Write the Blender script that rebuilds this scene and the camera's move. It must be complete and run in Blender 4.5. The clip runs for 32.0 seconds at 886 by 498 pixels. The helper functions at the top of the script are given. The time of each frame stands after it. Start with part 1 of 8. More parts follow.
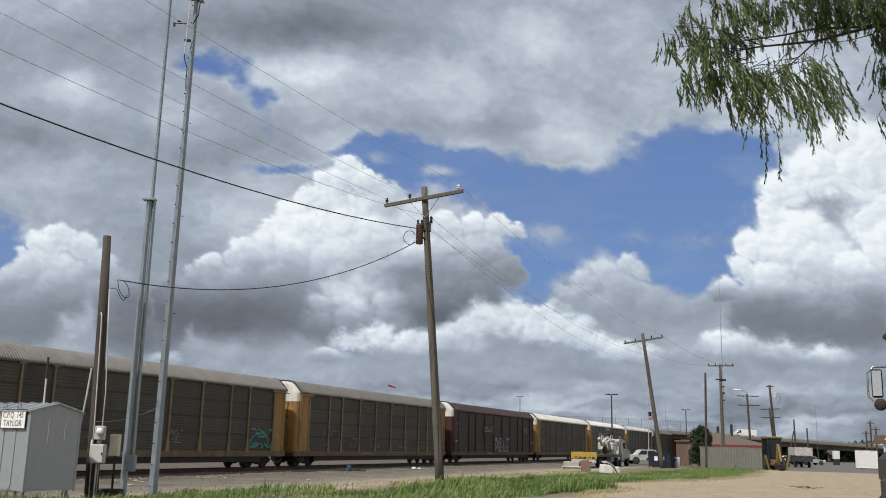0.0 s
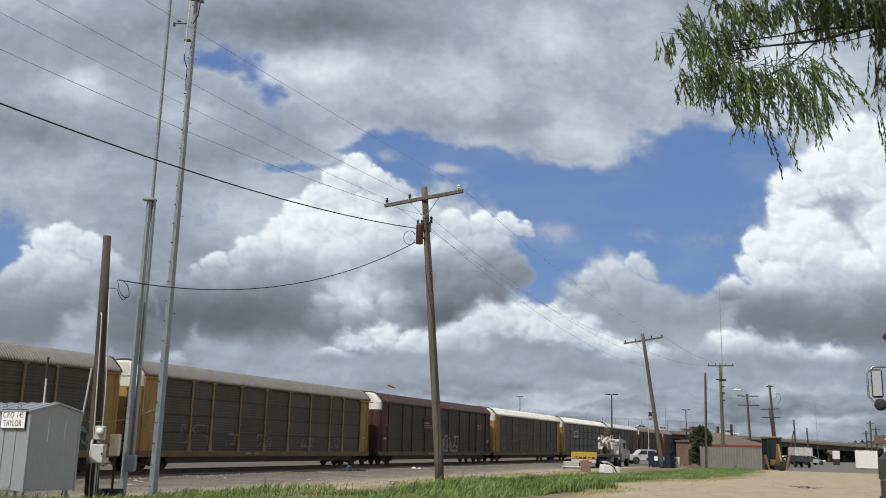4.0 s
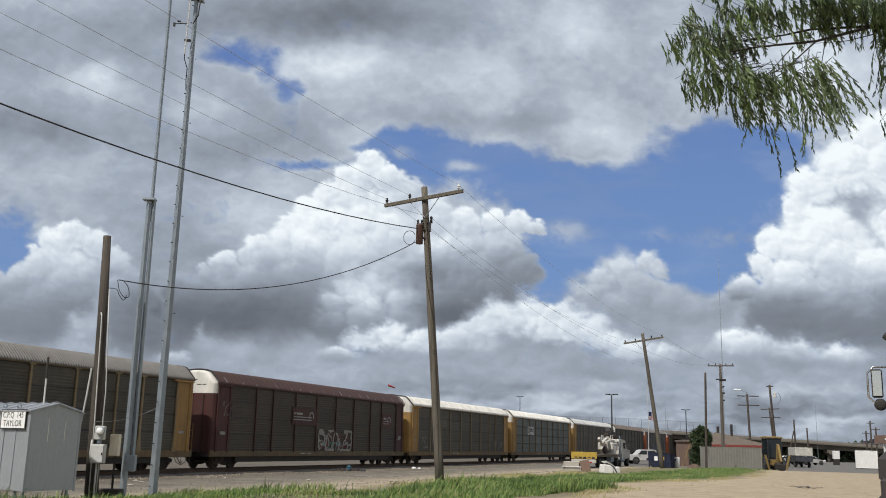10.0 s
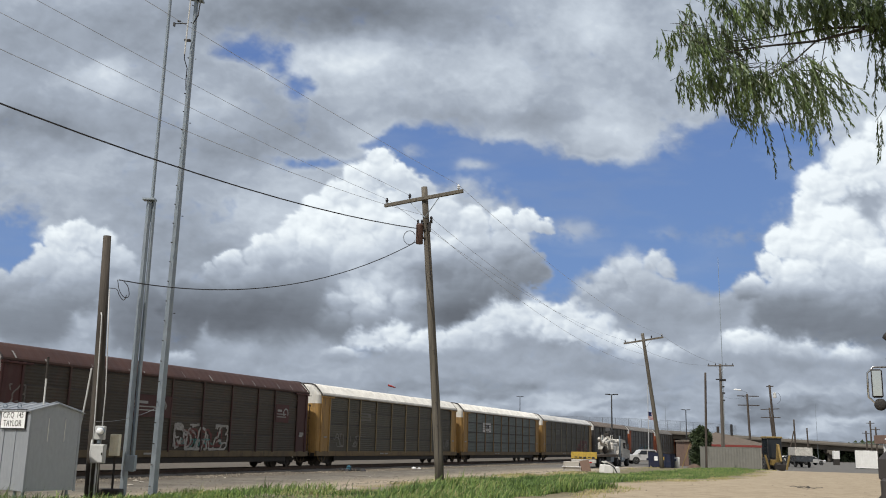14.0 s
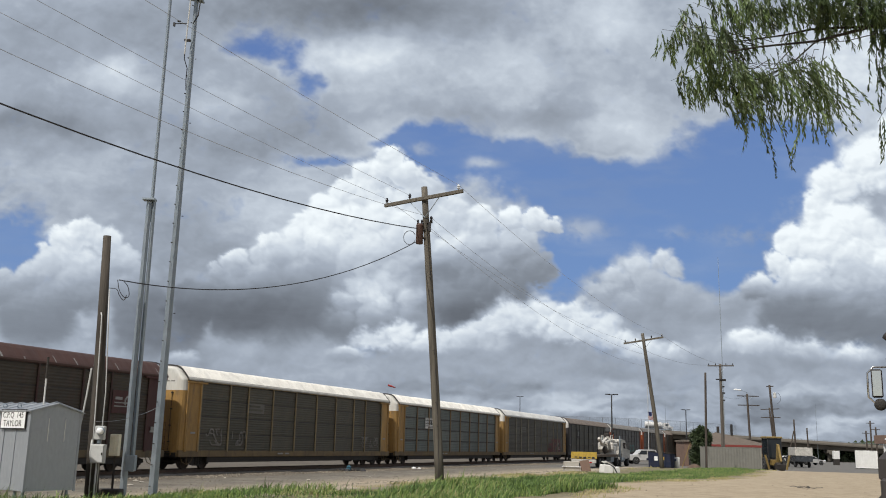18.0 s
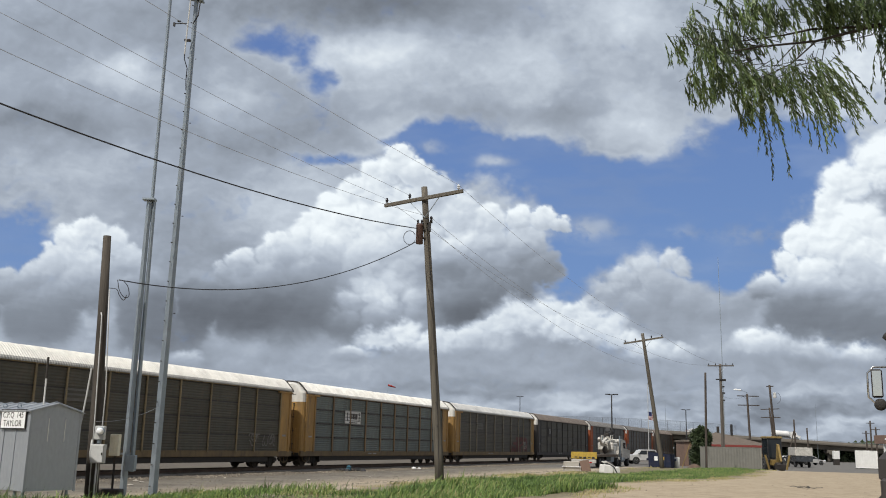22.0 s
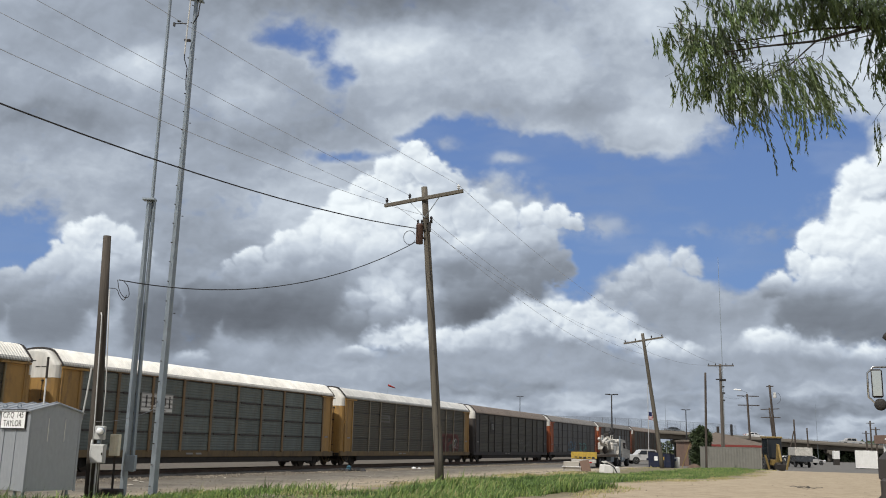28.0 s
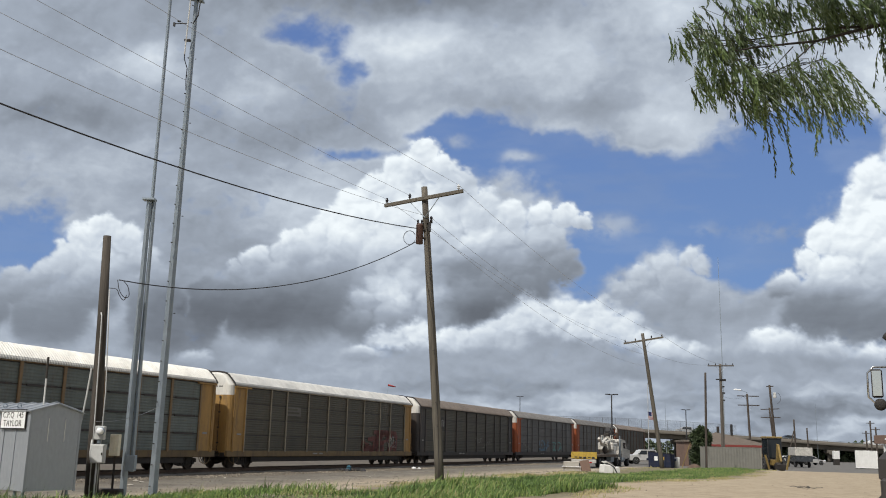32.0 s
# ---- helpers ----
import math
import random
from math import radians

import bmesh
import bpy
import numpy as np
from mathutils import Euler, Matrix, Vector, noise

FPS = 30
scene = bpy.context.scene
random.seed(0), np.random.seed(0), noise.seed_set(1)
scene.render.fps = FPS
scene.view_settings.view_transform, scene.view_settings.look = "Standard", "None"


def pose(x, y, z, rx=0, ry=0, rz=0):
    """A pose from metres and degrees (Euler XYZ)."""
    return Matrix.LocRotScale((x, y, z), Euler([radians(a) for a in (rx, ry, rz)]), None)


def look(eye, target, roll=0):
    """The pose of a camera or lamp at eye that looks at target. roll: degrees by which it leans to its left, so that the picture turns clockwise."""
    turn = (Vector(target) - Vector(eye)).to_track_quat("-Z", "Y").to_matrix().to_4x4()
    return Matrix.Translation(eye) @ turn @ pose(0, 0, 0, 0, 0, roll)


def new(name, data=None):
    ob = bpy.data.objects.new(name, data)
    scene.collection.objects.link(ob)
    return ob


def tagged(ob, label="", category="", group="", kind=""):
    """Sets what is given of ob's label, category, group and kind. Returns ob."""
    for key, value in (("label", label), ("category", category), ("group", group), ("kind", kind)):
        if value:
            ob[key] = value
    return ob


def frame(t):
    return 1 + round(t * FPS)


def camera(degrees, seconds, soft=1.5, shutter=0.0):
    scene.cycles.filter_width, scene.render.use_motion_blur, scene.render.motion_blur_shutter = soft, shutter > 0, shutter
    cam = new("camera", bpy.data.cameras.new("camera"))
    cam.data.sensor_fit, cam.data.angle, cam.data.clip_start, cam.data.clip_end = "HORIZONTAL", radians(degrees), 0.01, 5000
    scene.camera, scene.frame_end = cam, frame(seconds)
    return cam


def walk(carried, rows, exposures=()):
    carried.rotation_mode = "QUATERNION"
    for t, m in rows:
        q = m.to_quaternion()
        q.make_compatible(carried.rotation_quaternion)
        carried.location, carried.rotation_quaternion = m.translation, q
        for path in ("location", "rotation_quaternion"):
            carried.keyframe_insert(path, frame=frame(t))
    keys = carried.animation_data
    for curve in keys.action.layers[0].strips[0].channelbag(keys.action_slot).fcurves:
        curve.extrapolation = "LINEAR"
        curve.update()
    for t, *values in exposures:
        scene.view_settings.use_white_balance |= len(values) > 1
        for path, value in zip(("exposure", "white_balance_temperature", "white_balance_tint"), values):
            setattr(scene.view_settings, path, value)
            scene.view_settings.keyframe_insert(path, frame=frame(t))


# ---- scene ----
EYE = (0.0, 0.0, 2.0)
TILT = radians(11.81)
cam = camera(50.86, 32.0, soft=1.0, shutter=0.5)
VIEW = look(EYE, (0.0, math.cos(TILT), 2.0 + math.sin(TILT)), 1.372)
walk(cam, [(0.0, VIEW), (32.0, VIEW)],
     exposures=[(0.0, -0.05), (3.5, -0.04), (6.0, 0.0), (32.0, 0.0)])

# ---- world, sun ----
SUN_TO = Vector((-0.38, -0.46, 0.80)).normalized()
world = bpy.data.worlds.new("world")
scene.world = world
world.use_nodes = True
wn, wl = world.node_tree.nodes, world.node_tree.links
wn.clear()
w_out = wn.new("ShaderNodeOutputWorld")
w_bg = wn.new("ShaderNodeBackground")
w_sky = wn.new("ShaderNodeTexSky")
w_sky.sky_type, w_sky.sun_disc = "NISHITA", False
w_sky.sun_elevation = math.asin(SUN_TO.z)
w_sky.sun_rotation = math.atan2(SUN_TO.x, SUN_TO.y)
w_geo = wn.new("ShaderNodeTexCoord")
w_noise = wn.new("ShaderNodeTexNoise")
w_noise.inputs["Scale"].default_value, w_noise.inputs["Detail"].default_value = 3.0, 5.0
w_ramp = wn.new("ShaderNodeValToRGB")
w_ramp.color_ramp.elements[0].position, w_ramp.color_ramp.elements[1].position = 0.36, 0.55
w_mix = wn.new("ShaderNodeMix")
w_mix.data_type = "RGBA"
w_mix.inputs["B"].default_value = (4.5, 4.45, 4.4, 1)
wl.new(w_geo.outputs["Generated"], w_noise.inputs["Vector"])
wl.new(w_noise.outputs["Fac"], w_ramp.inputs["Fac"])
wl.new(w_ramp.outputs["Color"], w_mix.inputs["Factor"])
wl.new(w_sky.outputs["Color"], w_mix.inputs["A"])
wl.new(w_mix.outputs["Result"], w_bg.inputs["Color"])
w_bg.inputs["Strength"].default_value = 0.10
wl.new(w_bg.outputs["Background"], w_out.inputs["Surface"])

sun = new("sun", bpy.data.lights.new("sun", "SUN"))
sun.data.energy, sun.data.angle, sun.data.color = 3.9, radians(0.6), (1.0, 0.95, 0.87)
sun.matrix_world = look((0, 0, 60), Vector((0, 0, 60)) - SUN_TO)

# ---- plan: s runs along the track away from the camera, q across towards it ----
PHI = radians(22.243)
ALONG = Vector((math.sin(PHI), math.cos(PHI), 0))
ACROSS = Vector((-math.cos(PHI), math.sin(PHI), 0))
CAR_SIDE = 33.12
TRACK_Q = CAR_SIDE + 1.5
RAIL_Z = 0.23
TRACK_TURN = 90 - 22.243


def smooth(a, b, x):
    t = min(1.0, max(0.0, (x - a) / (b - a)))
    return t * t * (3 - 2 * t)


def sq(s, q, z=0.0):
    v = ALONG * s + ACROSS * q
    return Vector((v.x, v.y, z))


def lot_edge(s):
    """How far the lot's sand reaches into the grass strip at s, over its usual edge."""
    return 2.2 * smooth(33.5, 36.5, s) * (1 - smooth(37.5, 41.0, s)) - 2.6 * smooth(40.0, 54.0, s)


def ground_z(x, y):
    s, q = x * ALONG.x + y * ALONG.y, x * ACROSS.x + y * ACROSS.y
    near = 1 - smooth(76, 94, s)
    z = 0.6 * near * (1 - smooth(13.5, 22, q))
    fade = max(0.0, 1 - max(0, y - 120) / 60)
    z += 0.035 * noise.noise(Vector((x * 0.21, y * 0.21, 0))) * fade + 0.006 * noise.noise(Vector((x * 0.9, y * 0.9, 3))) * fade
    return z


# ---- materials ----
def nodes_of(name):
    m = bpy.data.materials.new(name)
    m.use_nodes = True
    return m, m.node_tree.nodes, m.node_tree.links, m.node_tree.nodes["Principled BSDF"]


def surface(name, c1, c2=None, scale=3.0, rough=0.7, bump=0.2, metal=0.0, fine=40.0, spread=0.12, streak=(1, 1, 1), dirt=None, dirt_amount=0.5):
    """Two scales of colour variation, fine bump, and a shift from object to object."""
    m, n, l, bsdf = nodes_of(name)
    c2 = c2 or tuple(v * 0.75 for v in c1)
    tc = n.new("ShaderNodeTexCoord")
    mp = n.new("ShaderNodeMapping")
    mp.inputs["Scale"].default_value = streak
    l.new(tc.outputs["Object"], mp.inputs["Vector"])
    info = n.new("ShaderNodeObjectInfo")
    big = n.new("ShaderNodeTexNoise")
    big.noise_dimensions = "4D"
    big.inputs["Scale"].default_value, big.inputs["Detail"].default_value, big.inputs["Roughness"].default_value = scale, 5, 0.65
    wmul = n.new("ShaderNodeMath")
    wmul.operation = "MULTIPLY"
    wmul.inputs[1].default_value = 37.0
    l.new(info.outputs["Random"], wmul.inputs[0])
    l.new(wmul.outputs[0], big.inputs["W"])
    l.new(mp.outputs["Vector"], big.inputs["Vector"])
    small = n.new("ShaderNodeTexNoise")
    small.inputs["Scale"].default_value, small.inputs["Detail"].default_value = fine, 4
    l.new(mp.outputs["Vector"], small.inputs["Vector"])
    ramp = n.new("ShaderNodeValToRGB")
    ramp.color_ramp.elements[0].position, ramp.color_ramp.elements[1].position = 0.32, 0.68
    ramp.color_ramp.elements[0].color, ramp.color_ramp.elements[1].color = (*c2, 1), (*c1, 1)
    l.new(big.outputs["Fac"], ramp.inputs["Fac"])
    colour = ramp.outputs["Color"]
    if dirt:
        spots = n.new("ShaderNodeTexNoise")
        spots.inputs["Scale"].default_value, spots.inputs["Detail"].default_value, spots.inputs["Roughness"].default_value = scale * 2.3, 7, 0.7
        l.new(mp.outputs["Vector"], spots.inputs["Vector"])
        dr = n.new("ShaderNodeValToRGB")
        dr.color_ramp.elements[0].position, dr.color_ramp.elements[1].position = 0.5, 0.72
        dr.color_ramp.elements[0].color, dr.color_ramp.elements[1].color = (0, 0, 0, 1), (dirt_amount, dirt_amount, dirt_amount, 1)
        l.new(spots.outputs["Fac"], dr.inputs["Fac"])
        dm = n.new("ShaderNodeMix")
        dm.data_type = "RGBA"
        dm.inputs["B"].default_value = (*dirt, 1)
        l.new(dr.outputs["Color"], dm.inputs["Factor"])
        l.new(colour, dm.inputs["A"])
        colour = dm.outputs["Result"]
    hsv = n.new("ShaderNodeHueSaturation")
    vary = n.new("ShaderNodeMapRange")
    vary.inputs["To Min"].default_value, vary.inputs["To Max"].default_value = 1 - spread, 1 + spread
    l.new(info.outputs["Random"], vary.inputs["Value"])
    grain = n.new("ShaderNodeMapRange")
    grain.inputs["To Min"].default_value, grain.inputs["To Max"].default_value = 0.86, 1.14
    l.new(small.outputs["Fac"], grain.inputs["Value"])
    vm = n.new("ShaderNodeMath")
    vm.operation = "MULTIPLY"
    l.new(vary.outputs["Result"], vm.inputs[0])
    l.new(grain.outputs["Result"], vm.inputs[1])
    l.new(vm.outputs[0], hsv.inputs["Value"])
    l.new(colour, hsv.inputs["Color"])
    l.new(hsv.outputs["Color"], bsdf.inputs["Base Color"])
    rr = n.new("ShaderNodeMapRange")
    rr.inputs["To Min"].default_value, rr.inputs["To Max"].default_value = max(0.02, rough - 0.1), min(1, rough + 0.12)
    l.new(big.outputs["Fac"], rr.inputs["Value"])
    l.new(rr.outputs["Result"], bsdf.inputs["Roughness"])
    bsdf.inputs["Metallic"].default_value = metal
    if bump:
        bp = n.new("ShaderNodeBump")
        bp.inputs["Strength"].default_value, bp.inputs["Distance"].default_value = bump, 0.02
        l.new(small.outputs["Fac"], bp.inputs["Height"])
        l.new(bp.outputs["Normal"], bsdf.inputs["Normal"])
    return m


WOOD_POLE = surface("weathered_pole_wood", (0.135, 0.120, 0.096), (0.062, 0.055, 0.045), 2.0, 0.85, 0.5, fine=25, streak=(6, 6, 0.35))
WOOD_DARK = surface("creosoted_wood", (0.085, 0.066, 0.053), (0.035, 0.029, 0.025), 2.0, 0.85, 0.5, fine=25, streak=(6, 6, 0.35))
GALV = surface("galvanized_steel", (0.325, 0.375, 0.42), (0.25, 0.295, 0.335), 2.5, 0.5, 0.08, 0.55, dirt=(0.2, 0.17, 0.14), dirt_amount=0.25)
SHED_METAL = surface("shed_aluminium", (0.335, 0.362, 0.395), (0.31, 0.335, 0.366), 0.8, 0.40, 0.015, 0.15, fine=14, streak=(1, 1, 0.4), dirt=(0.29, 0.29, 0.29), dirt_amount=0.12)
BLACK_METAL = surface("black_iron", (0.03, 0.03, 0.032), (0.018, 0.018, 0.02), 4, 0.6, 0.15)
DARK_STEEL = surface("grimy_steel", (0.036, 0.031, 0.028), (0.02, 0.018, 0.016), 3, 0.8, 0.25, dirt=(0.07, 0.05, 0.036), dirt_amount=0.5)
WHEEL_STEEL = surface("wheel_steel", (0.10, 0.08, 0.065), (0.06, 0.05, 0.042), 5, 0.6, 0.2, 0.5)
RAIL_STEEL = surface("rail_steel", (0.16, 0.11, 0.08), (0.09, 0.06, 0.045), 3, 0.6, 0.2, 0.4)
RUBBER = surface("tyre_rubber", (0.03, 0.03, 0.03), (0.02, 0.02, 0.02), 6, 0.85, 0.2)
WHITE_PAINT = surface("white_paint", (0.78, 0.78, 0.76), (0.68, 0.68, 0.66), 2, 0.5, 0.05, dirt=(0.45, 0.42, 0.38), dirt_amount=0.25)
SIGN_WHITE = surface("sign_enamel", (0.88, 0.89, 0.89), (0.84, 0.85, 0.85), 2, 0.45, 0.02)
SIGN_BLACK = surface("sign_lettering", (0.02, 0.02, 0.02), (0.015, 0.015, 0.015), 2, 0.5, 0.0)
CONCRETE = surface("concrete", (0.42, 0.39, 0.34), (0.33, 0.31, 0.27), 0.8, 0.9, 0.2, dirt=(0.2, 0.18, 0.16), dirt_amount=0.45)
PORCELAIN = surface("dark_porcelain", (0.022, 0.02, 0.022), (0.016, 0.014, 0.016), 4, 0.2, 0.0)
GLASS_INS = surface("pale_porcelain", (0.7, 0.72, 0.74), (0.6, 0.62, 0.64), 4, 0.2, 0.0)
TRANSFORMER = surface("transformer_paint", (0.105, 0.055, 0.042), (0.075, 0.042, 0.034), 3, 0.6, 0.1)
WIRE = surface("cable", (0.022, 0.022, 0.026), (0.015, 0.015, 0.018), 3, 0.6, 0.0)
ALU_WIRE = surface("bare_conductor", (0.36, 0.37, 0.39), (0.3, 0.31, 0.33), 3, 0.5, 0.0, 0.3)
METER_GREY = surface("meter_box_paint", (0.55, 0.56, 0.55), (0.48, 0.48, 0.47), 3, 0.5, 0.03)
BEIGE = surface("faded_beige_paint", (0.72, 0.68, 0.56), (0.58, 0.52, 0.38), 3, 0.55, 0.03)


def glass(name, tint, rough=0.05):
    m, n, l, bsdf = nodes_of(name)
    bsdf.inputs["Base Color"].default_value = (*tint, 1)
    bsdf.inputs["Roughness"].default_value = rough
    bsdf.inputs["IOR"].default_value = 1.45
    bsdf.inputs["Specular IOR Level"].default_value = 0.4
    return m


DARK_GLASS = glass("tinted_glass", (0.02, 0.025, 0.03))
LAMP_RED = glass("red_lens", (0.35, 0.02, 0.02), 0.2)


# ---- mesh helpers ----
def link(name, data, parent=None, label=""):
    ob = new(name, data)
    if parent is not None:
        ob.parent = parent
    if label:
        ob["label"] = label
    return ob


def mesh_of(bm, material, smooth_shade=False):
    me = bpy.data.meshes.new("mesh")
    if smooth_shade:
        for fc in bm.faces:
            fc.smooth = True
    bm.to_mesh(me)
    bm.free()
    if material is not None:
        me.materials.append(material)
    return me


def part(name, bm, material, parent, label="", smooth_shade=False, m=None):
    ob = link(name, mesh_of(bm, material, smooth_shade), parent, label)
    if m is not None:
        ob.matrix_basis = m
    return ob


def thing(name, label, category, m=None, group="", kind=""):
    ob = new(name)
    ob.empty_display_size = 0.2
    if m is not None:
        ob.matrix_basis = m
    return tagged(ob, label, category, group, kind)


def solo(name, bm, material, label, category, m=None, group="", kind="", smooth_shade=False):
    ob = part(name, bm, material, None, "", smooth_shade, m)
    return tagged(ob, label, category, group, kind)


def box(x0, x1, y0, y1, z0, z1, chamfer=0.0, bm=None):
    b = bmesh.new()
    bmesh.ops.create_cube(b, size=1)
    for v in b.verts:
        v.co = ((x0 + x1) / 2 + v.co.x * (x1 - x0), (y0 + y1) / 2 + v.co.y * (y1 - y0), (z0 + z1) / 2 + v.co.z * (z1 - z0))
    if chamfer:
        bmesh.ops.bevel(b, geom=b.edges[:], offset=chamfer, segments=1, affect="EDGES")
    return join(bm, b)


def join(bm, b):
    if bm is None:
        return b
    me = bpy.data.meshes.new("tmp")
    b.to_mesh(me)
    b.free()
    bm.from_mesh(me)
    bpy.data.meshes.remove(me)
    return bm


def tube(points, radii, seg=8, bm=None, caps=True):
    """A round bar along points; radii: one number or one a point."""
    bm = bm or bmesh.new()
    pts = [Vector(p) for p in points]
    if not isinstance(radii, (list, tuple)):
        radii = [radii] * len(pts)
    rings, last = [], None
    for i, p in enumerate(pts):
        d = (pts[min(i + 1, len(pts) - 1)] - pts[max(i - 1, 0)]).normalized()
        ref = Vector((0, 0, 1)) if abs(d.z) < 0.9 else Vector((1, 0, 0))
        side = last - d * last.dot(d) if last is not None and (last - d * last.dot(d)).length > 0.1 else ref.cross(d)
        side.normalize()
        last = side
        up = d.cross(side)
        rings.append([bm.verts.new(p + (side * math.cos(a) + up * math.sin(a)) * radii[i])
                      for a in (2 * math.pi * k / seg for k in range(seg))])
    for a, b in zip(rings, rings[1:]):
        for k in range(seg):
            bm.faces.new((a[k], a[(k + 1) % seg], b[(k + 1) % seg], b[k]))
    if caps:
        bm.faces.new(rings[0][::-1])
        bm.faces.new(rings[-1])
    return bm


def lathe(profile, seg=16, axis="z", bm=None):
    """profile: (radius, height) pairs."""
    bm = bm or bmesh.new()
    rings = []
    for r, h in profile:
        ring = []
        for k in range(seg):
            a = 2 * math.pi * k / seg
            c, s_ = max(r, 0.0005) * math.cos(a), max(r, 0.0005) * math.sin(a)
            ring.append(bm.verts.new((c, s_, h) if axis == "z" else ((c, h, s_) if axis == "y" else (h, c, s_))))
        rings.append(ring)
    for a, b in zip(rings, rings[1:]):
        for k in range(seg):
            bm.faces.new((a[k], a[(k + 1) % seg], b[(k + 1) % seg], b[k]))
    bm.faces.new(rings[0][::-1])
    bm.faces.new(rings[-1])
    bmesh.ops.recalc_face_normals(bm, faces=bm.faces[:])
    return bm


def prism(outline, y0, y1, bm=None):
    """outline: (x, z) pairs, extruded along y."""
    b = bmesh.new()
    lo = [b.verts.new((x, y0, z)) for x, z in outline]
    hi = [b.verts.new((x, y1, z)) for x, z in outline]
    n_ = len(outline)
    b.faces.new(lo)
    b.faces.new(hi[::-1])
    for i in range(n_):
        b.faces.new((lo[i], hi[i], hi[(i + 1) % n_], lo[(i + 1) % n_]))
    bmesh.ops.recalc_face_normals(b, faces=b.faces[:])
    return join(bm, b)


def moved(bm, m):
    bmesh.ops.transform(bm, matrix=m, verts=bm.verts[:])
    return bm


def grid_mesh(co, nu, nv, attributes=()):
    """A sheet of nu x nv points (numpy array of places)."""
    me = bpy.data.meshes.new("sheet")
    me.vertices.add(nu * nv)
    me.vertices.foreach_set("co", co.reshape(-1).astype(np.float32))
    i, j = np.meshgrid(np.arange(nu - 1), np.arange(nv - 1), indexing="ij")
    a = (i * nv + j).reshape(-1)
    quads = np.stack([a, a + nv, a + nv + 1, a + 1], 1).astype(np.int32)
    me.loops.add(quads.size)
    me.polygons.add(len(quads))
    me.loops.foreach_set("vertex_index", quads.reshape(-1))
    me.polygons.foreach_set("loop_start", np.arange(len(quads), dtype=np.int32) * 4)
    for nm, values in attributes:
        at = me.attributes.new(nm, "FLOAT", "POINT")
        at.data.foreach_set("value", values.reshape(-1).astype(np.float32))
    me.update(calc_edges=True)
    me.polygons.foreach_set("use_smooth", np.ones(len(quads), dtype=bool))
    return me


# ---- the sky's clouds: a far sheet, low over the horizon and nearer overhead, that drifts ----
def lattice(x, y, seed):
    rng = np.random.RandomState(seed)
    table = rng.rand(256, 256)
    xi, yi = np.floor(x).astype(int), np.floor(y).astype(int)
    fx, fy = x - xi, y - yi
    fx, fy = fx * fx * fx * (fx * (fx * 6 - 15) + 10), fy * fy * fy * (fy * (fy * 6 - 15) + 10)
    g = lambda a, b: table[a % 256, b % 256]
    return (g(xi, yi) * (1 - fx) + g(xi + 1, yi) * fx) * (1 - fy) + (g(xi, yi + 1) * (1 - fx) + g(xi + 1, yi + 1) * fx) * fy


def fbm(x, y, seed, octaves=6, gain=0.52):
    total, amp, norm = 0, 1.0, 0
    for o in range(octaves):
        total = total + amp * lattice(x * 2 ** o + 17.3 * o, y * 2 ** o - 9.1 * o, seed + o)
        norm += amp
        amp *= gain
    return total / norm


def puffs(x, y, rows):
    return sum(a * np.exp(-(((x - cx) / rx) ** 2 + ((y - cy) / ry) ** 2)) for cx, cy, rx, ry, a in rows)


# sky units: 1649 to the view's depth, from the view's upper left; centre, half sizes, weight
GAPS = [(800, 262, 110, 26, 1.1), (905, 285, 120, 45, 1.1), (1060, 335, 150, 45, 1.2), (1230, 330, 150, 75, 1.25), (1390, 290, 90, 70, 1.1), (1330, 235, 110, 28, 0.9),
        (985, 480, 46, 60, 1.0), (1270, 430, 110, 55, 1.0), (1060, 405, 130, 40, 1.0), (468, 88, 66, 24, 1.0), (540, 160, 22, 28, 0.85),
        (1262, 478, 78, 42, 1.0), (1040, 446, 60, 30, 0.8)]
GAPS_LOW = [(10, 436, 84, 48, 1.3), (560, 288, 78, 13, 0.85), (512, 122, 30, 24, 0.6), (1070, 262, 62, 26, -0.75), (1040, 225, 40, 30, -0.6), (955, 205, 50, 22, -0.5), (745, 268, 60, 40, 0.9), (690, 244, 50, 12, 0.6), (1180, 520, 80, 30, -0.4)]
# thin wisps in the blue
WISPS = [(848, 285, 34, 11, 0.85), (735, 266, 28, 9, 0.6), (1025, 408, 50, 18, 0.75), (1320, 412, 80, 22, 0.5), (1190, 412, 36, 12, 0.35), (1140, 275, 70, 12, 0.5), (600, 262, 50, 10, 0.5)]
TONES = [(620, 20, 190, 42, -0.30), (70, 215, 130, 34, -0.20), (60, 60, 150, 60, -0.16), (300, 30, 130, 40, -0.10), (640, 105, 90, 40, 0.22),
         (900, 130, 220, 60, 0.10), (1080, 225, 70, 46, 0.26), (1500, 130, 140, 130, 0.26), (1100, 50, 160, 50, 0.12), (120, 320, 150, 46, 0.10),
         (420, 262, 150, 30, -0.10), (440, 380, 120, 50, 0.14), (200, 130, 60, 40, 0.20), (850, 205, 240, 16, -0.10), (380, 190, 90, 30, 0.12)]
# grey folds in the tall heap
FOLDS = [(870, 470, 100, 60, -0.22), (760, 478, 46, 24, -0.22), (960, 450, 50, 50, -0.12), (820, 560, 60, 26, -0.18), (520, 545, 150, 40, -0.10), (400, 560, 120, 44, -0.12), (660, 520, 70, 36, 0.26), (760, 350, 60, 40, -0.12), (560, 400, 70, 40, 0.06)]
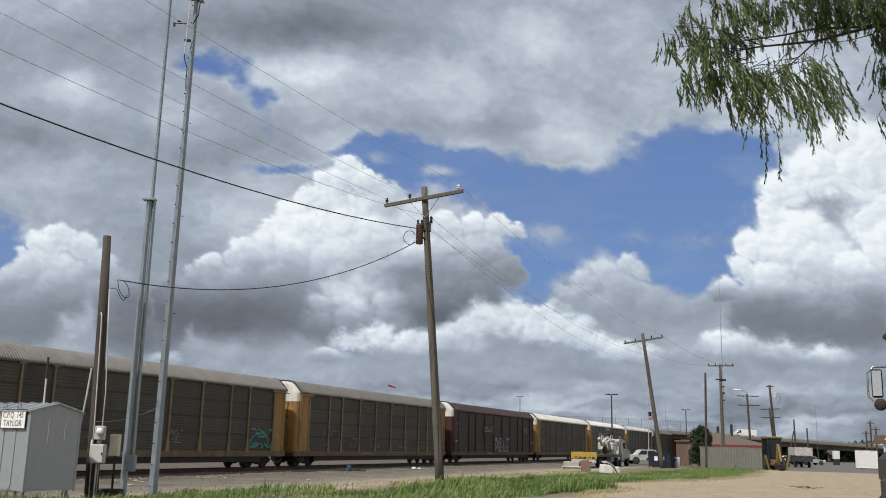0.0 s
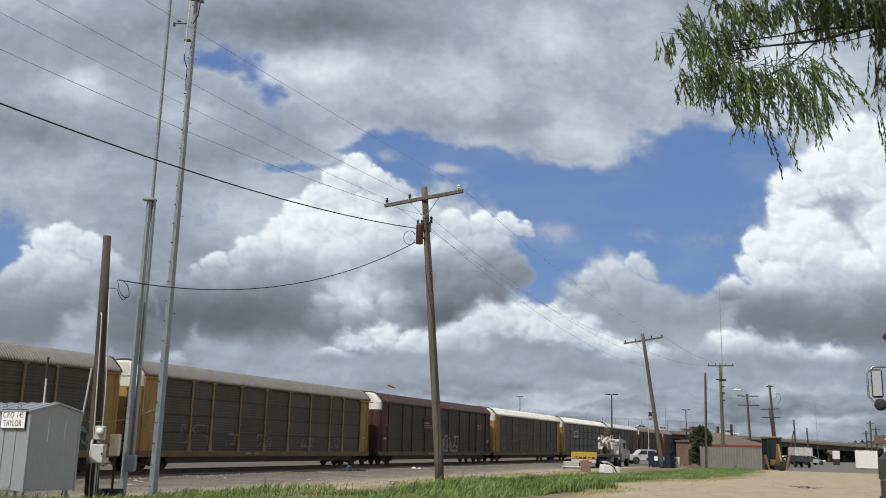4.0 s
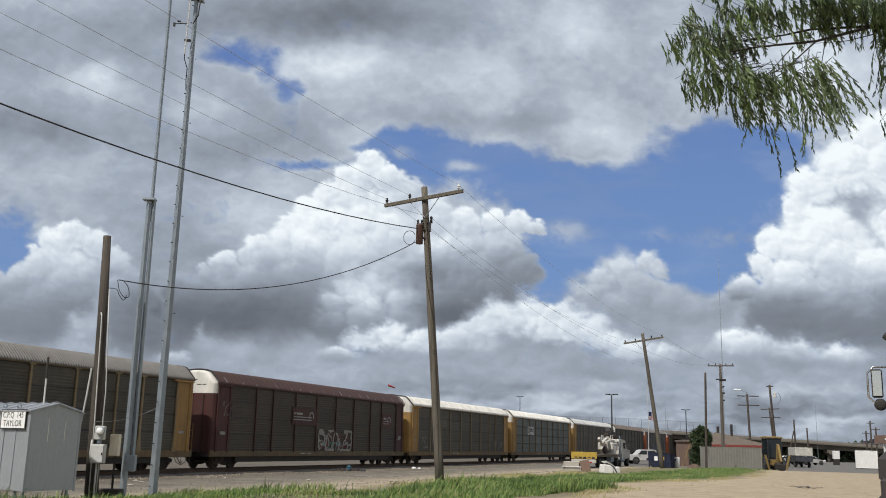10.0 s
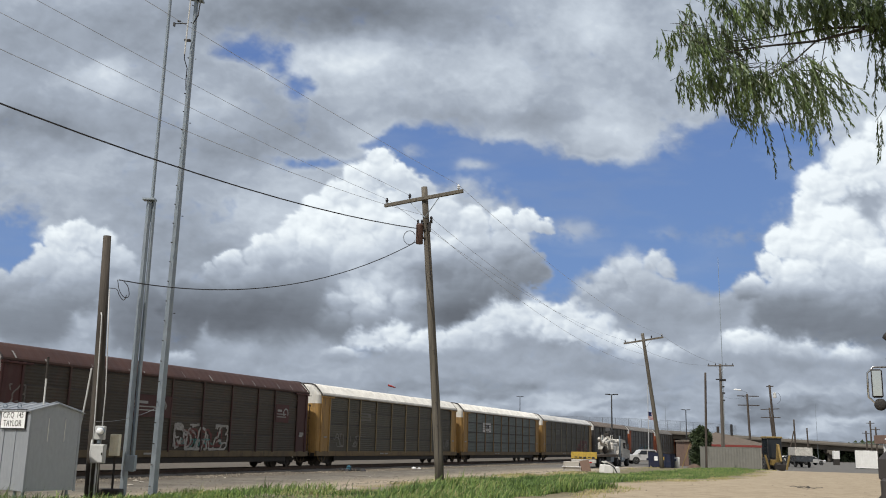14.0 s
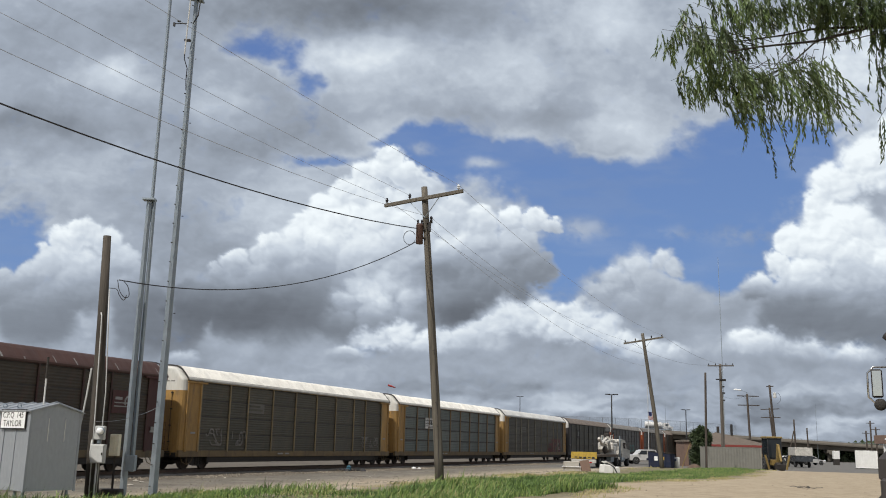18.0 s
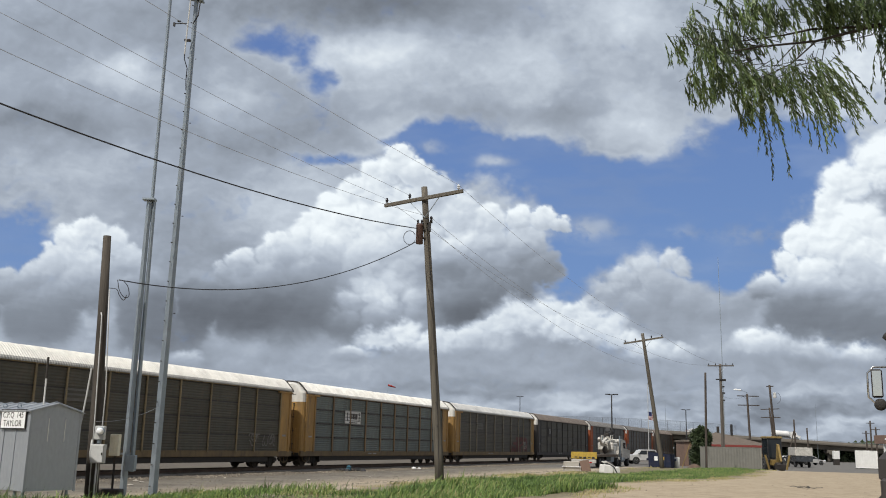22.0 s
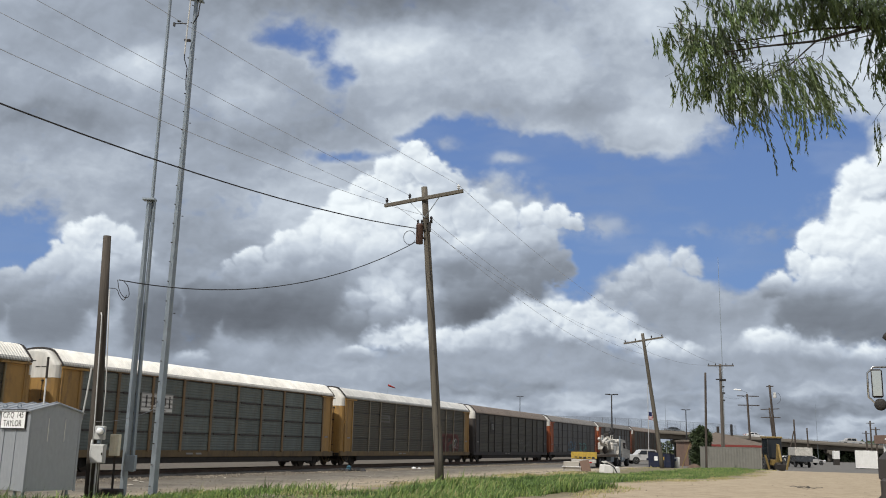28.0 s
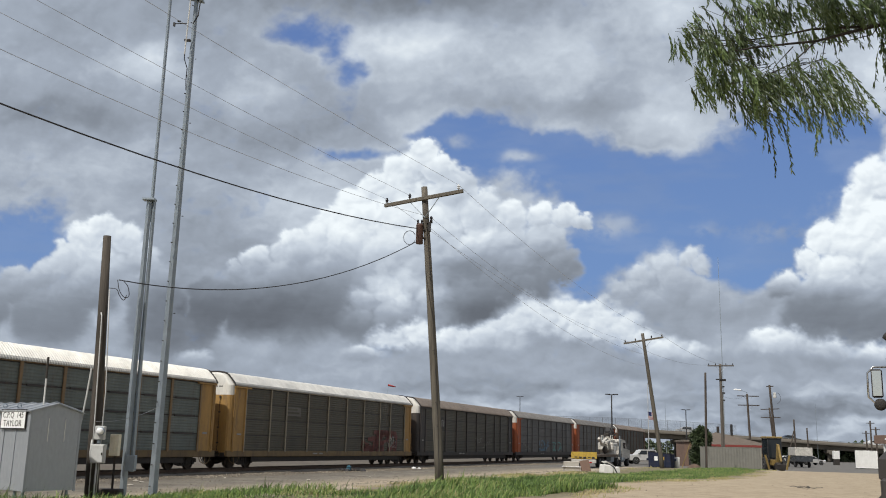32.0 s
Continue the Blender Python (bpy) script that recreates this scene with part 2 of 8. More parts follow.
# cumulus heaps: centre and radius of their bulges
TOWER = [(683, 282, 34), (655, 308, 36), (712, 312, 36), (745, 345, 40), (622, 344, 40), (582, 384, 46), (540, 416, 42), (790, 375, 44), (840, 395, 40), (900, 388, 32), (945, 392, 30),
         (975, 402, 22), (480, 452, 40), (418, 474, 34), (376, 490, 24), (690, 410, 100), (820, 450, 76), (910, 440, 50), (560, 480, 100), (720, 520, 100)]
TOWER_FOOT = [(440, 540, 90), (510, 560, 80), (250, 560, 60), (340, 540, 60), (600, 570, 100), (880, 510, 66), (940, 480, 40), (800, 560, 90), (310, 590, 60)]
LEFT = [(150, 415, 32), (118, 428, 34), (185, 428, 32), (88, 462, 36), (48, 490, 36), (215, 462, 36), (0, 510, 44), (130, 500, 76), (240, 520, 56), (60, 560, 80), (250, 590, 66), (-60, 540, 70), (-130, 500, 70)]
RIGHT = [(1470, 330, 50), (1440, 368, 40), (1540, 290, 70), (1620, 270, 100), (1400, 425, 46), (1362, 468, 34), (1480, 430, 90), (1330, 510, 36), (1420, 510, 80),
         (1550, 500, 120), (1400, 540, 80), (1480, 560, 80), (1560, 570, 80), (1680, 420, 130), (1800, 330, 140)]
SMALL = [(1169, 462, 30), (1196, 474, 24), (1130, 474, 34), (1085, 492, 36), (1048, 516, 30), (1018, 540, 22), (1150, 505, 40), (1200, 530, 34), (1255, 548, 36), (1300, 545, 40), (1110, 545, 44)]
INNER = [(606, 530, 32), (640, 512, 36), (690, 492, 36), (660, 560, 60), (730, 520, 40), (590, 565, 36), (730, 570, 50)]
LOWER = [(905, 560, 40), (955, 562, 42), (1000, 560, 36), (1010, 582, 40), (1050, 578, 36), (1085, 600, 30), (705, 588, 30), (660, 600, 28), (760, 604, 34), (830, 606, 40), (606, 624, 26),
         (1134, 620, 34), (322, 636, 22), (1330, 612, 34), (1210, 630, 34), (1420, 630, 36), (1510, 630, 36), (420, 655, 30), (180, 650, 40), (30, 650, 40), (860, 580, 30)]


def cells(x, y, seed):
    """Distance to the nearest of scattered seeds, about 0 to 1."""
    rng = np.random.RandomState(seed)
    jx, jy = rng.rand(64, 64), rng.rand(64, 64)
    xi, yi = np.floor(x).astype(int), np.floor(y).astype(int)
    best = np.full(x.shape, 9.0)
    for i in (-1, 0, 1):
        for j in (-1, 0, 1):
            cx, cy = xi + i, yi + j
            best = np.minimum(best, (cx + jx[cx % 64, cy % 64] - x) ** 2 + (cy + jy[cx % 64, cy % 64] - y) ** 2)
    return np.clip(np.sqrt(best), 0, 1)


def billow(x, y):
    """Rounded lumps at three sizes, 0 to 1."""
    return (1 - cells(x / 58, y / 50, 5) ** 2) * 0.58 + (1 - cells(x / 27, y / 23, 6) ** 2) * 0.30 + (1 - cells(x / 12, y / 10, 7) ** 2) * 0.12


def cloud_material():
    m, n, l, bsdf = nodes_of("clouds")
    n.remove(bsdf)
    out = n["Material Output"]
    em = n.new("ShaderNodeEmission")
    cover, shade, rise = (n.new("ShaderNodeAttribute") for _ in range(3))
    cover.attribute_name, shade.attribute_name, rise.attribute_name = "cover", "shade", "rise"
    tc = n.new("ShaderNodeTexCoord")
    wisps = n.new("ShaderNodeTexNoise")
    wisps.inputs["Scale"].default_value, wisps.inputs["Detail"].default_value, wisps.inputs["Roughness"].default_value = 0.012, 6, 0.6
    l.new(tc.outputs["Object"], wisps.inputs["Vector"])
    wm = n.new("ShaderNodeMapRange")
    wm.inputs["To Min"].default_value, wm.inputs["To Max"].default_value = -0.04, 0.04
    l.new(wisps.outputs["Fac"], wm.inputs["Value"])
    add = n.new("ShaderNodeMath")
    add.operation = "ADD"
    l.new(shade.outputs["Fac"], add.inputs[0])
    l.new(wm.outputs["Result"], add.inputs[1])
    tone = n.new("ShaderNodeValToRGB")
    e = tone.color_ramp.elements
    e[0].position, e[0].color = 0.08, (0.135, 0.152, 0.180, 1)
    e[1].position, e[1].color = 0.97, (0.90, 0.965, 1.0, 1)
    for p_, c in ((0.35, (0.235, 0.268, 0.318, 1)), (0.58, (0.368, 0.42, 0.50, 1)), (0.78, (0.585, 0.652, 0.735, 1))):
        k = e.new(p_)
        k.color = c
    l.new(add.outputs[0], tone.inputs["Fac"])
    blue = n.new("ShaderNodeValToRGB")
    blue.color_ramp.elements[0].color, blue.color_ramp.elements[1].color = (0.20, 0.34, 0.61, 1), (0.105, 0.185, 0.435, 1)
    l.new(rise.outputs["Fac"], blue.inputs["Fac"])
    mix = n.new("ShaderNodeMix")
    mix.data_type = "RGBA"
    l.new(cover.outputs["Fac"], mix.inputs["Factor"])
    l.new(blue.outputs["Color"], mix.inputs["A"])
    l.new(tone.outputs["Color"], mix.inputs["B"])
    l.new(mix.outputs["Result"], em.inputs["Color"])
    l.new(em.outputs["Emission"], out.inputs["Surface"])
    return m


def heap(x, y, rows, wide=1.0):
    """How deep each place lies in a heap of bulges (over 0 inside), and how far it faces up and to the left."""
    best, total, light = np.full(x.shape, -9.0), 1e-9, 0
    for cx, cy, r in rows:
        dx, dy = (x - cx) / wide / r, (y - cy) * 1.08 / r
        deep = 1 - np.hypot(dx, dy)
        best = np.maximum(best, deep)
        w = np.exp(np.clip(7 * deep, -30, 7))
        total = total + w
        light = light + w * np.clip(-0.9 * dy - 0.3 * dx, -1.2, 1.2)
    return best, light / total


def ease(a, b, x):
    t = np.clip((x - a) / (b - a), 0, 1)
    return t * t * (3 - 2 * t)


def build_clouds():
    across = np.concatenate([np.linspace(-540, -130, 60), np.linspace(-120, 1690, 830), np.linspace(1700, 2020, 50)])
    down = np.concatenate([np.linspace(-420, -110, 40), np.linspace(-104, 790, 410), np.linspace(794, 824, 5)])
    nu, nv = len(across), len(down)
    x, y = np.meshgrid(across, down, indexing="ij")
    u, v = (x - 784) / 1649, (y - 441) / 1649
    coarse_x, coarse_y = fbm(x / 150, y / 120, 11, 3) - 0.5, fbm(x / 150, y / 120, 31, 3) - 0.5
    X, Y = x + 30 * coarse_x + 30 * (fbm(x / 44, y / 36, 201, 4) - 0.5), y + 22 * coarse_y + 26 * (fbm(x / 44, y / 36, 221, 4) - 0.5)
    n1 = fbm(X / 170 + 5, Y / 110, 51, 6, 0.55)
    n2 = fbm(X / 60 + 9, Y / 42 + 2, 61, 5, 0.55)
    n3 = fbm(x / 22, y / 16, 241, 4, 0.6)
    lumps = billow(X, Y)
    lit_lumps = np.clip((lumps - billow(X - 5, Y - 9)) * 1.6, -0.5, 0.5)
    # high broken layer with blue gaps
    edge = puffs(X, Y, GAPS) + puffs(X, Y, GAPS_LOW) + 0.40 * (0.5 - n1) + 0.70 * (0.5 - n2) + 0.44 * (0.5 - n3) - 0.12
    cover = 1 - ease(-0.02, 0.80, edge)
    veil = ease(0.42, 0.78, fbm(x / 130 + 40, y / 34, 261, 5, 0.55))
    cover = np.maximum(cover, 0.12 * veil)
    wisp = np.clip(puffs(X, Y, WISPS), 0, 0.8) * ease(0.30, 0.62, 0.55 * n2 + 0.45 * n3)
    cover = np.maximum(cover, wisp)
    outside = np.maximum(ease(880, 1060, np.abs(x - 784)), ease(120, 300, -y))
    cover = cover * (1 - outside) + outside * ease(0.40, 0.56, n1)
    shade = 0.53 + puffs(X, Y, TONES) + 0.46 * (n1 - 0.5) + 0.16 * (n2 - 0.5) + 0.05 * lit_lumps
    shade = shade + 0.08 * ease(0.0, 0.4, edge + 0.25) * cover
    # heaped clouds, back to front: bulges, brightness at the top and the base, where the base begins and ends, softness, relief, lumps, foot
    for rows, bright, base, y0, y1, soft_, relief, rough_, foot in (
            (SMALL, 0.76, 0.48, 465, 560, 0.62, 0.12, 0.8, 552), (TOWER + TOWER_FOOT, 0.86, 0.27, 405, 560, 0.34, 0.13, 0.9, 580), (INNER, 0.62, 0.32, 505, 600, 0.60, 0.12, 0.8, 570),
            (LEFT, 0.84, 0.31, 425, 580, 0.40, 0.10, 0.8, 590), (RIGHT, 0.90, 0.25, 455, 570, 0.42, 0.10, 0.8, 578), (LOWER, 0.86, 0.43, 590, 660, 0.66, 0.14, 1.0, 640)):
        Xw, Yw = x + 20 * coarse_x + 16 * (n2 - 0.5) * 2, y + 14 * coarse_y + 12 * (n3 - 0.5) * 2
        depth, light = heap(Xw, Yw, rows, 2.0 if rows is LOWER else 1.0)
        depth = depth + 0.42 * rough_ * (lumps - 0.62)
        mask = ease(0.0, soft_, depth) * (1 - ease(foot, foot + 56, y + 50 * (n1 - 0.5) + 24 * (n2 - 0.5)))
        down_ = ease(y0, y1, y + 70 * (n1 - 0.5) + 30 * (n2 - 0.5))
        tone = bright + (base - bright) * down_ + relief * light * (1 - 0.55 * down_) + (0.20 - 0.15 * down_) * lit_lumps + 0.10 * (n2 - 0.5) * (1 - 0.75 * down_)
        tone = tone + 0.08 * (1 - ease(0.0, 0.5, depth)) * (0.3 + 0.7 * down_)
        if rows is not LEFT and rows is not RIGHT and rows is not SMALL:
            tone = tone + puffs(X, Y, FOLDS) * (0.5 if rows is LOWER else 1.0)
        shade = shade * (1 - mask) + tone * mask
        cover = np.maximum(cover, mask)
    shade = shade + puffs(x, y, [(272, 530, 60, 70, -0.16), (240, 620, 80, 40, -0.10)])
    # far rows of cloud near the horizon
    low = ease(625, 730, y)
    stripes = fbm(X / 150, Y / 36, 111, 6, 0.52) * 0.72 + fbm(X / 46, Y / 20, 121, 5) * 0.28
    shade = shade * (1 - low) + low * (0.55 + 1.10 * (stripes - 0.5) + 0.10 * lit_lumps - 0.05 * ease(640, 720, y) + 0.05 * ease(720, 800, y))
    cover = np.maximum(cover, ease(560, 640, y) * 0.96)
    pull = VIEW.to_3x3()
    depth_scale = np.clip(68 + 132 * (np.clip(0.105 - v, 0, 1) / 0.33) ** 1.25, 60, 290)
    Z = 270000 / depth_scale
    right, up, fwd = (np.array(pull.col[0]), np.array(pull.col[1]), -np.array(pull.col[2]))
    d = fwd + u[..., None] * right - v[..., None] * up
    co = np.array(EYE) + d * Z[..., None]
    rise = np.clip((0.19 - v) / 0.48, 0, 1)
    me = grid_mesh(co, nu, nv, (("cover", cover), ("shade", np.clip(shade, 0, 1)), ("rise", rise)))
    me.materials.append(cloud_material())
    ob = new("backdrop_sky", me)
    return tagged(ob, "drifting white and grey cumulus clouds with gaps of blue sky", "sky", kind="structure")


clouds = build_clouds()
DRIFT = Vector((164.0, -118.0, 0.0))



# ---- ground ----
def ground_material():
    m, n, l, bsdf = nodes_of("ground")
    tc = n.new("ShaderNodeTexCoord")

    def tex(scale, detail=5, rough=0.6):
        t = n.new("ShaderNodeTexNoise")
        t.inputs["Scale"].default_value, t.inputs["Detail"].default_value, t.inputs["Roughness"].default_value = scale, detail, rough
        l.new(tc.outputs["Object"], t.inputs["Vector"])
        return t.outputs["Fac"]

    def ramp(fac, stops):
        r = n.new("ShaderNodeValToRGB")
        e = r.color_ramp.elements
        e[0].position, e[0].color = stops[0][0], (*stops[0][1], 1)
        e[1].position, e[1].color = stops[-1][0], (*stops[-1][1], 1)
        for p_, c in stops[1:-1]:
            e.new(p_).color = (*c, 1)
        l.new(fac, r.inputs["Fac"])
        return r.outputs["Color"]

    def op(kind, a, b):
        k = n.new("ShaderNodeMath")
        k.operation = kind
        for i, v in enumerate((a, b)):
            if isinstance(v, (int, float)):
                k.inputs[i].default_value = v
            else:
                l.new(v, k.inputs[i])
        return k.outputs[0]

    def mix(fac, a, b):
        k = n.new("ShaderNodeMix")
        k.data_type = "RGBA"
        l.new(fac, k.inputs["Factor"])
        l.new(a, k.inputs["A"])
        l.new(b, k.inputs["B"])
        return k.outputs["Result"]

    def band(value, a, b):
        k = n.new("ShaderNodeMapRange")
        k.interpolation_type = "SMOOTHSTEP"
        k.inputs["From Min"].default_value, k.inputs["From Max"].default_value = a, b
        l.new(value, k.inputs["Value"])
        return k.outputs["Result"]

    sep = n.new("ShaderNodeSeparateXYZ")
    l.new(tc.outputs["Object"], sep.inputs[0])
    x, y = sep.outputs[0], sep.outputs[1]
    q = op("ADD", op("MULTIPLY", x, ACROSS.x), op("MULTIPLY", y, ACROSS.y))
    s = op("ADD", op("MULTIPLY", x, ALONG.x), op("MULTIPLY", y, ALONG.y))
    big, mid, fine, grit, stain = tex(0.10), tex(0.45, 7, 0.66), tex(6.0, 6, 0.7), tex(38.0, 4, 0.7), tex(1.3, 8, 0.75)
    qq = op("ADD", q, op("MULTIPLY", op("SUBTRACT", mid, 0.5), 3.0))
    gravel = ramp(op("ADD", op("MULTIPLY", fine, 0.45), op("MULTIPLY", mid, 0.55)), [(0.38, (0.088, 0.079, 0.065)), (0.5, (0.165, 0.149, 0.122)), (0.62, (0.275, 0.248, 0.202))])
    sand = ramp(op("ADD", op("MULTIPLY", fine, 0.4), op("MULTIPLY", mid, 0.6)), [(0.34, (0.30, 0.245, 0.17)), (0.5, (0.40, 0.335, 0.245)), (0.68, (0.50, 0.43, 0.33))])
    soil = ramp(fine, [(0.34, (0.10, 0.10, 0.045)), (0.6, (0.24, 0.20, 0.115))])
    # tan wheel track along the gravel beside the grass
    lane = op("MULTIPLY", band(qq, 12.6, 14.0), op("SUBTRACT", 1.0, band(qq, 21.0, 26.0)))
    colour = mix(op("MULTIPLY", lane, band(big, 0.22, 0.42)), gravel, sand)
    dark = ramp(fine, [(0.35, (0.058, 0.048, 0.037)), (0.65, (0.125, 0.103, 0.078))])
    colour = mix(op("MULTIPLY", band(stain, 0.52, 0.64), 0.6), colour, dark)
    shoulder = op("MULTIPLY", band(qq, 27.5, 30.5), 0.7)
    colour = mix(shoulder, colour, dark)
    bite = op("MULTIPLY", op("MULTIPLY", band(s, 33.5, 36.5), op("SUBTRACT", 1.0, band(s, 37.5, 41.0))), 2.2)
    q_lot = op("ADD", op("SUBTRACT", qq, bite), op("MULTIPLY", band(s, 40.0, 54.0), 2.6))
    lot = op("SUBTRACT", 1.0, band(q_lot, 6.6, 7.6))
    worn = ramp(op("ADD", op("MULTIPLY", stain, 0.6), op("MULTIPLY", fine, 0.4)), [(0.38, (0.46, 0.38, 0.268)), (0.50, (0.39, 0.317, 0.22)), (0.62, (0.27, 0.218, 0.148))])
    colour = mix(lot, colour, worn)
    far = band(s, 84, 96)
    road = ramp(fine, [(0.35, (0.10, 0.098, 0.092)), (0.65, (0.19, 0.18, 0.165))])
    colour = mix(op("MULTIPLY", far, op("SUBTRACT", 1.0, band(qq, 26, 29))), colour, road)
    strip = op("MULTIPLY", op("MULTIPLY", band(q_lot, 6.4, 7.8), op("SUBTRACT", 1.0, band(qq, 12.2, 13.6))), op("SUBTRACT", 1.0, band(s, 80, 88)))
    colour = mix(strip, colour, soil)
    green = ramp(mid, [(0.3, (0.06, 0.09, 0.025)), (0.7, (0.12, 0.14, 0.05))])
    colour = mix(band(q, 62, 75), colour, green)
    vary = n.new("ShaderNodeMapRange")
    vary.inputs["To Min"].default_value, vary.inputs["To Max"].default_value = 0.62, 1.18
    l.new(grit, vary.inputs["Value"])
    hsv = n.new("ShaderNodeHueSaturation")
    l.new(vary.outputs["Result"], hsv.inputs["Value"])
    l.new(colour, hsv.inputs["Color"])
    l.new(hsv.outputs["Color"], bsdf.inputs["Base Color"])
    bsdf.inputs["Roughness"].default_value = 0.95
    bp = n.new("ShaderNodeBump")
    bp.inputs["Strength"].default_value, bp.inputs["Distance"].default_value = 0.22, 0.03
    l.new(op("ADD", fine, op("MULTIPLY", grit, 0.5)), bp.inputs["Height"])
    l.new(bp.outputs["Normal"], bsdf.inputs["Normal"])
    return m


def build_ground():
    near = np.arange(-30, 46, 0.6)
    qs = np.concatenate([[-4600, -2500, -1200, -500, -200, -90, -50], near, [50, 60, 80, 120, 200, 500, 1200, 2500, 4600]])
    ss = np.concatenate([[-4600, -2000, -600, -200, -80, -40], np.arange(-20, 130, 0.9), [135, 145, 160, 180, 210, 260, 350, 600, 1200, 2500, 4600]])
    S, Q = np.meshgrid(ss, qs, indexing="ij")
    co = np.zeros((*S.shape, 3))
    co[..., 0] = S * ALONG.x + Q * ACROSS.x
    co[..., 1] = S * ALONG.y + Q * ACROSS.y
    for idx in np.ndindex(S.shape):
        co[idx][2] = ground_z(co[idx][0], co[idx][1]) - 0.0
    me = grid_mesh(co[:, ::-1], len(ss), len(qs))
    me.materials.append(ground_material())
    return tagged(new("ground", me), "flat yard of grey gravel, tan dirt and grass strips", "ground", kind="structure")


build_ground()



def island_material(name, stops, patch, rough=0.6):
    """Each loose piece takes its own colour from stops; wide patches shift it."""
    m, n, l, bsdf = nodes_of(name)
    geo, tc = n.new("ShaderNodeNewGeometry"), n.new("ShaderNodeTexCoord")
    tx = n.new("ShaderNodeTexNoise")
    tx.inputs["Scale"].default_value, tx.inputs["Detail"].default_value = patch, 4
    l.new(tc.outputs["Object"], tx.inputs["Vector"])
    mr = n.new("ShaderNodeMapRange")
    mr.inputs["From Min"].default_value, mr.inputs["From Max"].default_value = 0.3, 0.7
    mr.inputs["To Min"].default_value, mr.inputs["To Max"].default_value = -0.28, 0.28
    l.new(tx.outputs["Fac"], mr.inputs["Value"])
    add = n.new("ShaderNodeMath")
    l.new(geo.outputs["Random Per Island"], add.inputs[0])
    l.new(mr.outputs["Result"], add.inputs[1])
    r = n.new("ShaderNodeValToRGB")
    e = r.color_ramp.elements
    e[0].position, e[0].color = stops[0][0], (*stops[0][1], 1)
    e[1].position, e[1].color = stops[-1][0], (*stops[-1][1], 1)
    for p_, c in stops[1:-1]:
        e.new(p_).color = (*c, 1)
    l.new(add.outputs[0], r.inputs["Fac"])
    l.new(r.outputs["Color"], bsdf.inputs["Base Color"])
    bsdf.inputs["Roughness"].default_value = rough
    return m


BLADE = island_material("grass_blades", [(0.0, (0.030, 0.062, 0.016)), (0.3, (0.076, 0.138, 0.031)), (0.72, (0.155, 0.245, 0.052)), (0.95, (0.225, 0.285, 0.075)), (1.0, (0.31, 0.29, 0.13))], 0.5)
DRY = island_material("dry_grass", [(0.0, (0.20, 0.19, 0.07)), (0.4, (0.34, 0.29, 0.13)), (0.75, (0.44, 0.37, 0.20)), (1.0, (0.20, 0.26, 0.06))], 0.7)
STONES = island_material("loose_stone", [(0.0, (0.10, 0.086, 0.068)), (0.4, (0.165, 0.142, 0.112)), (0.8, (0.225, 0.195, 0.152)), (1.0, (0.31, 0.275, 0.22))], 0.4, 0.9)


def build_grass(name, count, s0, s1, q0, q1, h0, h1, seed, label, material=BLADE, bare=0.75):
    rng = random.Random(seed)
    verts, faces = [], []
    while len(faces) < count:
        s, q = rng.uniform(s0, s1), rng.uniform(q0 - 2.6, q1)
        edge = 1.1 * noise.noise(Vector((s * 0.5, q * 0.5, 7.0))) + 0.5 * noise.noise(Vector((s * 1.9, q * 1.9, 2.0)))
        if q < q0 + 0.7 + edge * (0.5 if s > 40 else 1.0) + (lot_edge(s) if q0 < 9 else 0.0) or q > q1 - 0.7 + edge - 2.2 * smooth(36, 66, s) - 1.3 * (1 - smooth(24, 36, s)):
            continue
        thick = noise.noise(Vector((s * 0.35, q * 0.35, 1.0))) + 0.4 * noise.noise(Vector((s * 1.3, q * 1.3, 4.0)))
        if rng.random() > bare + 0.8 * thick:
            continue
        p = sq(s, q)
        z = ground_z(p.x, p.y) - 0.01
        h = (0.4 + 0.6 * smooth(19, 26, s)) * (1 - 0.62 * smooth(30, 50, s) * (h1 > 0.3)) * rng.uniform(h0, h1) * max(0.3, 0.66 + 0.85 * thick) * (1.7 if rng.random() < 0.05 else 1)
        a = rng.uniform(0, 2 * math.pi)
        w = rng.uniform(0.007, 0.015)
        bend = h * rng.uniform(0.1, 0.7)
        b = rng.gauss(0.4, 1.0)
        ox, oy = math.cos(a) * w, math.sin(a) * w
        dx, dy = math.cos(b) * bend, math.sin(b) * bend
        i = len(verts)
        verts += [(p.x - ox, p.y - oy, z), (p.x + ox, p.y + oy, z), (p.x + ox * 0.7 + dx * 0.35, p.y + oy * 0.7 + dy * 0.35, z + h * 0.6),
                  (p.x - ox * 0.7 + dx * 0.35, p.y - oy * 0.7 + dy * 0.35, z + h * 0.6), (p.x + dx, p.y + dy, z + h * rng.uniform(0.75, 1.0))]
        faces += [(i, i + 1, i + 2, i + 3), (i + 3, i + 2, i + 4)]
    me = bpy.data.meshes.new("grass")
    me.from_pydata(verts, [], faces)
    me.materials.append(material)
    return tagged(new(name, me), label, "grass", kind="stuff")


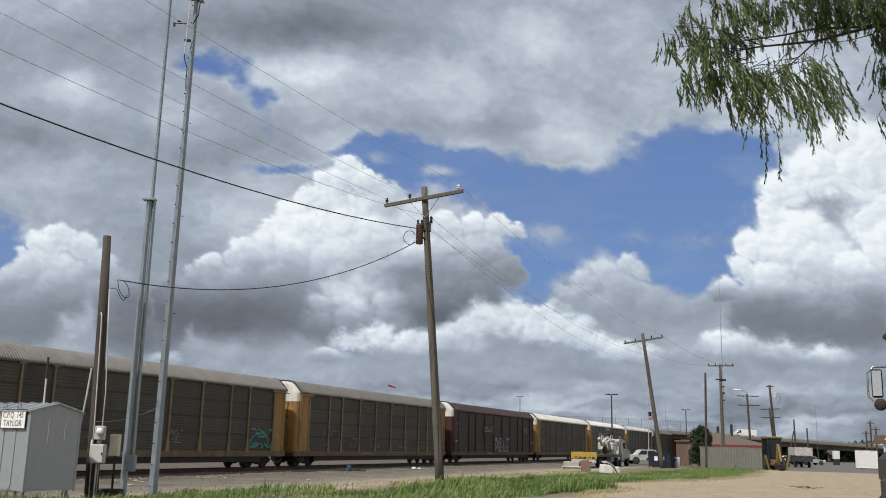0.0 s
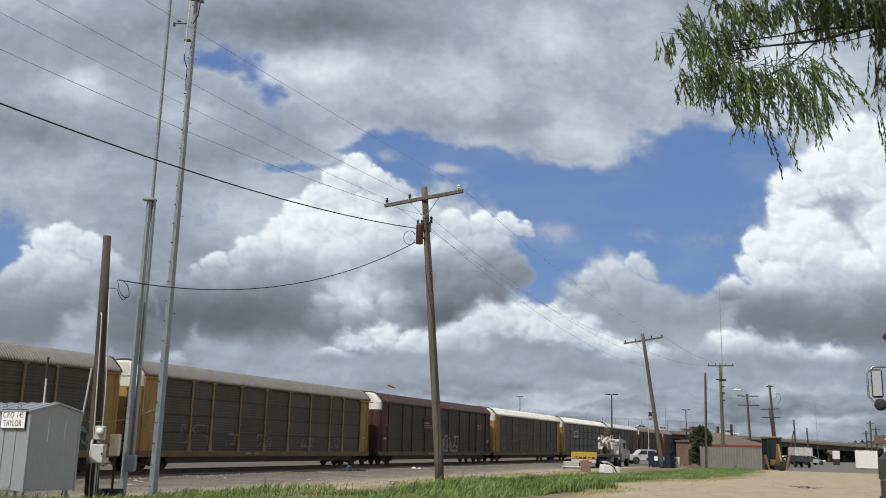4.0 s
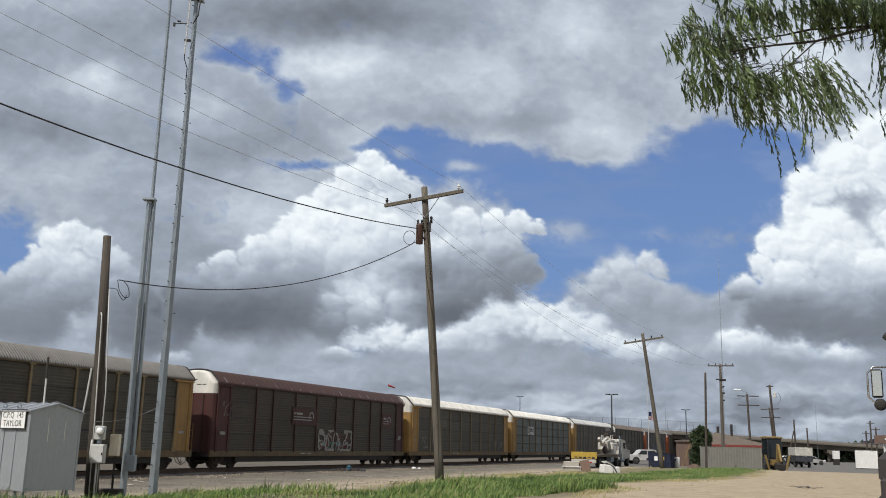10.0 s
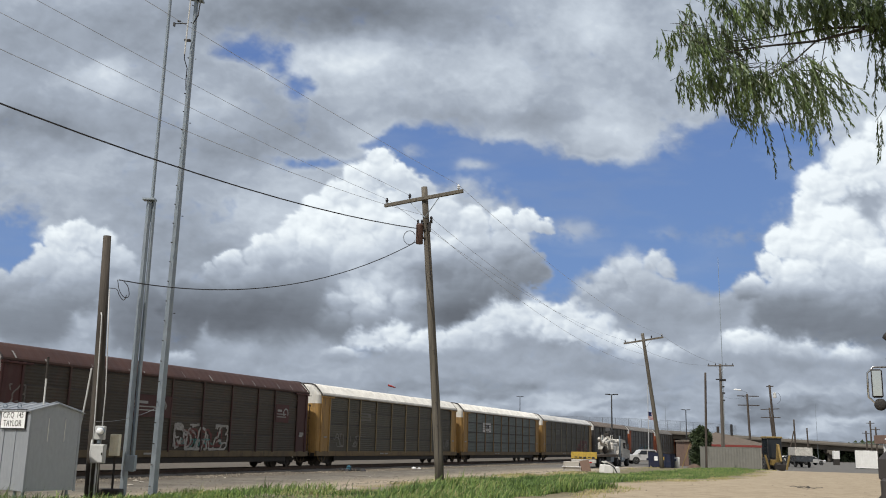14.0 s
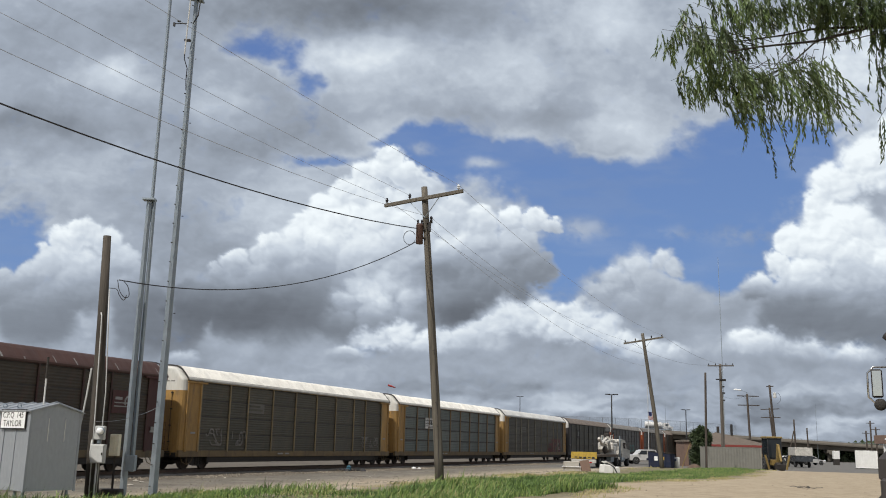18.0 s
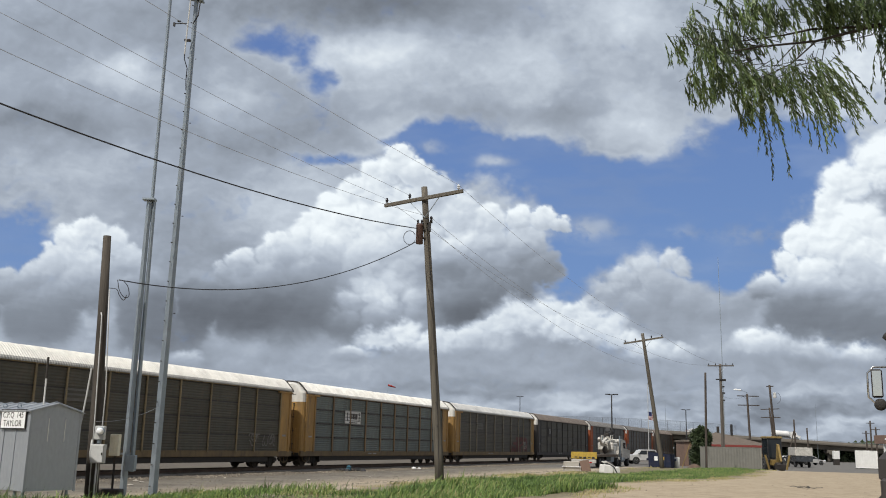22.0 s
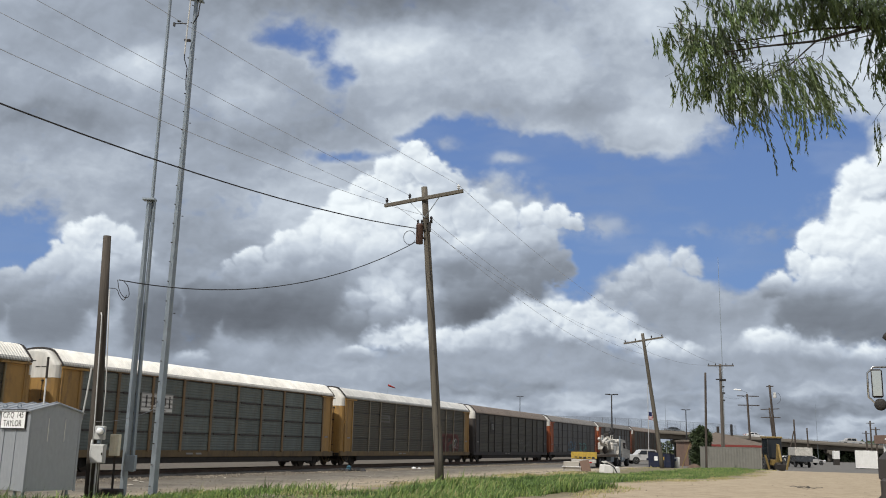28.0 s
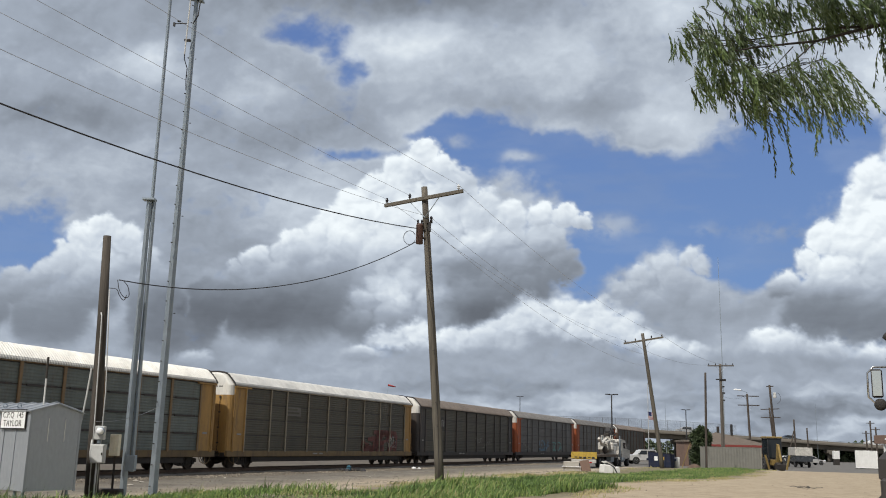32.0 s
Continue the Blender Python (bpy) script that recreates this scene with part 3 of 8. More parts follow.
def build_stones(count, s0, s1, q0, q1, r0, r1, seed, label, patch=0.0):
    rng = random.Random(seed)
    verts, faces, made = [], [], 0
    while made < count:
        s, q = rng.uniform(s0, s1), rng.uniform(q0, q1)
        if rng.random() > 0.55 + 1.5 * noise.noise(Vector((s * 0.45, q * 0.8, seed))) + patch * noise.noise(Vector((s * 1.7, q * 1.7, seed))):
            continue
        made += 1
        p = sq(s, q)
        z = ground_z(p.x, p.y)
        r = r0 + (r1 - r0) * rng.random() ** 3
        a = rng.uniform(0, 6.28)
        i = len(verts)
        for k in range(4):
            w = r * rng.uniform(0.7, 1.3)
            verts.append((p.x + w * math.cos(a + k * 1.57), p.y + w * math.sin(a + k * 1.57), z - 0.01))
        verts.append((p.x + rng.uniform(-0.4, 0.4) * r, p.y + rng.uniform(-0.4, 0.4) * r, z + r * rng.uniform(0.5, 1.1)))
        faces += [(i + k, i + (k + 1) % 4, i + 4) for k in range(4)]
    me = bpy.data.meshes.new("stones")
    me.from_pydata(verts, [], faces)
    me.materials.append(STONES)
    return tagged(new("gravel", me), label, "gravel", kind="stuff")


build_stones(11000, 14, 80, 14.5, 31.6, 0.012, 0.055, 5, "loose grey and brown gravel beside the railway track")
build_stones(12000, 14, 110, 29.6, 32.6, 0.025, 0.08, 6, "coarse grey ballast stones along the rails")
build_stones(1300, 18, 70, -16, 7.0, 0.010, 0.035, 7, "small stones and clods on the sandy lot", 1.0)


build_grass("grass", 130000, 17, 52, 7.0, 13.3, 0.14, 0.40, 1, "long green roadside grass blowing over sandy soil")
build_grass("grass", 80000, 40, 86, 6.9, 12.4, 0.07, 0.20, 2, "shorter green grass beside the dirt lot", BLADE, 0.55)
build_grass("grass", 22000, 10, 24, 10.0, 17.5, 0.08, 0.26, 3, "patchy weeds round the metal shed", BLADE, 0.45)
build_grass("grass", 7000, 17, 25, 13.0, 19.6, 0.20, 0.44, 12, "tall weeds in front of the metal shed", BLADE, 0.35)
build_grass("grass", 9000, 9, 17.5, 12.6, 20.2, 0.45, 0.85, 13, "tall weeds at the foot of the metal shed", BLADE, 0.4)
build_grass("grass", 9000, 20, 80, 5.6, 8.6, 0.04, 0.13, 4, "dry straw-coloured grass along the edge of the lot", DRY, 0.3)
build_grass("grass", 14000, 18, 80, 11.6, 15.4, 0.04, 0.15, 8, "dry straw-coloured grass along the gravel", DRY, 0.3)


# ---- track ----
BALLAST = surface("ballast_stone", (0.26, 0.24, 0.21), (0.15, 0.135, 0.12), 3, 0.95, 0.8, fine=22, dirt=(0.1, 0.08, 0.065), dirt_amount=0.5)
TIE_WOOD = surface("tie_wood", (0.12, 0.095, 0.075), (0.07, 0.055, 0.045), 3, 0.9, 0.4, streak=(1, 5, 5))
TRACK_M = Matrix.Translation(sq(0, TRACK_Q, RAIL_Z)) @ pose(0, 0, 0, 0, 0, TRACK_TURN)


def build_track():
    root = thing("railway_track", "rusty steel rails on dark wooden ties in grey ballast", "track", TRACK_M, kind="structure")
    xs, ys = np.arange(-60, 420, 1.2), np.array([-2.6, -2.2, -1.75, -1.45, -0.8, 0, 0.8, 1.45, 1.75, 2.2, 2.6])
    X, Y = np.meshgrid(xs, ys, indexing="ij")
    prof = np.interp(np.abs(Y), [0, 1.45, 1.75, 2.2, 2.6], [-0.17, -0.17, -0.2, -0.26, -0.36])
    co = np.stack([X, Y, prof + np.random.RandomState(4).uniform(-0.02, 0.02, X.shape)], -1)
    me = grid_mesh(co, len(xs), len(ys))
    me.materials.append(BALLAST)
    link("ballast", me, root)
    rail = [(-0.07, -0.16), (0.07, -0.16), (0.07, -0.145), (0.012, -0.125), (0.012, -0.045), (0.036, -0.035), (0.036, -0.004), (0.028, 0), (-0.028, 0), (-0.036, -0.004),
            (-0.036, -0.035), (-0.012, -0.045), (-0.012, -0.125), (-0.07, -0.145)]
    for y in (-0.7525, 0.7525):
        b = prism(rail, 0, 480)
        part("rail", moved(b, pose(-60, y, 0, 0, 0, -90)), RAIL_STEEL, root, "worn steel rail")
    tie = mesh_of(box(-0.115, 0.115, -1.3, 1.3, -0.33, -0.155, 0.012), TIE_WOOD)
    for k in range(300):
        o = link("tie", tie, root)
        o.matrix_basis = pose(-10 + k * 0.53, random.uniform(-0.04, 0.04), random.uniform(-0.006, 0.006), 0, 0, random.uniform(-0.7, 0.7))


build_track()


# ---- the train ----
def paint(name, c, dirt=(0.10, 0.075, 0.055), amount=0.55, rough=0.6):
    return surface(name, c, tuple(v * 0.66 for v in c), 1.1, rough, 0.08, 0, fine=9, spread=0.14, streak=(1, 1, 0.3), dirt=dirt, dirt_amount=min(0.9, amount * 1.35))


YELLOW = paint("weathered_yellow_paint", (0.40, 0.235, 0.07))
OXIDE = paint("oxide_red_paint", (0.064, 0.017, 0.016), (0.06, 0.03, 0.026))
ORANGE = paint("orange_paint", (0.42, 0.10, 0.03))
BROWN = paint("brown_paint", (0.15, 0.085, 0.055))
TAN = paint("faded_tan_paint", (0.15, 0.112, 0.072))
PALE_TAN = paint("pale_tan_paint", (0.30, 0.265, 0.20))
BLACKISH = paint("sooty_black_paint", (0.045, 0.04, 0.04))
PANEL_BROWN = paint("grimy_panel", (0.077, 0.072, 0.055), amount=0.45)
OXIDE_DIM = paint("sooty_oxide_paint", (0.058, 0.022, 0.019))
PANEL_SOOT = paint("sooty_brown_panel", (0.058, 0.048, 0.035), (0.068, 0.037, 0.027), amount=0.5)
PANEL_DARK = paint("dark_grey_panel", (0.080, 0.075, 0.056), amount=0.45)
PANEL_BLUE = paint("blue_grey_panel", (0.146, 0.172, 0.162), amount=0.3)
PANEL_GREY = paint("pale_grey_panel", (0.125, 0.122, 0.118), amount=0.4)
ROOF_GREY = paint("dull_grey_roof", (0.185, 0.178, 0.170), amount=0.35)
ROOF_WHITE = paint("white_roof", (0.80, 0.79, 0.74), (0.6, 0.55, 0.47), 0.25, 0.5)
ROOF_OXIDE = paint("oxide_roof", (0.080, 0.037, 0.027), (0.07, 0.04, 0.034), 0.5)
SILL = paint("grimy_yellow_sill", (0.19, 0.13, 0.058), (0.06, 0.045, 0.035), 0.85)
SILL_BLACK = paint("sooty_ochre_sill", (0.155, 0.112, 0.055), (0.035, 0.028, 0.024), 0.75)
OCHRE = paint("faded_ochre_paint", (0.265, 0.205, 0.11))
RUST_TAN = paint("rusty_tan_paint", (0.22, 0.145, 0.075))
# grey for the roof's steep lower edge: its shade put into the colour
ROOF_EDGE_SHADE = paint("shaded_roof_edge", (0.42, 0.42, 0.405), (0.25, 0.23, 0.2), 0.3)
ROOF_BROWN = paint("brown_grey_roof", (0.20, 0.165, 0.14), amount=0.35)
DOOR_WHITE = paint("white_door_paint", (0.74, 0.73, 0.69), (0.5, 0.42, 0.3), 0.25)
DECAL_WHITE = surface("white_decal", (0.62, 0.62, 0.60), (0.5, 0.5, 0.49), 3, 0.6, 0)
DECAL_FADED = surface("faded_decal", (0.13, 0.125, 0.112), (0.10, 0.095, 0.085), 3, 0.6, 0)
DECAL_GREY = surface("grey_decal", (0.30, 0.30, 0.29), (0.24, 0.24, 0.23), 3, 0.6, 0)
SPRAY = {"teal": surface("teal_spray_paint", (0.10, 0.36, 0.33), (0.06, 0.2, 0.2), 4, 0.6, 0), "white": surface("white_spray_paint", (0.50, 0.49, 0.46), (0.3, 0.29, 0.28), 4, 0.6, 0),
         "red": surface("red_spray_paint", (0.19, 0.05, 0.043), (0.10, 0.04, 0.036), 4, 0.6, 0), "blue": surface("blue_spray_paint", (0.12, 0.25, 0.36), (0.1, 0.17, 0.25), 4, 0.6, 0),
         "grey": surface("grey_spray_paint", (0.24, 0.22, 0.20), (0.15, 0.14, 0.13), 4, 0.6, 0)}

HALF, ROOF_HALF, EAVE, CROWN, SIDE = 13.65, 13.26, 4.98, 5.80, 1.5
LOW, HIGH = 1.06, 4.90
ROW_H = (HIGH - LOW) / 4


def panel_sheet(w):
    """One ribbed side panel, w wide, centred, facing -y."""
    b = bmesh.new()
    prof, ribs = [(0.0, 0.034)], 6
    for k in range(ribs):
        z = 0.034 + (ROW_H - 0.068) * k / ribs
        step = (ROW_H - 0.068) / ribs
        prof += [(0.0, z + step * 0.25), (-0.014, z + step * 0.4), (-0.014, z + step * 0.75), (0.0, z + step * 0.9)]
    prof += [(0.0, ROW_H - 0.034)]
    left = [b.verts.new((-w / 2, y, z)) for y, z in prof]
    right = [b.verts.new((w / 2, y, z)) for y, z in prof]
    for i in range(len(prof) - 1):
        b.faces.new((left[i], right[i], right[i + 1], left[i + 1]))
    return b


def post_bm(side, flared, w=0.06):
    b = box(-w, w, -0.07, 0.0, LOW - 0.05, EAVE, 0.012)
    if flared:
        b = prism([(-w, LOW + 0.75), (w, LOW + 0.75), (0.19, LOW - 0.05), (-0.19, LOW - 0.05)], -0.065, -0.005, b)
        b = box(-0.2, 0.2, -0.085, 0.0, EAVE - 0.12, EAVE - 0.03, 0, b)
    return b if side < 0 else moved(b, pose(0, 0, 0, 0, 0, 180))


ARCH = [(1.0, 0.0), (1.0, 0.10), (0.955, 0.22), (0.83, 0.46), (0.70, 0.70), (0.59, 0.86), (0.44, 0.94), (0.22, 0.985)]


def arc_pts(half_w, z0, z1):
    """A roof section with sloping shoulders, from the near eave to the far one."""
    half = [(-half_w * a, z0 + (z1 - z0) * h) for a, h in ARCH]
    return half + [(0.0, z1)] + [(-y, z) for y, z in half[::-1]]


def roof_bm(ribbed, span=None):
    b = bmesh.new()
    arc, rings, x = arc_pts(SIDE + 0.06, EAVE - 0.02, CROWN), [], -ROOF_HALF
    if span:
        arc = arc[span[0]:span[1] + 1]
    pitch = 0.165 if ribbed else 0.6
    rib = 0.042 if ribbed else 0.007
    while x <= ROOF_HALF - pitch:
        for dx, up in ((0, 0), (pitch * 0.35, 0), (pitch * 0.5, rib), (pitch * 0.85, rib)):
            grow = 1 + up / 1.6
            rings.append([b.verts.new((x + dx, y * grow, EAVE - 0.02 + (z - EAVE + 0.02) * (1 + up / 0.9))) for y, z in arc])
        x += pitch
    for a, c in zip(rings, rings[1:]):
        for i in range(len(arc) - 1):
            b.faces.new((a[i], c[i], c[i + 1], a[i + 1]))
    bmesh.ops.recalc_face_normals(b, faces=b.faces[:])
    return b


def end_loft(e_, outline, rings):
    """The rounded end of a car: outline(inset) gives (y, z) round the section, each ring its (x, inset); closed in front."""
    b = bmesh.new()
    loops = [[b.verts.new((e_ * x, y, z)) for y, z in outline(inset)] for x, inset in rings]
    for lo, hi in zip(loops, loops[1:]):
        for i in range(len(lo)):
            j = (i + 1) % len(lo)
            b.faces.new((lo[i], lo[j], hi[j], hi[i]))
    b.faces.new(loops[0])
    b.faces.new(loops[-1][::-1])
    bmesh.ops.recalc_face_normals(b, faces=b.faces[:])
    return b


def cap_outline(inset):
    hw = SIDE - 0.02 - inset
    arc = [(y, z) for y, z in arc_pts(hw, EAVE - 0.1, CROWN - 0.04 - 0.35 * inset)]
    return [(-hw, EAVE - 0.60)] + arc + [(hw, EAVE - 0.60)]


def door_outline(side):
    def outline(inset):
        hw = SIDE - 0.03 - inset
        return [(side * 0.015, LOW - 0.1), (side * hw, LOW - 0.1), (side * hw, EAVE - 0.604), (side * 0.015, EAVE - 0.604)]
    return outline


def arch_band(x0, x1, half_w, z0, z1, thick):
    """A thin hoop across the car."""
    outer, inner = arc_pts(half_w, z0, z1), arc_pts(half_w - thick, z0, z1 - thick)
    b = bmesh.new()
    v = [[b.verts.new((x, y, z)) for y, z in arc] for x in (x0, x1) for arc in (outer, inner)]
    for i in range(len(outer) - 1):
        for p_, q_ in ((0, 2), (2, 3), (3, 1), (1, 0)):
            b.faces.new((v[p_][i], v[p_][i + 1], v[q_][i + 1], v[q_][i]))
    bmesh.ops.recalc_face_normals(b, faces=b.faces[:])
    return b


DOOR_RINGS = [(HALF - 0.50, 0.0), (HALF - 0.30, 0.02), (HALF - 0.18, 0.10), (HALF - 0.12, 0.22), (HALF - 0.09, 0.40)]
CAP_RINGS = [(ROOF_HALF - 0.05, 0.0), (HALF - 0.30, 0.03), (HALF - 0.18, 0.11), (HALF - 0.12, 0.23), (HALF - 0.095, 0.41)]


def scrawl(w, h, seed, strokes=9, thick=0.07):
    """Looping spray strokes on the side, facing -y; no letters."""
    rng = random.Random(seed)
    b = bmesh.new()
    for k in range(strokes):
        cx = w * (k + 0.5) / strokes
        pts, a, x, z = [], rng.uniform(0, 6.28), cx + rng.uniform(-0.1, 0.1), h * rng.uniform(0.25, 0.75)
        for i in range(12):
            a += rng.uniform(-0.2, 1.1) * rng.choice((1, 1, -1))
            x = min(w, max(0, x + math.cos(a) * h * 0.17))
            z = min(h, max(0, z + math.sin(a) * h * 0.22))
            pts.append((x, z))
        for (xa, za), (xb, zb) in zip(pts, pts[1:]):
            d = Vector((xb - xa, zb - za))
            if d.length < 0.02:
                continue
            nrm = Vector((-d.y, d.x)).normalized() * thick * rng.uniform(0.35, 0.6)
            cur = [b.verts.new((xa + nrm.x, 0, za + nrm.y)), b.verts.new((xa - nrm.x, 0, za - nrm.y)), b.verts.new((xb - nrm.x, 0, zb - nrm.y)), b.verts.new((xb + nrm.x, 0, zb + nrm.y))]
            b.faces.new(cur)
    bmesh.ops.recalc_face_normals(b, faces=b.faces[:])
    return b


def wheelset_mesh():
    b = bmesh.new()
    for s_ in (-1, 1):
        prof = [(0.09, s_ * 0.80), (0.12, s_ * 0.78), (0.36, s_ * 0.74), (0.37, s_ * 0.80), (0.415, s_ * 0.805), (0.42, s_ * 0.72), (0.445, s_ * 0.69), (0.445, s_ * 0.665), (0.36, s_ * 0.66), (0.12, s_ * 0.64), (0.09, s_ * 0.62)]
        b = lathe(prof, 20, "y", b)
        for k in range(4):
            a = k * math.pi / 2
            b = join(b, moved(box(-0.03, 0.03, -0.012, 0.012, -0.06, 0.06), pose(math.cos(a) * 0.24, s_ * 0.775, math.sin(a) * 0.24, 0, -math.degrees(a), 0)))
    b = tube([(0, -0.92, 0), (0, 0.92, 0)], 0.08, 10, b)
    return mesh_of(b, WHEEL_STEEL)


WHEELSET = wheelset_mesh()


def side_frame_mesh():
    out = [(-1.2, 0.42), (-1.2, 0.62), (-0.95, 0.66), (-0.45, 0.80), (0.45, 0.80), (0.95, 0.66), (1.2, 0.62), (1.2, 0.42), (0.95, 0.44), (0.55, 0.28), (0.3, 0.22), (-0.3, 0.22), (-0.55, 0.28), (-0.95, 0.44)]
    b = prism(out, -0.07, 0.07)
    for x in (-0.22, 0, 0.22):
        b = join(b, moved(lathe([(0.085, 0.30), (0.095, 0.36), (0.085, 0.42), (0.095, 0.48), (0.085, 0.54), (0.095, 0.60), (0.085, 0.68)], 8), pose(x, -0.06, 0)))
    for x in (-0.86, 0.86):
        b = join(b, moved(lathe([(0.12, -0.13), (0.12, -0.07), (0.06, -0.06)], 10, "y"), pose(x, 0, 0.42)))
    return mesh_of(b, DARK_STEEL)


SIDE_FRAME = side_frame_mesh()
wheelsets = []


def bogie(parent, x, keyed):
    bg = part("bogie", box(-0.28, 0.28, -1.0, 1.0, 0.42, 0.68, 0.03), DARK_STEEL, parent, "grimy cast steel wheel truck")
    bg.matrix_basis = pose(x, 0, 0)
    for y in (-1.0, 1.0):
        o = link("side_frame", SIDE_FRAME, bg)
        o.matrix_basis = pose(0, y, 0, 0, 0, 0 if y < 0 else 180)
    for dx in (-0.86, 0.86):
        o = link("wheelset", WHEELSET, bg)
        o.matrix_basis = pose(dx, 0, 0.42)
        if keyed:
            wheelsets.append((o, dx))


# widths of the side's bays from post to post, as shares of the whole
UNEVEN = [2.84, 1.96] + [2.84] * 5 + [1.96, 2.84]
EVEN = [1.0] * 9


def autorack(label, roof, post, panel, end, sill, bays=UNEVEN, ribbed=True, cap=None, keyed=True, logo=None, sprays=(), streaks=False, edge=None, slots=False, flared=False, post_w=0.055):
    root = thing("autorack_car", label, "rail car", group="cars of the freight train")
    cap = cap or roof
    # flatcar
    part("deck", box(-HALF, HALF, -1.32, 1.32, 0.70, 0.94, 0.02), DARK_STEEL, root)
    b = box(-HALF + 3.6, HALF - 3.6, -0.32, 0.32, 0.36, 0.70, 0.02)
    for x in (-4.5, -1.8, 1.8, 4.5):
        b = box(x - 0.12, x + 0.12, -1.25, 1.25, 0.50, 0.70, 0, b)
    part("center_sill", b, DARK_STEEL, root)
    for y in (-1, 1):
        b = box(-HALF + 0.05, HALF - 0.05, y * 1.42 - 0.07, y * 1.42 + 0.07, 0.72, LOW + 0.02, 0.015)
        part("side_sill", b, sill, root)
        part("skirt", box(-HALF + 2.8, HALF - 2.8, y * 1.36 - 0.04, y * 1.36 + 0.04, 0.40, 0.72, 0.01), DARK_STEEL, root)
    part("brake_cylinder", moved(lathe([(0.05, -0.3), (0.19, -0.28), (0.19, 0.25), (0.12, 0.3)], 12, "x"), pose(2.6, -0.75, 0.62)), DARK_STEEL, root)
    part("air_tank", moved(lathe([(0.05, -0.6), (0.2, -0.52), (0.2, 0.52), (0.05, 0.6)], 12, "x"), pose(-2.2, -0.8, 0.62)), DARK_STEEL, root)
    # sides: posts and ribbed panels
    first, last = -HALF + 1.75, HALF - 1.75
    edges = [first + (last - first) * sum(bays[:k]) / sum(bays) for k in range(len(bays) + 1)]
    spans = [(0.5 * (x0 + x1), round(x1 - x0, 4)) for x0, x1 in zip(edges, edges[1:])]
    sheets = {w: mesh_of(panel_sheet(w - 0.02), panel) for w in sorted({w for _, w in spans})}
    post_near, post_far = mesh_of(post_bm(-1, flared, post_w), post), mesh_of(post_bm(1, flared, post_w), post)
    rng = random.Random(len(label) * 7)
    for x in edges:
        for y, me in ((-SIDE, post_near), (SIDE, post_far)):
            o = link("post", me, root)
            o.matrix_basis = pose(x, y + (0.035 if y < 0 else -0.035), 0)
    for x, w in spans:
        for r in range(4):
            o = link("panel", sheets[w], root)
            o.matrix_basis = pose(x, -SIDE + 0.06 + rng.uniform(-0.006, 0.006), LOW + r * ROW_H)
    if slots:
        holes = {w: mesh_of(box(-w * 0.34, w * 0.34, -0.03, 0.012, -0.05, 0.05), BLACKISH) for w in sheets}
        for x, w in spans:
            for r in range(1, 4):
                o = link("slot", holes[w], root)
                o.matrix_basis = pose(x, -SIDE + 0.04, LOW + r * ROW_H)
    part("far_side", box(first, last, SIDE - 0.06, SIDE - 0.03, LOW, HIGH + 0.06), panel, root)
    # black sheet stands in for the shaded inside seen through the panel gaps
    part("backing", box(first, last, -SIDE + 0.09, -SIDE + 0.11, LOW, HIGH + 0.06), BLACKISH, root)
    for y in (-1, 1):
        part("top_rail", box(-ROOF_HALF, ROOF_HALF, y * (SIDE - 0.03) - 0.06, y * (SIDE - 0.03) + 0.06, EAVE - 0.06, EAVE + 0.05, 0.012), post, root)
    part("roof", roof_bm(ribbed, edge and (2, 14)), roof, root)
    # eave strips greyed to look shaded below the bright roof top
    if edge:
        for span in ((0, 2), (14, 16)):
            part("roof_edge", roof_bm(ribbed, span), edge, root, "corrugated roof edge, greyed to look shaded")
    # ends: solid corner panels, the folding doors, the arched cap
    for e_ in (-1, 1):
        for y in (-1, 1):
            x0, x1 = sorted((e_ * (HALF - 1.72), e_ * (HALF - 0.55)))
            part("corner_panel", box(x0, x1, y * (SIDE - 0.04) - 0.03, y * (SIDE - 0.04) + 0.03, LOW, EAVE - 0.05, 0.008), end, root)
            for xx in (HALF - 0.5, HALF - 0.62, HALF - 1.68):
                part("corner_post", box(e_ * xx - 0.05, e_ * xx + 0.05, y * (SIDE - 0.02) - 0.06, y * (SIDE - 0.02) + 0.06, LOW - 0.05, EAVE, 0.012), end, root)
        for y in (-1, 1):
            part("end_door", end_loft(e_, door_outline(y), DOOR_RINGS), end, root)
            part("eave_bracket", box(*sorted((e_ * (ROOF_HALF - 1.75), e_ * (ROOF_HALF - 0.02))), *sorted((y * (SIDE - 0.02), y * (SIDE + 0.12))), EAVE - 0.17, EAVE - 0.08, 0.012), end, root)
        part("end_cap", end_loft(e_, cap_outline, CAP_RINGS), cap, root, "painted rounded top of the end doors")
        part("end_rim", arch_band(*sorted((e_ * (ROOF_HALF - 0.01), e_ * (ROOF_HALF + 0.04))), SIDE + 0.10, EAVE - 0.05, CROWN + 0.05, 0.07), BLACKISH, root, "black rim round the roof end")
        for y, z, w_ in ((-0.85, 4.86, 0.28), (-0.5, 4.86, 0.3), (0.35, 4.9, 0.5), (-0.2, 5.15, 0.3)):
            part("stencil_bar", box(*sorted((e_ * (HALF - 0.10), e_ * (HALF - 0.088))), y, y + w_, z, z + 0.05), BLACKISH, root)
        for y in (-0.75, 0.75):
            b = tube([(e_ * (HALF - 0.05), y, LOW), (e_ * (HALF - 0.05), y, EAVE - 0.65)], 0.018, 6)
            for z in (1.5, 2.4, 3.3, 4.2):
                b = box(*sorted((e_ * (HALF - 0.1), e_ * (HALF - 0.02))), y - 0.06, y + 0.06, z, z + 0.07, 0, b)
            part("lock_rod", b, DARK_STEEL, root)
        ladder = bmesh.new()
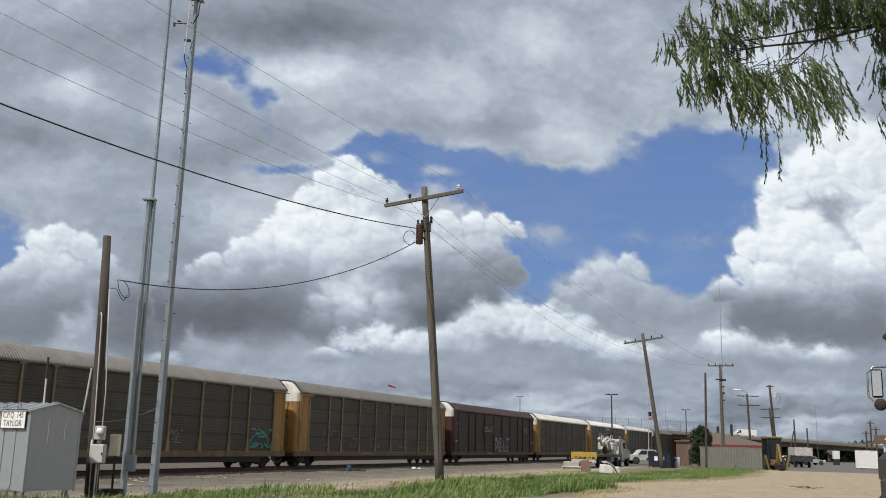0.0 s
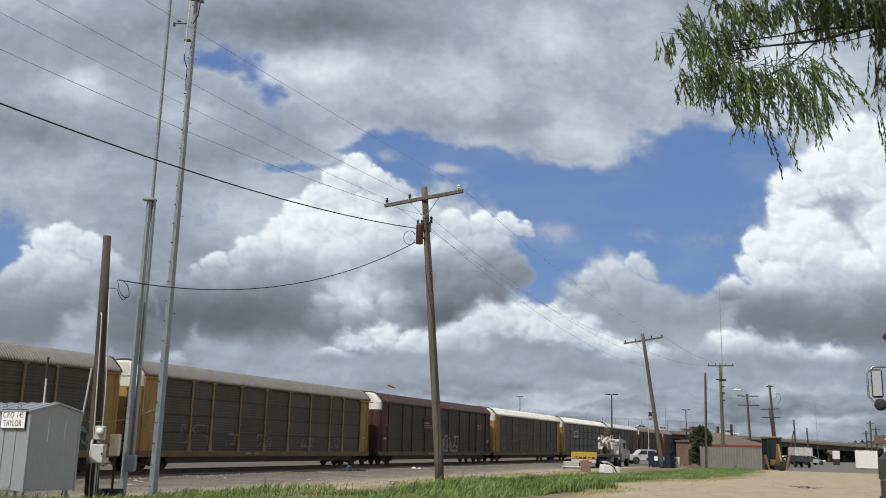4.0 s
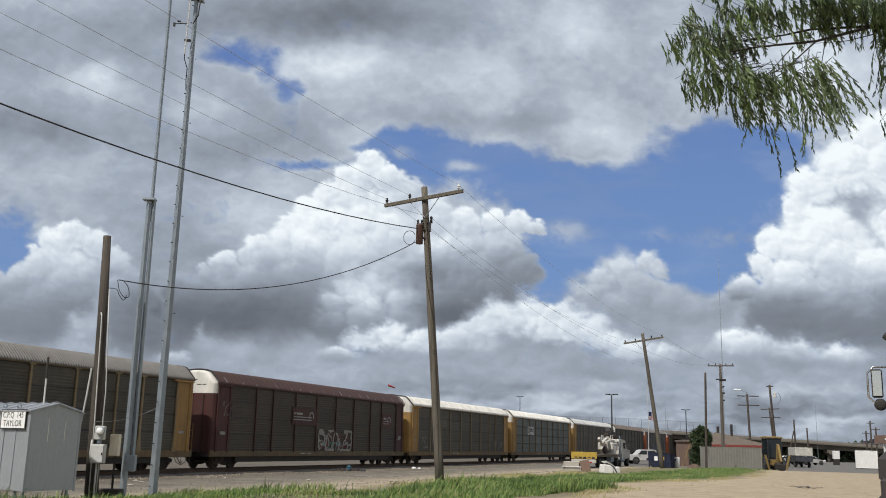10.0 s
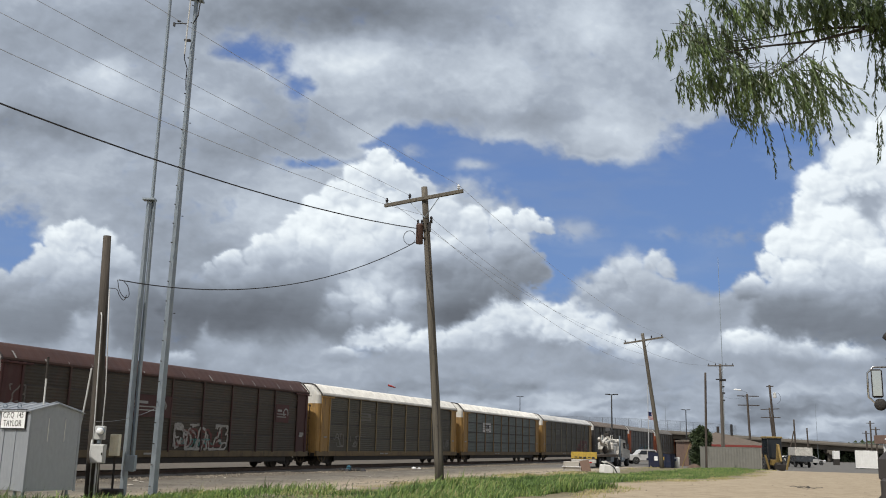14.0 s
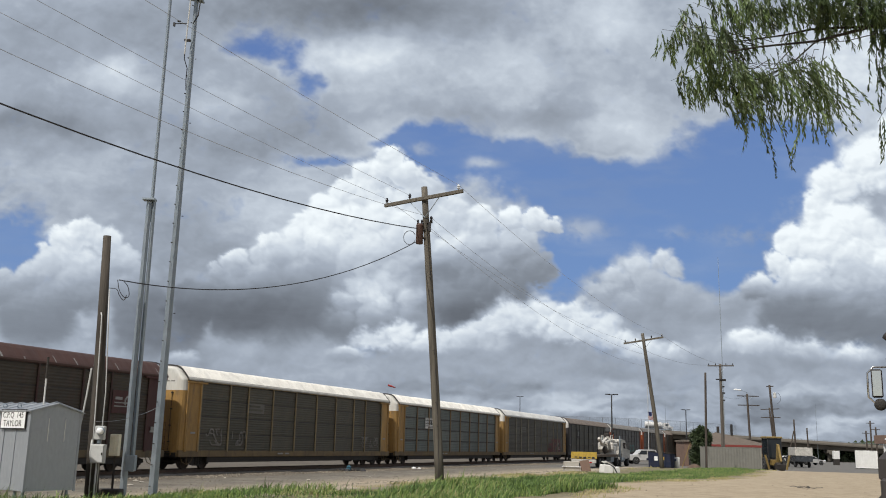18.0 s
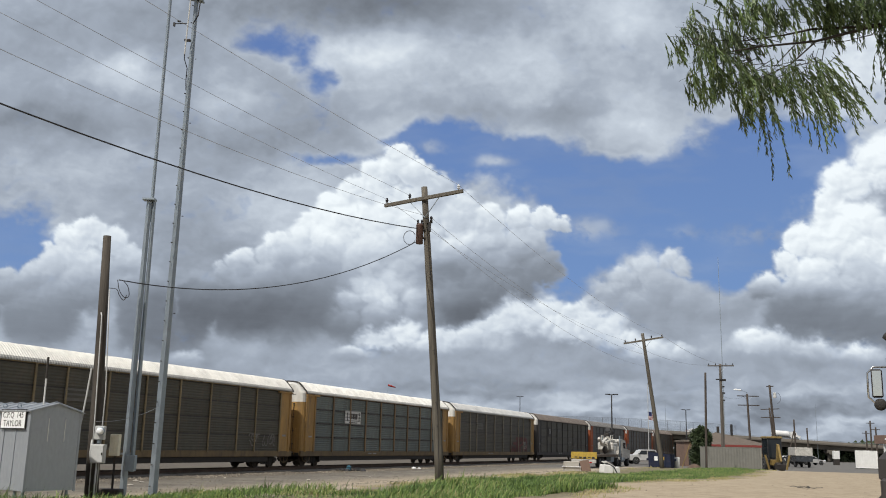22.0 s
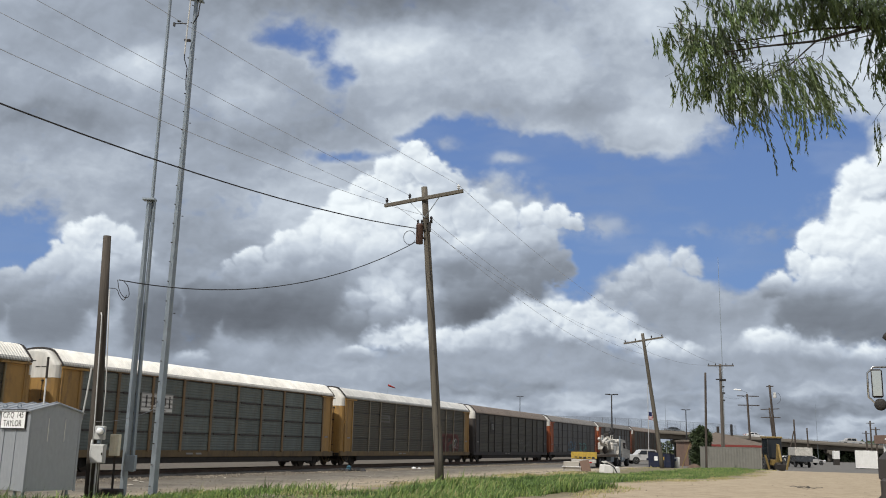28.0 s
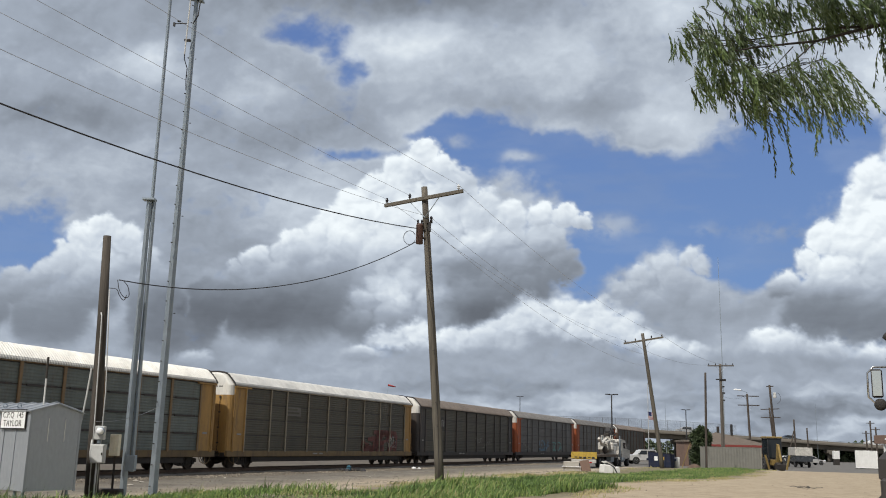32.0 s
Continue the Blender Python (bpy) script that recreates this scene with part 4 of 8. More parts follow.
        for y0 in (-1.38, -1.0):
            ladder = tube([(e_ * (HALF + 0.02), y0, LOW - 0.3), (e_ * (HALF + 0.02), y0, 2.6)], 0.014, 6, ladder)
        for z in np.arange(1.1, 2.6, 0.36):
            ladder = tube([(e_ * (HALF + 0.02), -1.38, z), (e_ * (HALF + 0.02), -1.0, z)], 0.012, 6, ladder)
        part("ladder", ladder, end if end is not BLACKISH else DARK_STEEL, root)
        part("brake_platform", box(*sorted((e_ * (HALF - 0.05), e_ * (HALF + 0.28))), -0.9, 0.9, 0.98, 1.03, 0.005), DARK_STEEL, root)
        b = box(*sorted((e_ * (HALF - 0.2), e_ * (HALF + 0.42))), -0.09, 0.09, 0.70, 0.88, 0.02)
        b = box(*sorted((e_ * (HALF + 0.36), e_ * (HALF + 0.58))), -0.13, 0.13, 0.66, 0.92, 0.04, b)
        part("coupler", b, DARK_STEEL, root, "cast knuckle coupler")
        part("air_hose", tube([(e_ * (HALF - 0.1), -0.45, 0.8), (e_ * (HALF + 0.15), -0.47, 0.5), (e_ * (HALF + 0.36), -0.42, 0.36), (e_ * (HALF + 0.55), -0.4, 0.42)], 0.025, 6), RUBBER, root)
        b = tube([(e_ * (HALF - 1.5), -1.40, 0.76), (e_ * (HALF - 1.3), -1.42, 0.45), (e_ * (HALF - 0.9), -1.44, 0.3), (e_ * (HALF - 0.5), -1.42, 0.45), (e_ * (HALF - 0.35), -1.40, 0.76)], 0.022, 6)
        b = tube([(e_ * (HALF - 0.9), -1.44, 0.3), (e_ * (HALF - 0.9), -1.42, 0.76)], 0.018, 6, b)
        part("stirrup_step", b, sill, root)
        bogie(root, e_ * (HALF - 2.4), keyed)
    for x, z, w_, h_ in ((-HALF + 0.95, 2.0, 0.42, 0.10), (HALF - 1.4, 2.0, 0.42, 0.12), (-3.4, 0.86, 0.6, 0.09), (-2.5, 0.86, 0.5, 0.09)):
        part("stencil_bar", box(x, x + w_, -SIDE - 0.022, -SIDE - 0.0, z, z + h_), DECAL_GREY, root)
    if logo:
        logo(root)
    for k, (x, z, w, h, colour, strokes, thick) in enumerate(sprays):
        o = tagged(part("graffiti", scrawl(w, h, len(label) + 13 * k, strokes, thick), SPRAY[colour], root, colour + " spray paint scrawl"), kind="stuff")
        o.matrix_basis = pose(x, -SIDE + 0.018 - 0.018, z)
    if streaks:
        for k in range(18):
            x = -HALF + 1.2 + k * 1.45 + rng.uniform(-0.3, 0.3)
            b = bmesh.new()
            arc = arc_pts(SIDE + 0.125, EAVE - 0.02, CROWN + 0.06)
            w = rng.uniform(0.015, 0.045)
            ring = [(b.verts.new((x - w, y, z)), b.verts.new((x + w, y, z))) for y, z in arc[1:rng.randint(3, 4)]]
            for a_, c_ in zip(ring, ring[1:]):
                b.faces.new((a_[0], a_[1], c_[1], c_[0]))
            bmesh.ops.recalc_face_normals(b, faces=b.faces[:])
            part("drip", b, DECAL_GREY, root, "pale drip down the roof edge")
    return root


def plate(root, x, z, w, h, material, name="plate", dy=0.0):
    return part(name, box(x, x + w, -SIDE - 0.012 - dy, -SIDE + 0.012 - dy, z, z + h), material, root)


def logo_oxide(root):
    for x, z, k in ((-4.7, 3.0, 1.0), (9.2, 3.1, 0.45)):
        plate(root, x, z - 0.2, 3.0 * k + 0.25, 1.15, OXIDE, "logo_panel")
        for dz in (0.12, 0.3):
            plate(root, x + 0.15, z + dz, 2.4 * k, 0.06, DECAL_GREY, "logo_bar", 0.02)
        plate(root, x + 0.2, z + 0.48, 1.1 * k, 0.14, DECAL_GREY, "logo_bar", 0.02)
        b = bmesh.new()
        cx, cz, r0, r1 = x + 2.4 * k + 0.1, z + 0.4, 0.22, 0.32
        ring = [(b.verts.new((cx + r0 * math.cos(a), 0, cz + r0 * math.sin(a))), b.verts.new((cx + r1 * math.cos(a), 0, cz + r1 * math.sin(a)))) for a in (0.3 * i - 0.6 for i in range(16))]
        for p_, q_ in zip(ring, ring[1:]):
            b.faces.new((p_[0], p_[1], q_[1], q_[0]))
        bmesh.ops.recalc_face_normals(b, faces=b.faces[:])
        o = part("logo_ring", b, DECAL_GREY, root)
        o.matrix_basis = pose(0, -SIDE - 0.036, 0)
    plate(root, -HALF + 0.8, 2.0, 0.5, 0.18, DECAL_GREY, "number_bar", 0.04)
    plate(root, HALF - 1.4, 2.1, 0.5, 0.2, DECAL_GREY, "number_bar", 0.04)


def logo_plate(root):
    plate(root, -7.5, 3.05, 2.6, 1.0, DECAL_GREY, "logo_plate")
    for dz in (0.06, 0.3, 0.54, 0.78):
        plate(root, -7.45, 3.05 + dz, 2.5, 0.15, DECAL_WHITE, "logo_stripe", 0.01)
    for k, (x, w) in enumerate(((-6.75, 0.34), (-6.3, 0.34), (-5.85, 0.34))):
        plate(root, x, 3.42, w, 0.42, BLACKISH, "logo_bar", 0.02)
    for x in (-7.15, -5.25):
        plate(root, x, 3.3, 0.1, 0.62, BLACKISH, "logo_bar", 0.02)
    plate(root, -6.8, 3.14, 1.3, 0.06, BLACKISH, "logo_bar", 0.02)


def logo_faint(root):
    plate(root, -7.2, 3.35, 1.9, 0.6, DECAL_FADED, "faded_plate")
    plate(root, -7.0, 3.5, 1.5, 0.12, PANEL_DARK, "logo_bar", 0.02)
    plate(root, -7.0, 3.72, 1.2, 0.12, PANEL_DARK, "logo_bar", 0.02)


def logo_small(root):
    plate(root, -8.4, 3.1, 1.1, 1.1, BLACKISH, "logo_plate")
    plate(root, -8.2, 3.35, 0.1, 0.6, DECAL_GREY, "logo_bar", 0.02)
    plate(root, -8.2, 3.85, 0.4, 0.1, DECAL_GREY, "logo_bar", 0.02)
    plate(root, -7.9, 3.35, 0.1, 0.6, DECAL_GREY, "logo_bar", 0.02)
    plate(root, -7.7, 3.35, 0.1, 0.6, DECAL_GREY, "logo_bar", 0.02)


cars = [
    autorack("autorack rail car with grey roof, yellow posts and teal graffiti", ROOF_GREY, OCHRE, PANEL_BROWN, YELLOW, SILL, cap=DOOR_WHITE, flared=True, post_w=0.065,
             sprays=((9.3, 1.3, 2.5, 1.1, "teal", 9, 0.1), (1.5, 1.5, 1.1, 0.7, "grey", 5, 0.06))),
    autorack("autorack rail car with grey roof, yellow posts and white-topped end doors", ROOF_GREY, OCHRE, PANEL_BROWN, YELLOW, SILL, cap=DOOR_WHITE, flared=True, post_w=0.065,
             sprays=((-9.8, 1.5, 2.4, 1.0, "grey", 6, 0.06), (-5.5, 1.35, 1.2, 0.7, "grey", 5, 0.06), (-2.2, 1.35, 1.6, 0.7, "grey", 6, 0.06), (3.2, 1.35, 1.6, 0.6, "grey", 6, 0.06), (7.0, 1.35, 1.5, 0.6, "grey", 6, 0.06))),
    autorack("oxide red autorack rail car with drip-streaked roof and white graffiti", ROOF_OXIDE, OXIDE_DIM, PANEL_SOOT, OXIDE, SILL_BLACK, ribbed=False, cap=DOOR_WHITE, logo=logo_oxide, streaks=True,
             sprays=((-1.0, 1.15, 5.0, 1.35, "white", 20, 0.13), (-0.8, 1.35, 4.2, 0.9, "red", 14, 0.12), (-0.4, 1.2, 3.8, 0.5, "teal", 8, 0.07), (-12.6, 2.9, 0.9, 1.0, "grey", 4, 0.08))),
    autorack("autorack rail car with white roof, yellow ends and dark grey panels", ROOF_WHITE, OCHRE, PANEL_DARK, YELLOW, SILL, logo=logo_faint, edge=ROOF_EDGE_SHADE,
             sprays=((-11.2, 1.4, 1.5, 0.9, "grey", 5, 0.07), (-8.6, 1.4, 1.4, 0.8, "grey", 5, 0.07), (8.2, 1.4, 1.6, 0.7, "grey", 6, 0.06), (10.0, 1.4, 1.4, 0.7, "grey", 6, 0.06))),
    autorack("autorack rail car with white ribbed roof, yellow ends and blue-grey panels", ROOF_WHITE, RUST_TAN, PANEL_BLUE, YELLOW, SILL, EVEN, logo=logo_plate, edge=ROOF_EDGE_SHADE, slots=True, post_w=0.09),
]
cars += [
    autorack("autorack rail car with white roof, yellow posts and red graffiti", ROOF_WHITE, PALE_TAN, PANEL_DARK, YELLOW, SILL, ribbed=False, logo=logo_faint, edge=ROOF_EDGE_SHADE,
             sprays=((4.2, 1.25, 6.2, 1.3, "red", 22, 0.34), (8.8, 1.4, 1.5, 0.9, "white", 5, 0.06))),
    autorack("sooty autorack rail car with brown-grey roof and black posts", ROOF_BROWN, BLACKISH, PANEL_BROWN, BLACKISH, BLACKISH, cap=DOOR_WHITE, logo=logo_small,
             sprays=((1.0, 1.5, 5.0, 0.9, "grey", 10, 0.06),)),
    autorack("autorack rail car with pale panels, orange ends and blue graffiti", ROOF_GREY, PANEL_GREY, PANEL_GREY, ORANGE, BLACKISH, cap=DOOR_WHITE,
             sprays=((-4.0, 1.3, 4.2, 1.2, "blue", 12, 0.14), (2.0, 1.3, 4.4, 1.0, "teal", 10, 0.1), (-11.0, 1.3, 3.0, 0.9, "grey", 8, 0.08))),
    autorack("autorack rail car with grey roof, tan ends and grey panels", ROOF_GREY, TAN, PANEL_GREY, ORANGE, BROWN, cap=DOOR_WHITE, keyed=False),
    autorack("brown autorack rail car at the end of the train", ROOF_BROWN, BROWN, PANEL_BROWN, BROWN, BROWN, cap=DOOR_WHITE, keyed=False),
]
CAR_STEP = 28.4
# place of the first car's far coupling along the track, by time
TRAIN_ROWS = [(0.0, 27.1), (1.5, 21.0), (3.0, 15.0), (6.0, 3.5), (9.0, -7.4), (12.0, -19.3), (14.5, -29.2), (16.5, -36.8), (19.0, -46.4), (21.5, -55.9), (25.0, -69.3), (28.0, -80.5), (32.0, -94.8)]


# ---- poles and wires ----
WOOD_GREY = surface("far_grey_wood", (0.125, 0.108, 0.092), (0.08, 0.07, 0.06), 2.0, 0.85, 0.4, fine=25, streak=(6, 6, 0.35))

def sag_wire(a, b, sag, n_=14):
    a, b = Vector(a), Vector(b)
    return [a.lerp(b, k / n_) - Vector((0, 0, 4 * sag * (k / n_) * (1 - k / n_))) for k in range(n_ + 1)]


def bowed(pts, k=5):
    """A smooth curve through the points."""
    p = [Vector(v) for v in pts]
    p = [p[0] * 2 - p[1]] + p + [p[-1] * 2 - p[-2]]
    out = []
    for a, b, c, d in zip(p, p[1:], p[2:], p[3:]):
        for i in range(k):
            t = i / k
            out.append(0.5 * (2 * b + (c - a) * t + (2 * a - 5 * b + 4 * c - d) * t * t + (3 * b - a - 3 * c + d) * t ** 3))
    return out + [p[-2]]


def cable(name, pts, r, material, label):
    return solo(name, tube(pts, r, 6), material, label, "cable", smooth_shade=True)


def pole_shaft(base, top, r0, r1, material, parent, name="shaft"):
    base, top = Vector(base), Vector(top)
    pts = [base.lerp(top, k / 10) for k in range(11)]
    pts[0] = pts[0] - Vector((0, 0, 0.3))
    rad = [r0 + (r1 - r0) * k / 10 + 0.004 * noise.noise(Vector((k * 1.7, base.x, base.y))) for k in range(11)]
    return part(name, tube(pts, rad, 14), material, parent, smooth_shade=True)


def insulator(parent, p, material, k=1.0):
    b = lathe([(0.015, -0.12), (0.02, -0.02), (0.05, 0.0), (0.055, 0.03), (0.035, 0.05), (0.065, 0.07), (0.06, 0.10), (0.03, 0.12), (0.04, 0.15), (0.02, 0.17)], 12)
    part("insulator", moved(b, Matrix.Translation(p) @ Matrix.Scale(k, 4)), material, parent, smooth_shade=True)


def arm(parent, a, b, h=0.12, w=0.09, material=None):
    a, b = Vector(a), Vector(b)
    L = (b - a).length
    m = Matrix.Translation(a) @ (b - a).to_track_quat("X", "Z").to_matrix().to_4x4()
    part("crossarm", moved(box(0, L, -w / 2, w / 2, -h / 2, h / 2, 0.01), m), material or WOOD_POLE, parent)


def braces(parent, mid, foot, ends):
    for e_ in ends:
        part("brace", tube([foot, e_], 0.014, 6), GALV, parent)


def main_pole():
    root = thing("utility_pole", "leaning weathered wooden utility pole with crossarm and transformer in the grass", "utility pole", Matrix.Translation((0.1, 33.0, 0.6)))
    o = Vector((0.1, 33.0, 0.6))
    loc = lambda x, y, z: Vector((x, y, z)) - o
    pole_shaft(loc(0.1, 33, 0.6), loc(-0.74, 33, 11.2), 0.165, 0.115, WOOD_POLE, root)
    c = loc(-0.74, 32.86, 10.74)
    d = Vector((0.9, -0.42, 0.085)).normalized()
    arm(root, c - d * 1.62, c + d * 1.56, 0.13, 0.10)
    foot = loc(-0.68, 32.86, 10.02)
    braces(root, c, foot, (c + d * 0.62 - Vector((0, 0, 0.06)), c - d * 0.55 - Vector((0, 0, 0.06))))
    for k, mat_ in ((-1.53, PORCELAIN), (-0.58, PORCELAIN), (1.38, GLASS_INS)):
        insulator(root, c + d * k + Vector((0, 0, 0.12)), mat_, 0.95)
    can = part("transformer", lathe([(0.115, 0), (0.13, 0.02), (0.13, 0.66), (0.14, 0.68), (0.115, 0.73), (0.04, 0.76)], 18), TRANSFORMER, root, "rusty brown pole-mounted transformer can", True)
    can.matrix_basis = Matrix.Translation(loc(-0.86, 32.92, 9.05))
    for k in (-0.07, 0.07):
        b = lathe([(0.035, 0.7), (0.045, 0.76), (0.03, 0.8), (0.045, 0.84), (0.025, 0.9)], 10)
        part("bushing", moved(b, pose(k, 0, 0)), PORCELAIN, can)
    part("bracket", box(0.10, 0.2, -0.06, 0.06, 0.2, 0.26), DARK_STEEL, can)
    part("bracket", box(0.10, 0.2, -0.06, 0.06, 0.5, 0.56), DARK_STEEL, can)
    part("cutout", moved(lathe([(0.03, 0), (0.06, 0.05), (0.03, 0.1), (0.06, 0.15), (0.03, 0.22)], 10), Matrix.Translation(loc(-0.45, 32.85, 9.85))), PORCELAIN, root)
    part("bracket", box(-0.62 - 0.1, -0.4 - 0.1, -0.16, -0.1, 9.22, 9.27), DARK_STEEL, root)
    part("cutout", moved(box(-0.05, 0.05, -0.05, 0.05, 0, 0.32, 0.01), Matrix.Translation(loc(-0.50, 32.85, 9.5))), BLACK_METAL, root)
    loop = [(-1.22 + 0.22 * math.cos(a), 32.95, 9.28 + 0.26 * math.sin(a)) for a in (0.4 + 0.55 * i for i in range(11))]
    part("slack_loop", tube([loc(*p) for p in loop], 0.012, 6), WIRE, root)
    part("ground_wire", tube([loc(-0.62, 32.87, 9.9), loc(-0.35, 32.84, 7), loc(-0.05, 32.83, 3), loc(0.06, 32.83, 0.7)], 0.007, 5), WIRE, root)
    for z in (2.6, 3.4, 5.2, 7.9):
        x = 0.1 - 0.84 * (z - 0.6) / 10.6
        part("bolt", tube([loc(x, 32.83, z), loc(x, 32.78, z)], 0.02, 6), DARK_STEEL, root)
    return root


main_pole()


def plain_pole(name, base, top, r0, r1, label, material=WOOD_POLE, arms=(), ins=True, m_label="utility pole"):
    root = thing(name, label, m_label, Matrix.Translation(base))
    o = Vector(base)
    pole_shaft(Vector((0, 0, 0)), Vector(top) - o, r0, r1, material, root)
    for a, b in arms:
        a, b = Vector(a) - o, Vector(b) - o
        arm(root, a, b, 0.13, 0.1, material)
        if ins:
            for k in (0.04, 0.3, 0.7, 0.96):
                insulator(root, a.lerp(b, k) + Vector((0, 0, 0.11)), PORCELAIN, 1.0)
        mid, low = a.lerp(b, 0.5), a.lerp(b, 0.5) - Vector((0, 0, 0.75))
        braces(root, mid, low, (a.lerp(b, 0.28), a.lerp(b, 0.72)))
    return root


plain_pole("utility_pole", (16.95, 72, 0.45), (15.62, 72, 10.75), 0.17, 0.12, "strongly leaning grey wooden utility pole beside the blue dumpster", arms=(((14.25, 72.5, 9.98), (17.1, 71.4, 10.42)),))
p3 = plain_pole("utility_pole", (31.4, 105, 0), (31.45, 105, 11.5), 0.19, 0.14, "upright wooden utility pole with wide crossarm", WOOD_GREY, arms=(((30.02, 104.9, 11.27), (32.95, 104.9, 11.34)),))
for z, w in ((9.6, 0.5), (8.9, 0.3), (8.2, 0.35), (7.4, 0.3)):
    part("cutout", moved(box(0, w, -0.08, 0.08, 0, 0.16, 0.02), pose(0.1, -0.1, z)), BLACK_METAL, p3)
part("bracket", box(-0.55, 0.6, -0.2, -0.1, 9.72, 9.84, 0.02), BLACK_METAL, p3)
part("conduit", tube([(0.16, -0.2, 0.2), (0.14, -0.18, 8.2)], 0.04, 8), WOOD_GREY, p3)
plain_pole("pole_stub", (25.3, 90, 0.1), (25.5, 90, 9.3), 0.115, 0.10, "dark bare wooden pole with no crossarm", WOOD_DARK, m_label="pole")
p5 = plain_pole("utility_pole", (42.75, 130, 0), (42.5, 130, 9.75), 0.17, 0.13, "wooden utility pole with two crossarms and a street light", WOOD_DARK, arms=(((41.1, 130, 9.45), (44.1, 130, 9.45)), ((41.15, 130, 8.2), (44.15, 130, 8.2))), ins=False)
part("lamp_arm", tube([(-0.25, -0.1, 9.9), (-0.9, -0.1, 10.15), (-1.3, -0.1, 10.2)], 0.035, 6), GALV, p5)
part("lamp_head", moved(box(-0.9, 0.1, -0.15, 0.15, -0.08, 0.08, 0.04), pose(-1.2, -0.1, 10.25, 0, 4, 0)), SIGN_WHITE, p5, "pale street light head")
p6 = plain_pole("utility_pole", (42.75, 120, 0), (42.15, 120, 10.35), 0.17, 0.13, "leaning wooden utility pole with short top arm and lightning arrester", WOOD_DARK, arms=(((41.75, 120, 10.15), (42.65, 120, 10.2)),), ins=False)
part("transformer", moved(lathe([(0.16, 0), (0.2, 0.03), (0.2, 0.6), (0.1, 0.7)], 14), pose(-0.1, -0.35, 8.7)), METER_GREY, p6)
part("slack_loop", tube([(-0.4 + 0.55 * math.cos(a) + 0.5, -0.3, 8.7 + 0.7 * math.sin(a)) for a in (-1.4 + 0.35 * i for i in range(9))], 0.02, 5), WIRE, p6)
plain_pole("utility_pole", (53.2, 150, 0), (52.5, 150, 8.85), 0.17, 0.13, "far wooden utility pole with two crossarms", WOOD_DARK, arms=(((51.1, 150, 8.55), (54.1, 150, 8.7)), ((51.1, 150, 7.3), (54.2, 150, 7.35))), ins=False)
plain_pole("pole_stub", (56.4, 150, 0), (56.3, 150, 7.1), 0.15, 0.12, "short far wooden pole with a slanting prop", WOOD_DARK, m_label="pole")
solo("pole_prop", tube([(54.9, 150, 0), (56.2, 150, 5.3)], 0.1, 8), WOOD_DARK, "slanting wooden prop against a short pole", "pole")
plain_pole("pole_stub", (58.4, 150, 0), (58.3, 150, 5.8), 0.13, 0.11, "small far wooden pole", WOOD_DARK, m_label="pole")
for x, top in ((91.2, 8.9), (92.3, 7.6), (90.2, 6.8)):
    plain_pole("utility_pole", (x, 200, 0), (x, 200, top), 0.2, 0.16, "dark far pole with a short crossarm", WOOD_DARK, arms=(((x - 0.9, 200, top - 0.5), (x + 0.9, 200, top - 0.5)),), ins=False)
# pole that carries the line on past the viewer
plain_pole("utility_pole", (-17.6, -6, 0.5), (-17.6, -6, 11.3), 0.165, 0.12, "wooden utility pole at the other end of the wires", arms=(((-19.0, -5.4, 10.9), (-16.2, -6.6, 10.9)),))

WOOD_BROWN = surface("old_creosote_pole", (0.085, 0.072, 0.058), (0.033, 0.027, 0.022), 2.0, 0.85, 0.5, fine=25, streak=(6, 6, 0.35))
solo("short_pole", tube([(-8.60, 24, 0.2), (-8.66, 24, 2), (-8.75, 24, 4.5), (-8.85, 24, 7.15)], [0.175, 0.155, 0.128, 0.10], 14), WOOD_BROWN, "dark creosoted service pole with conduits beside the shed", "pole", smooth_shade=True)


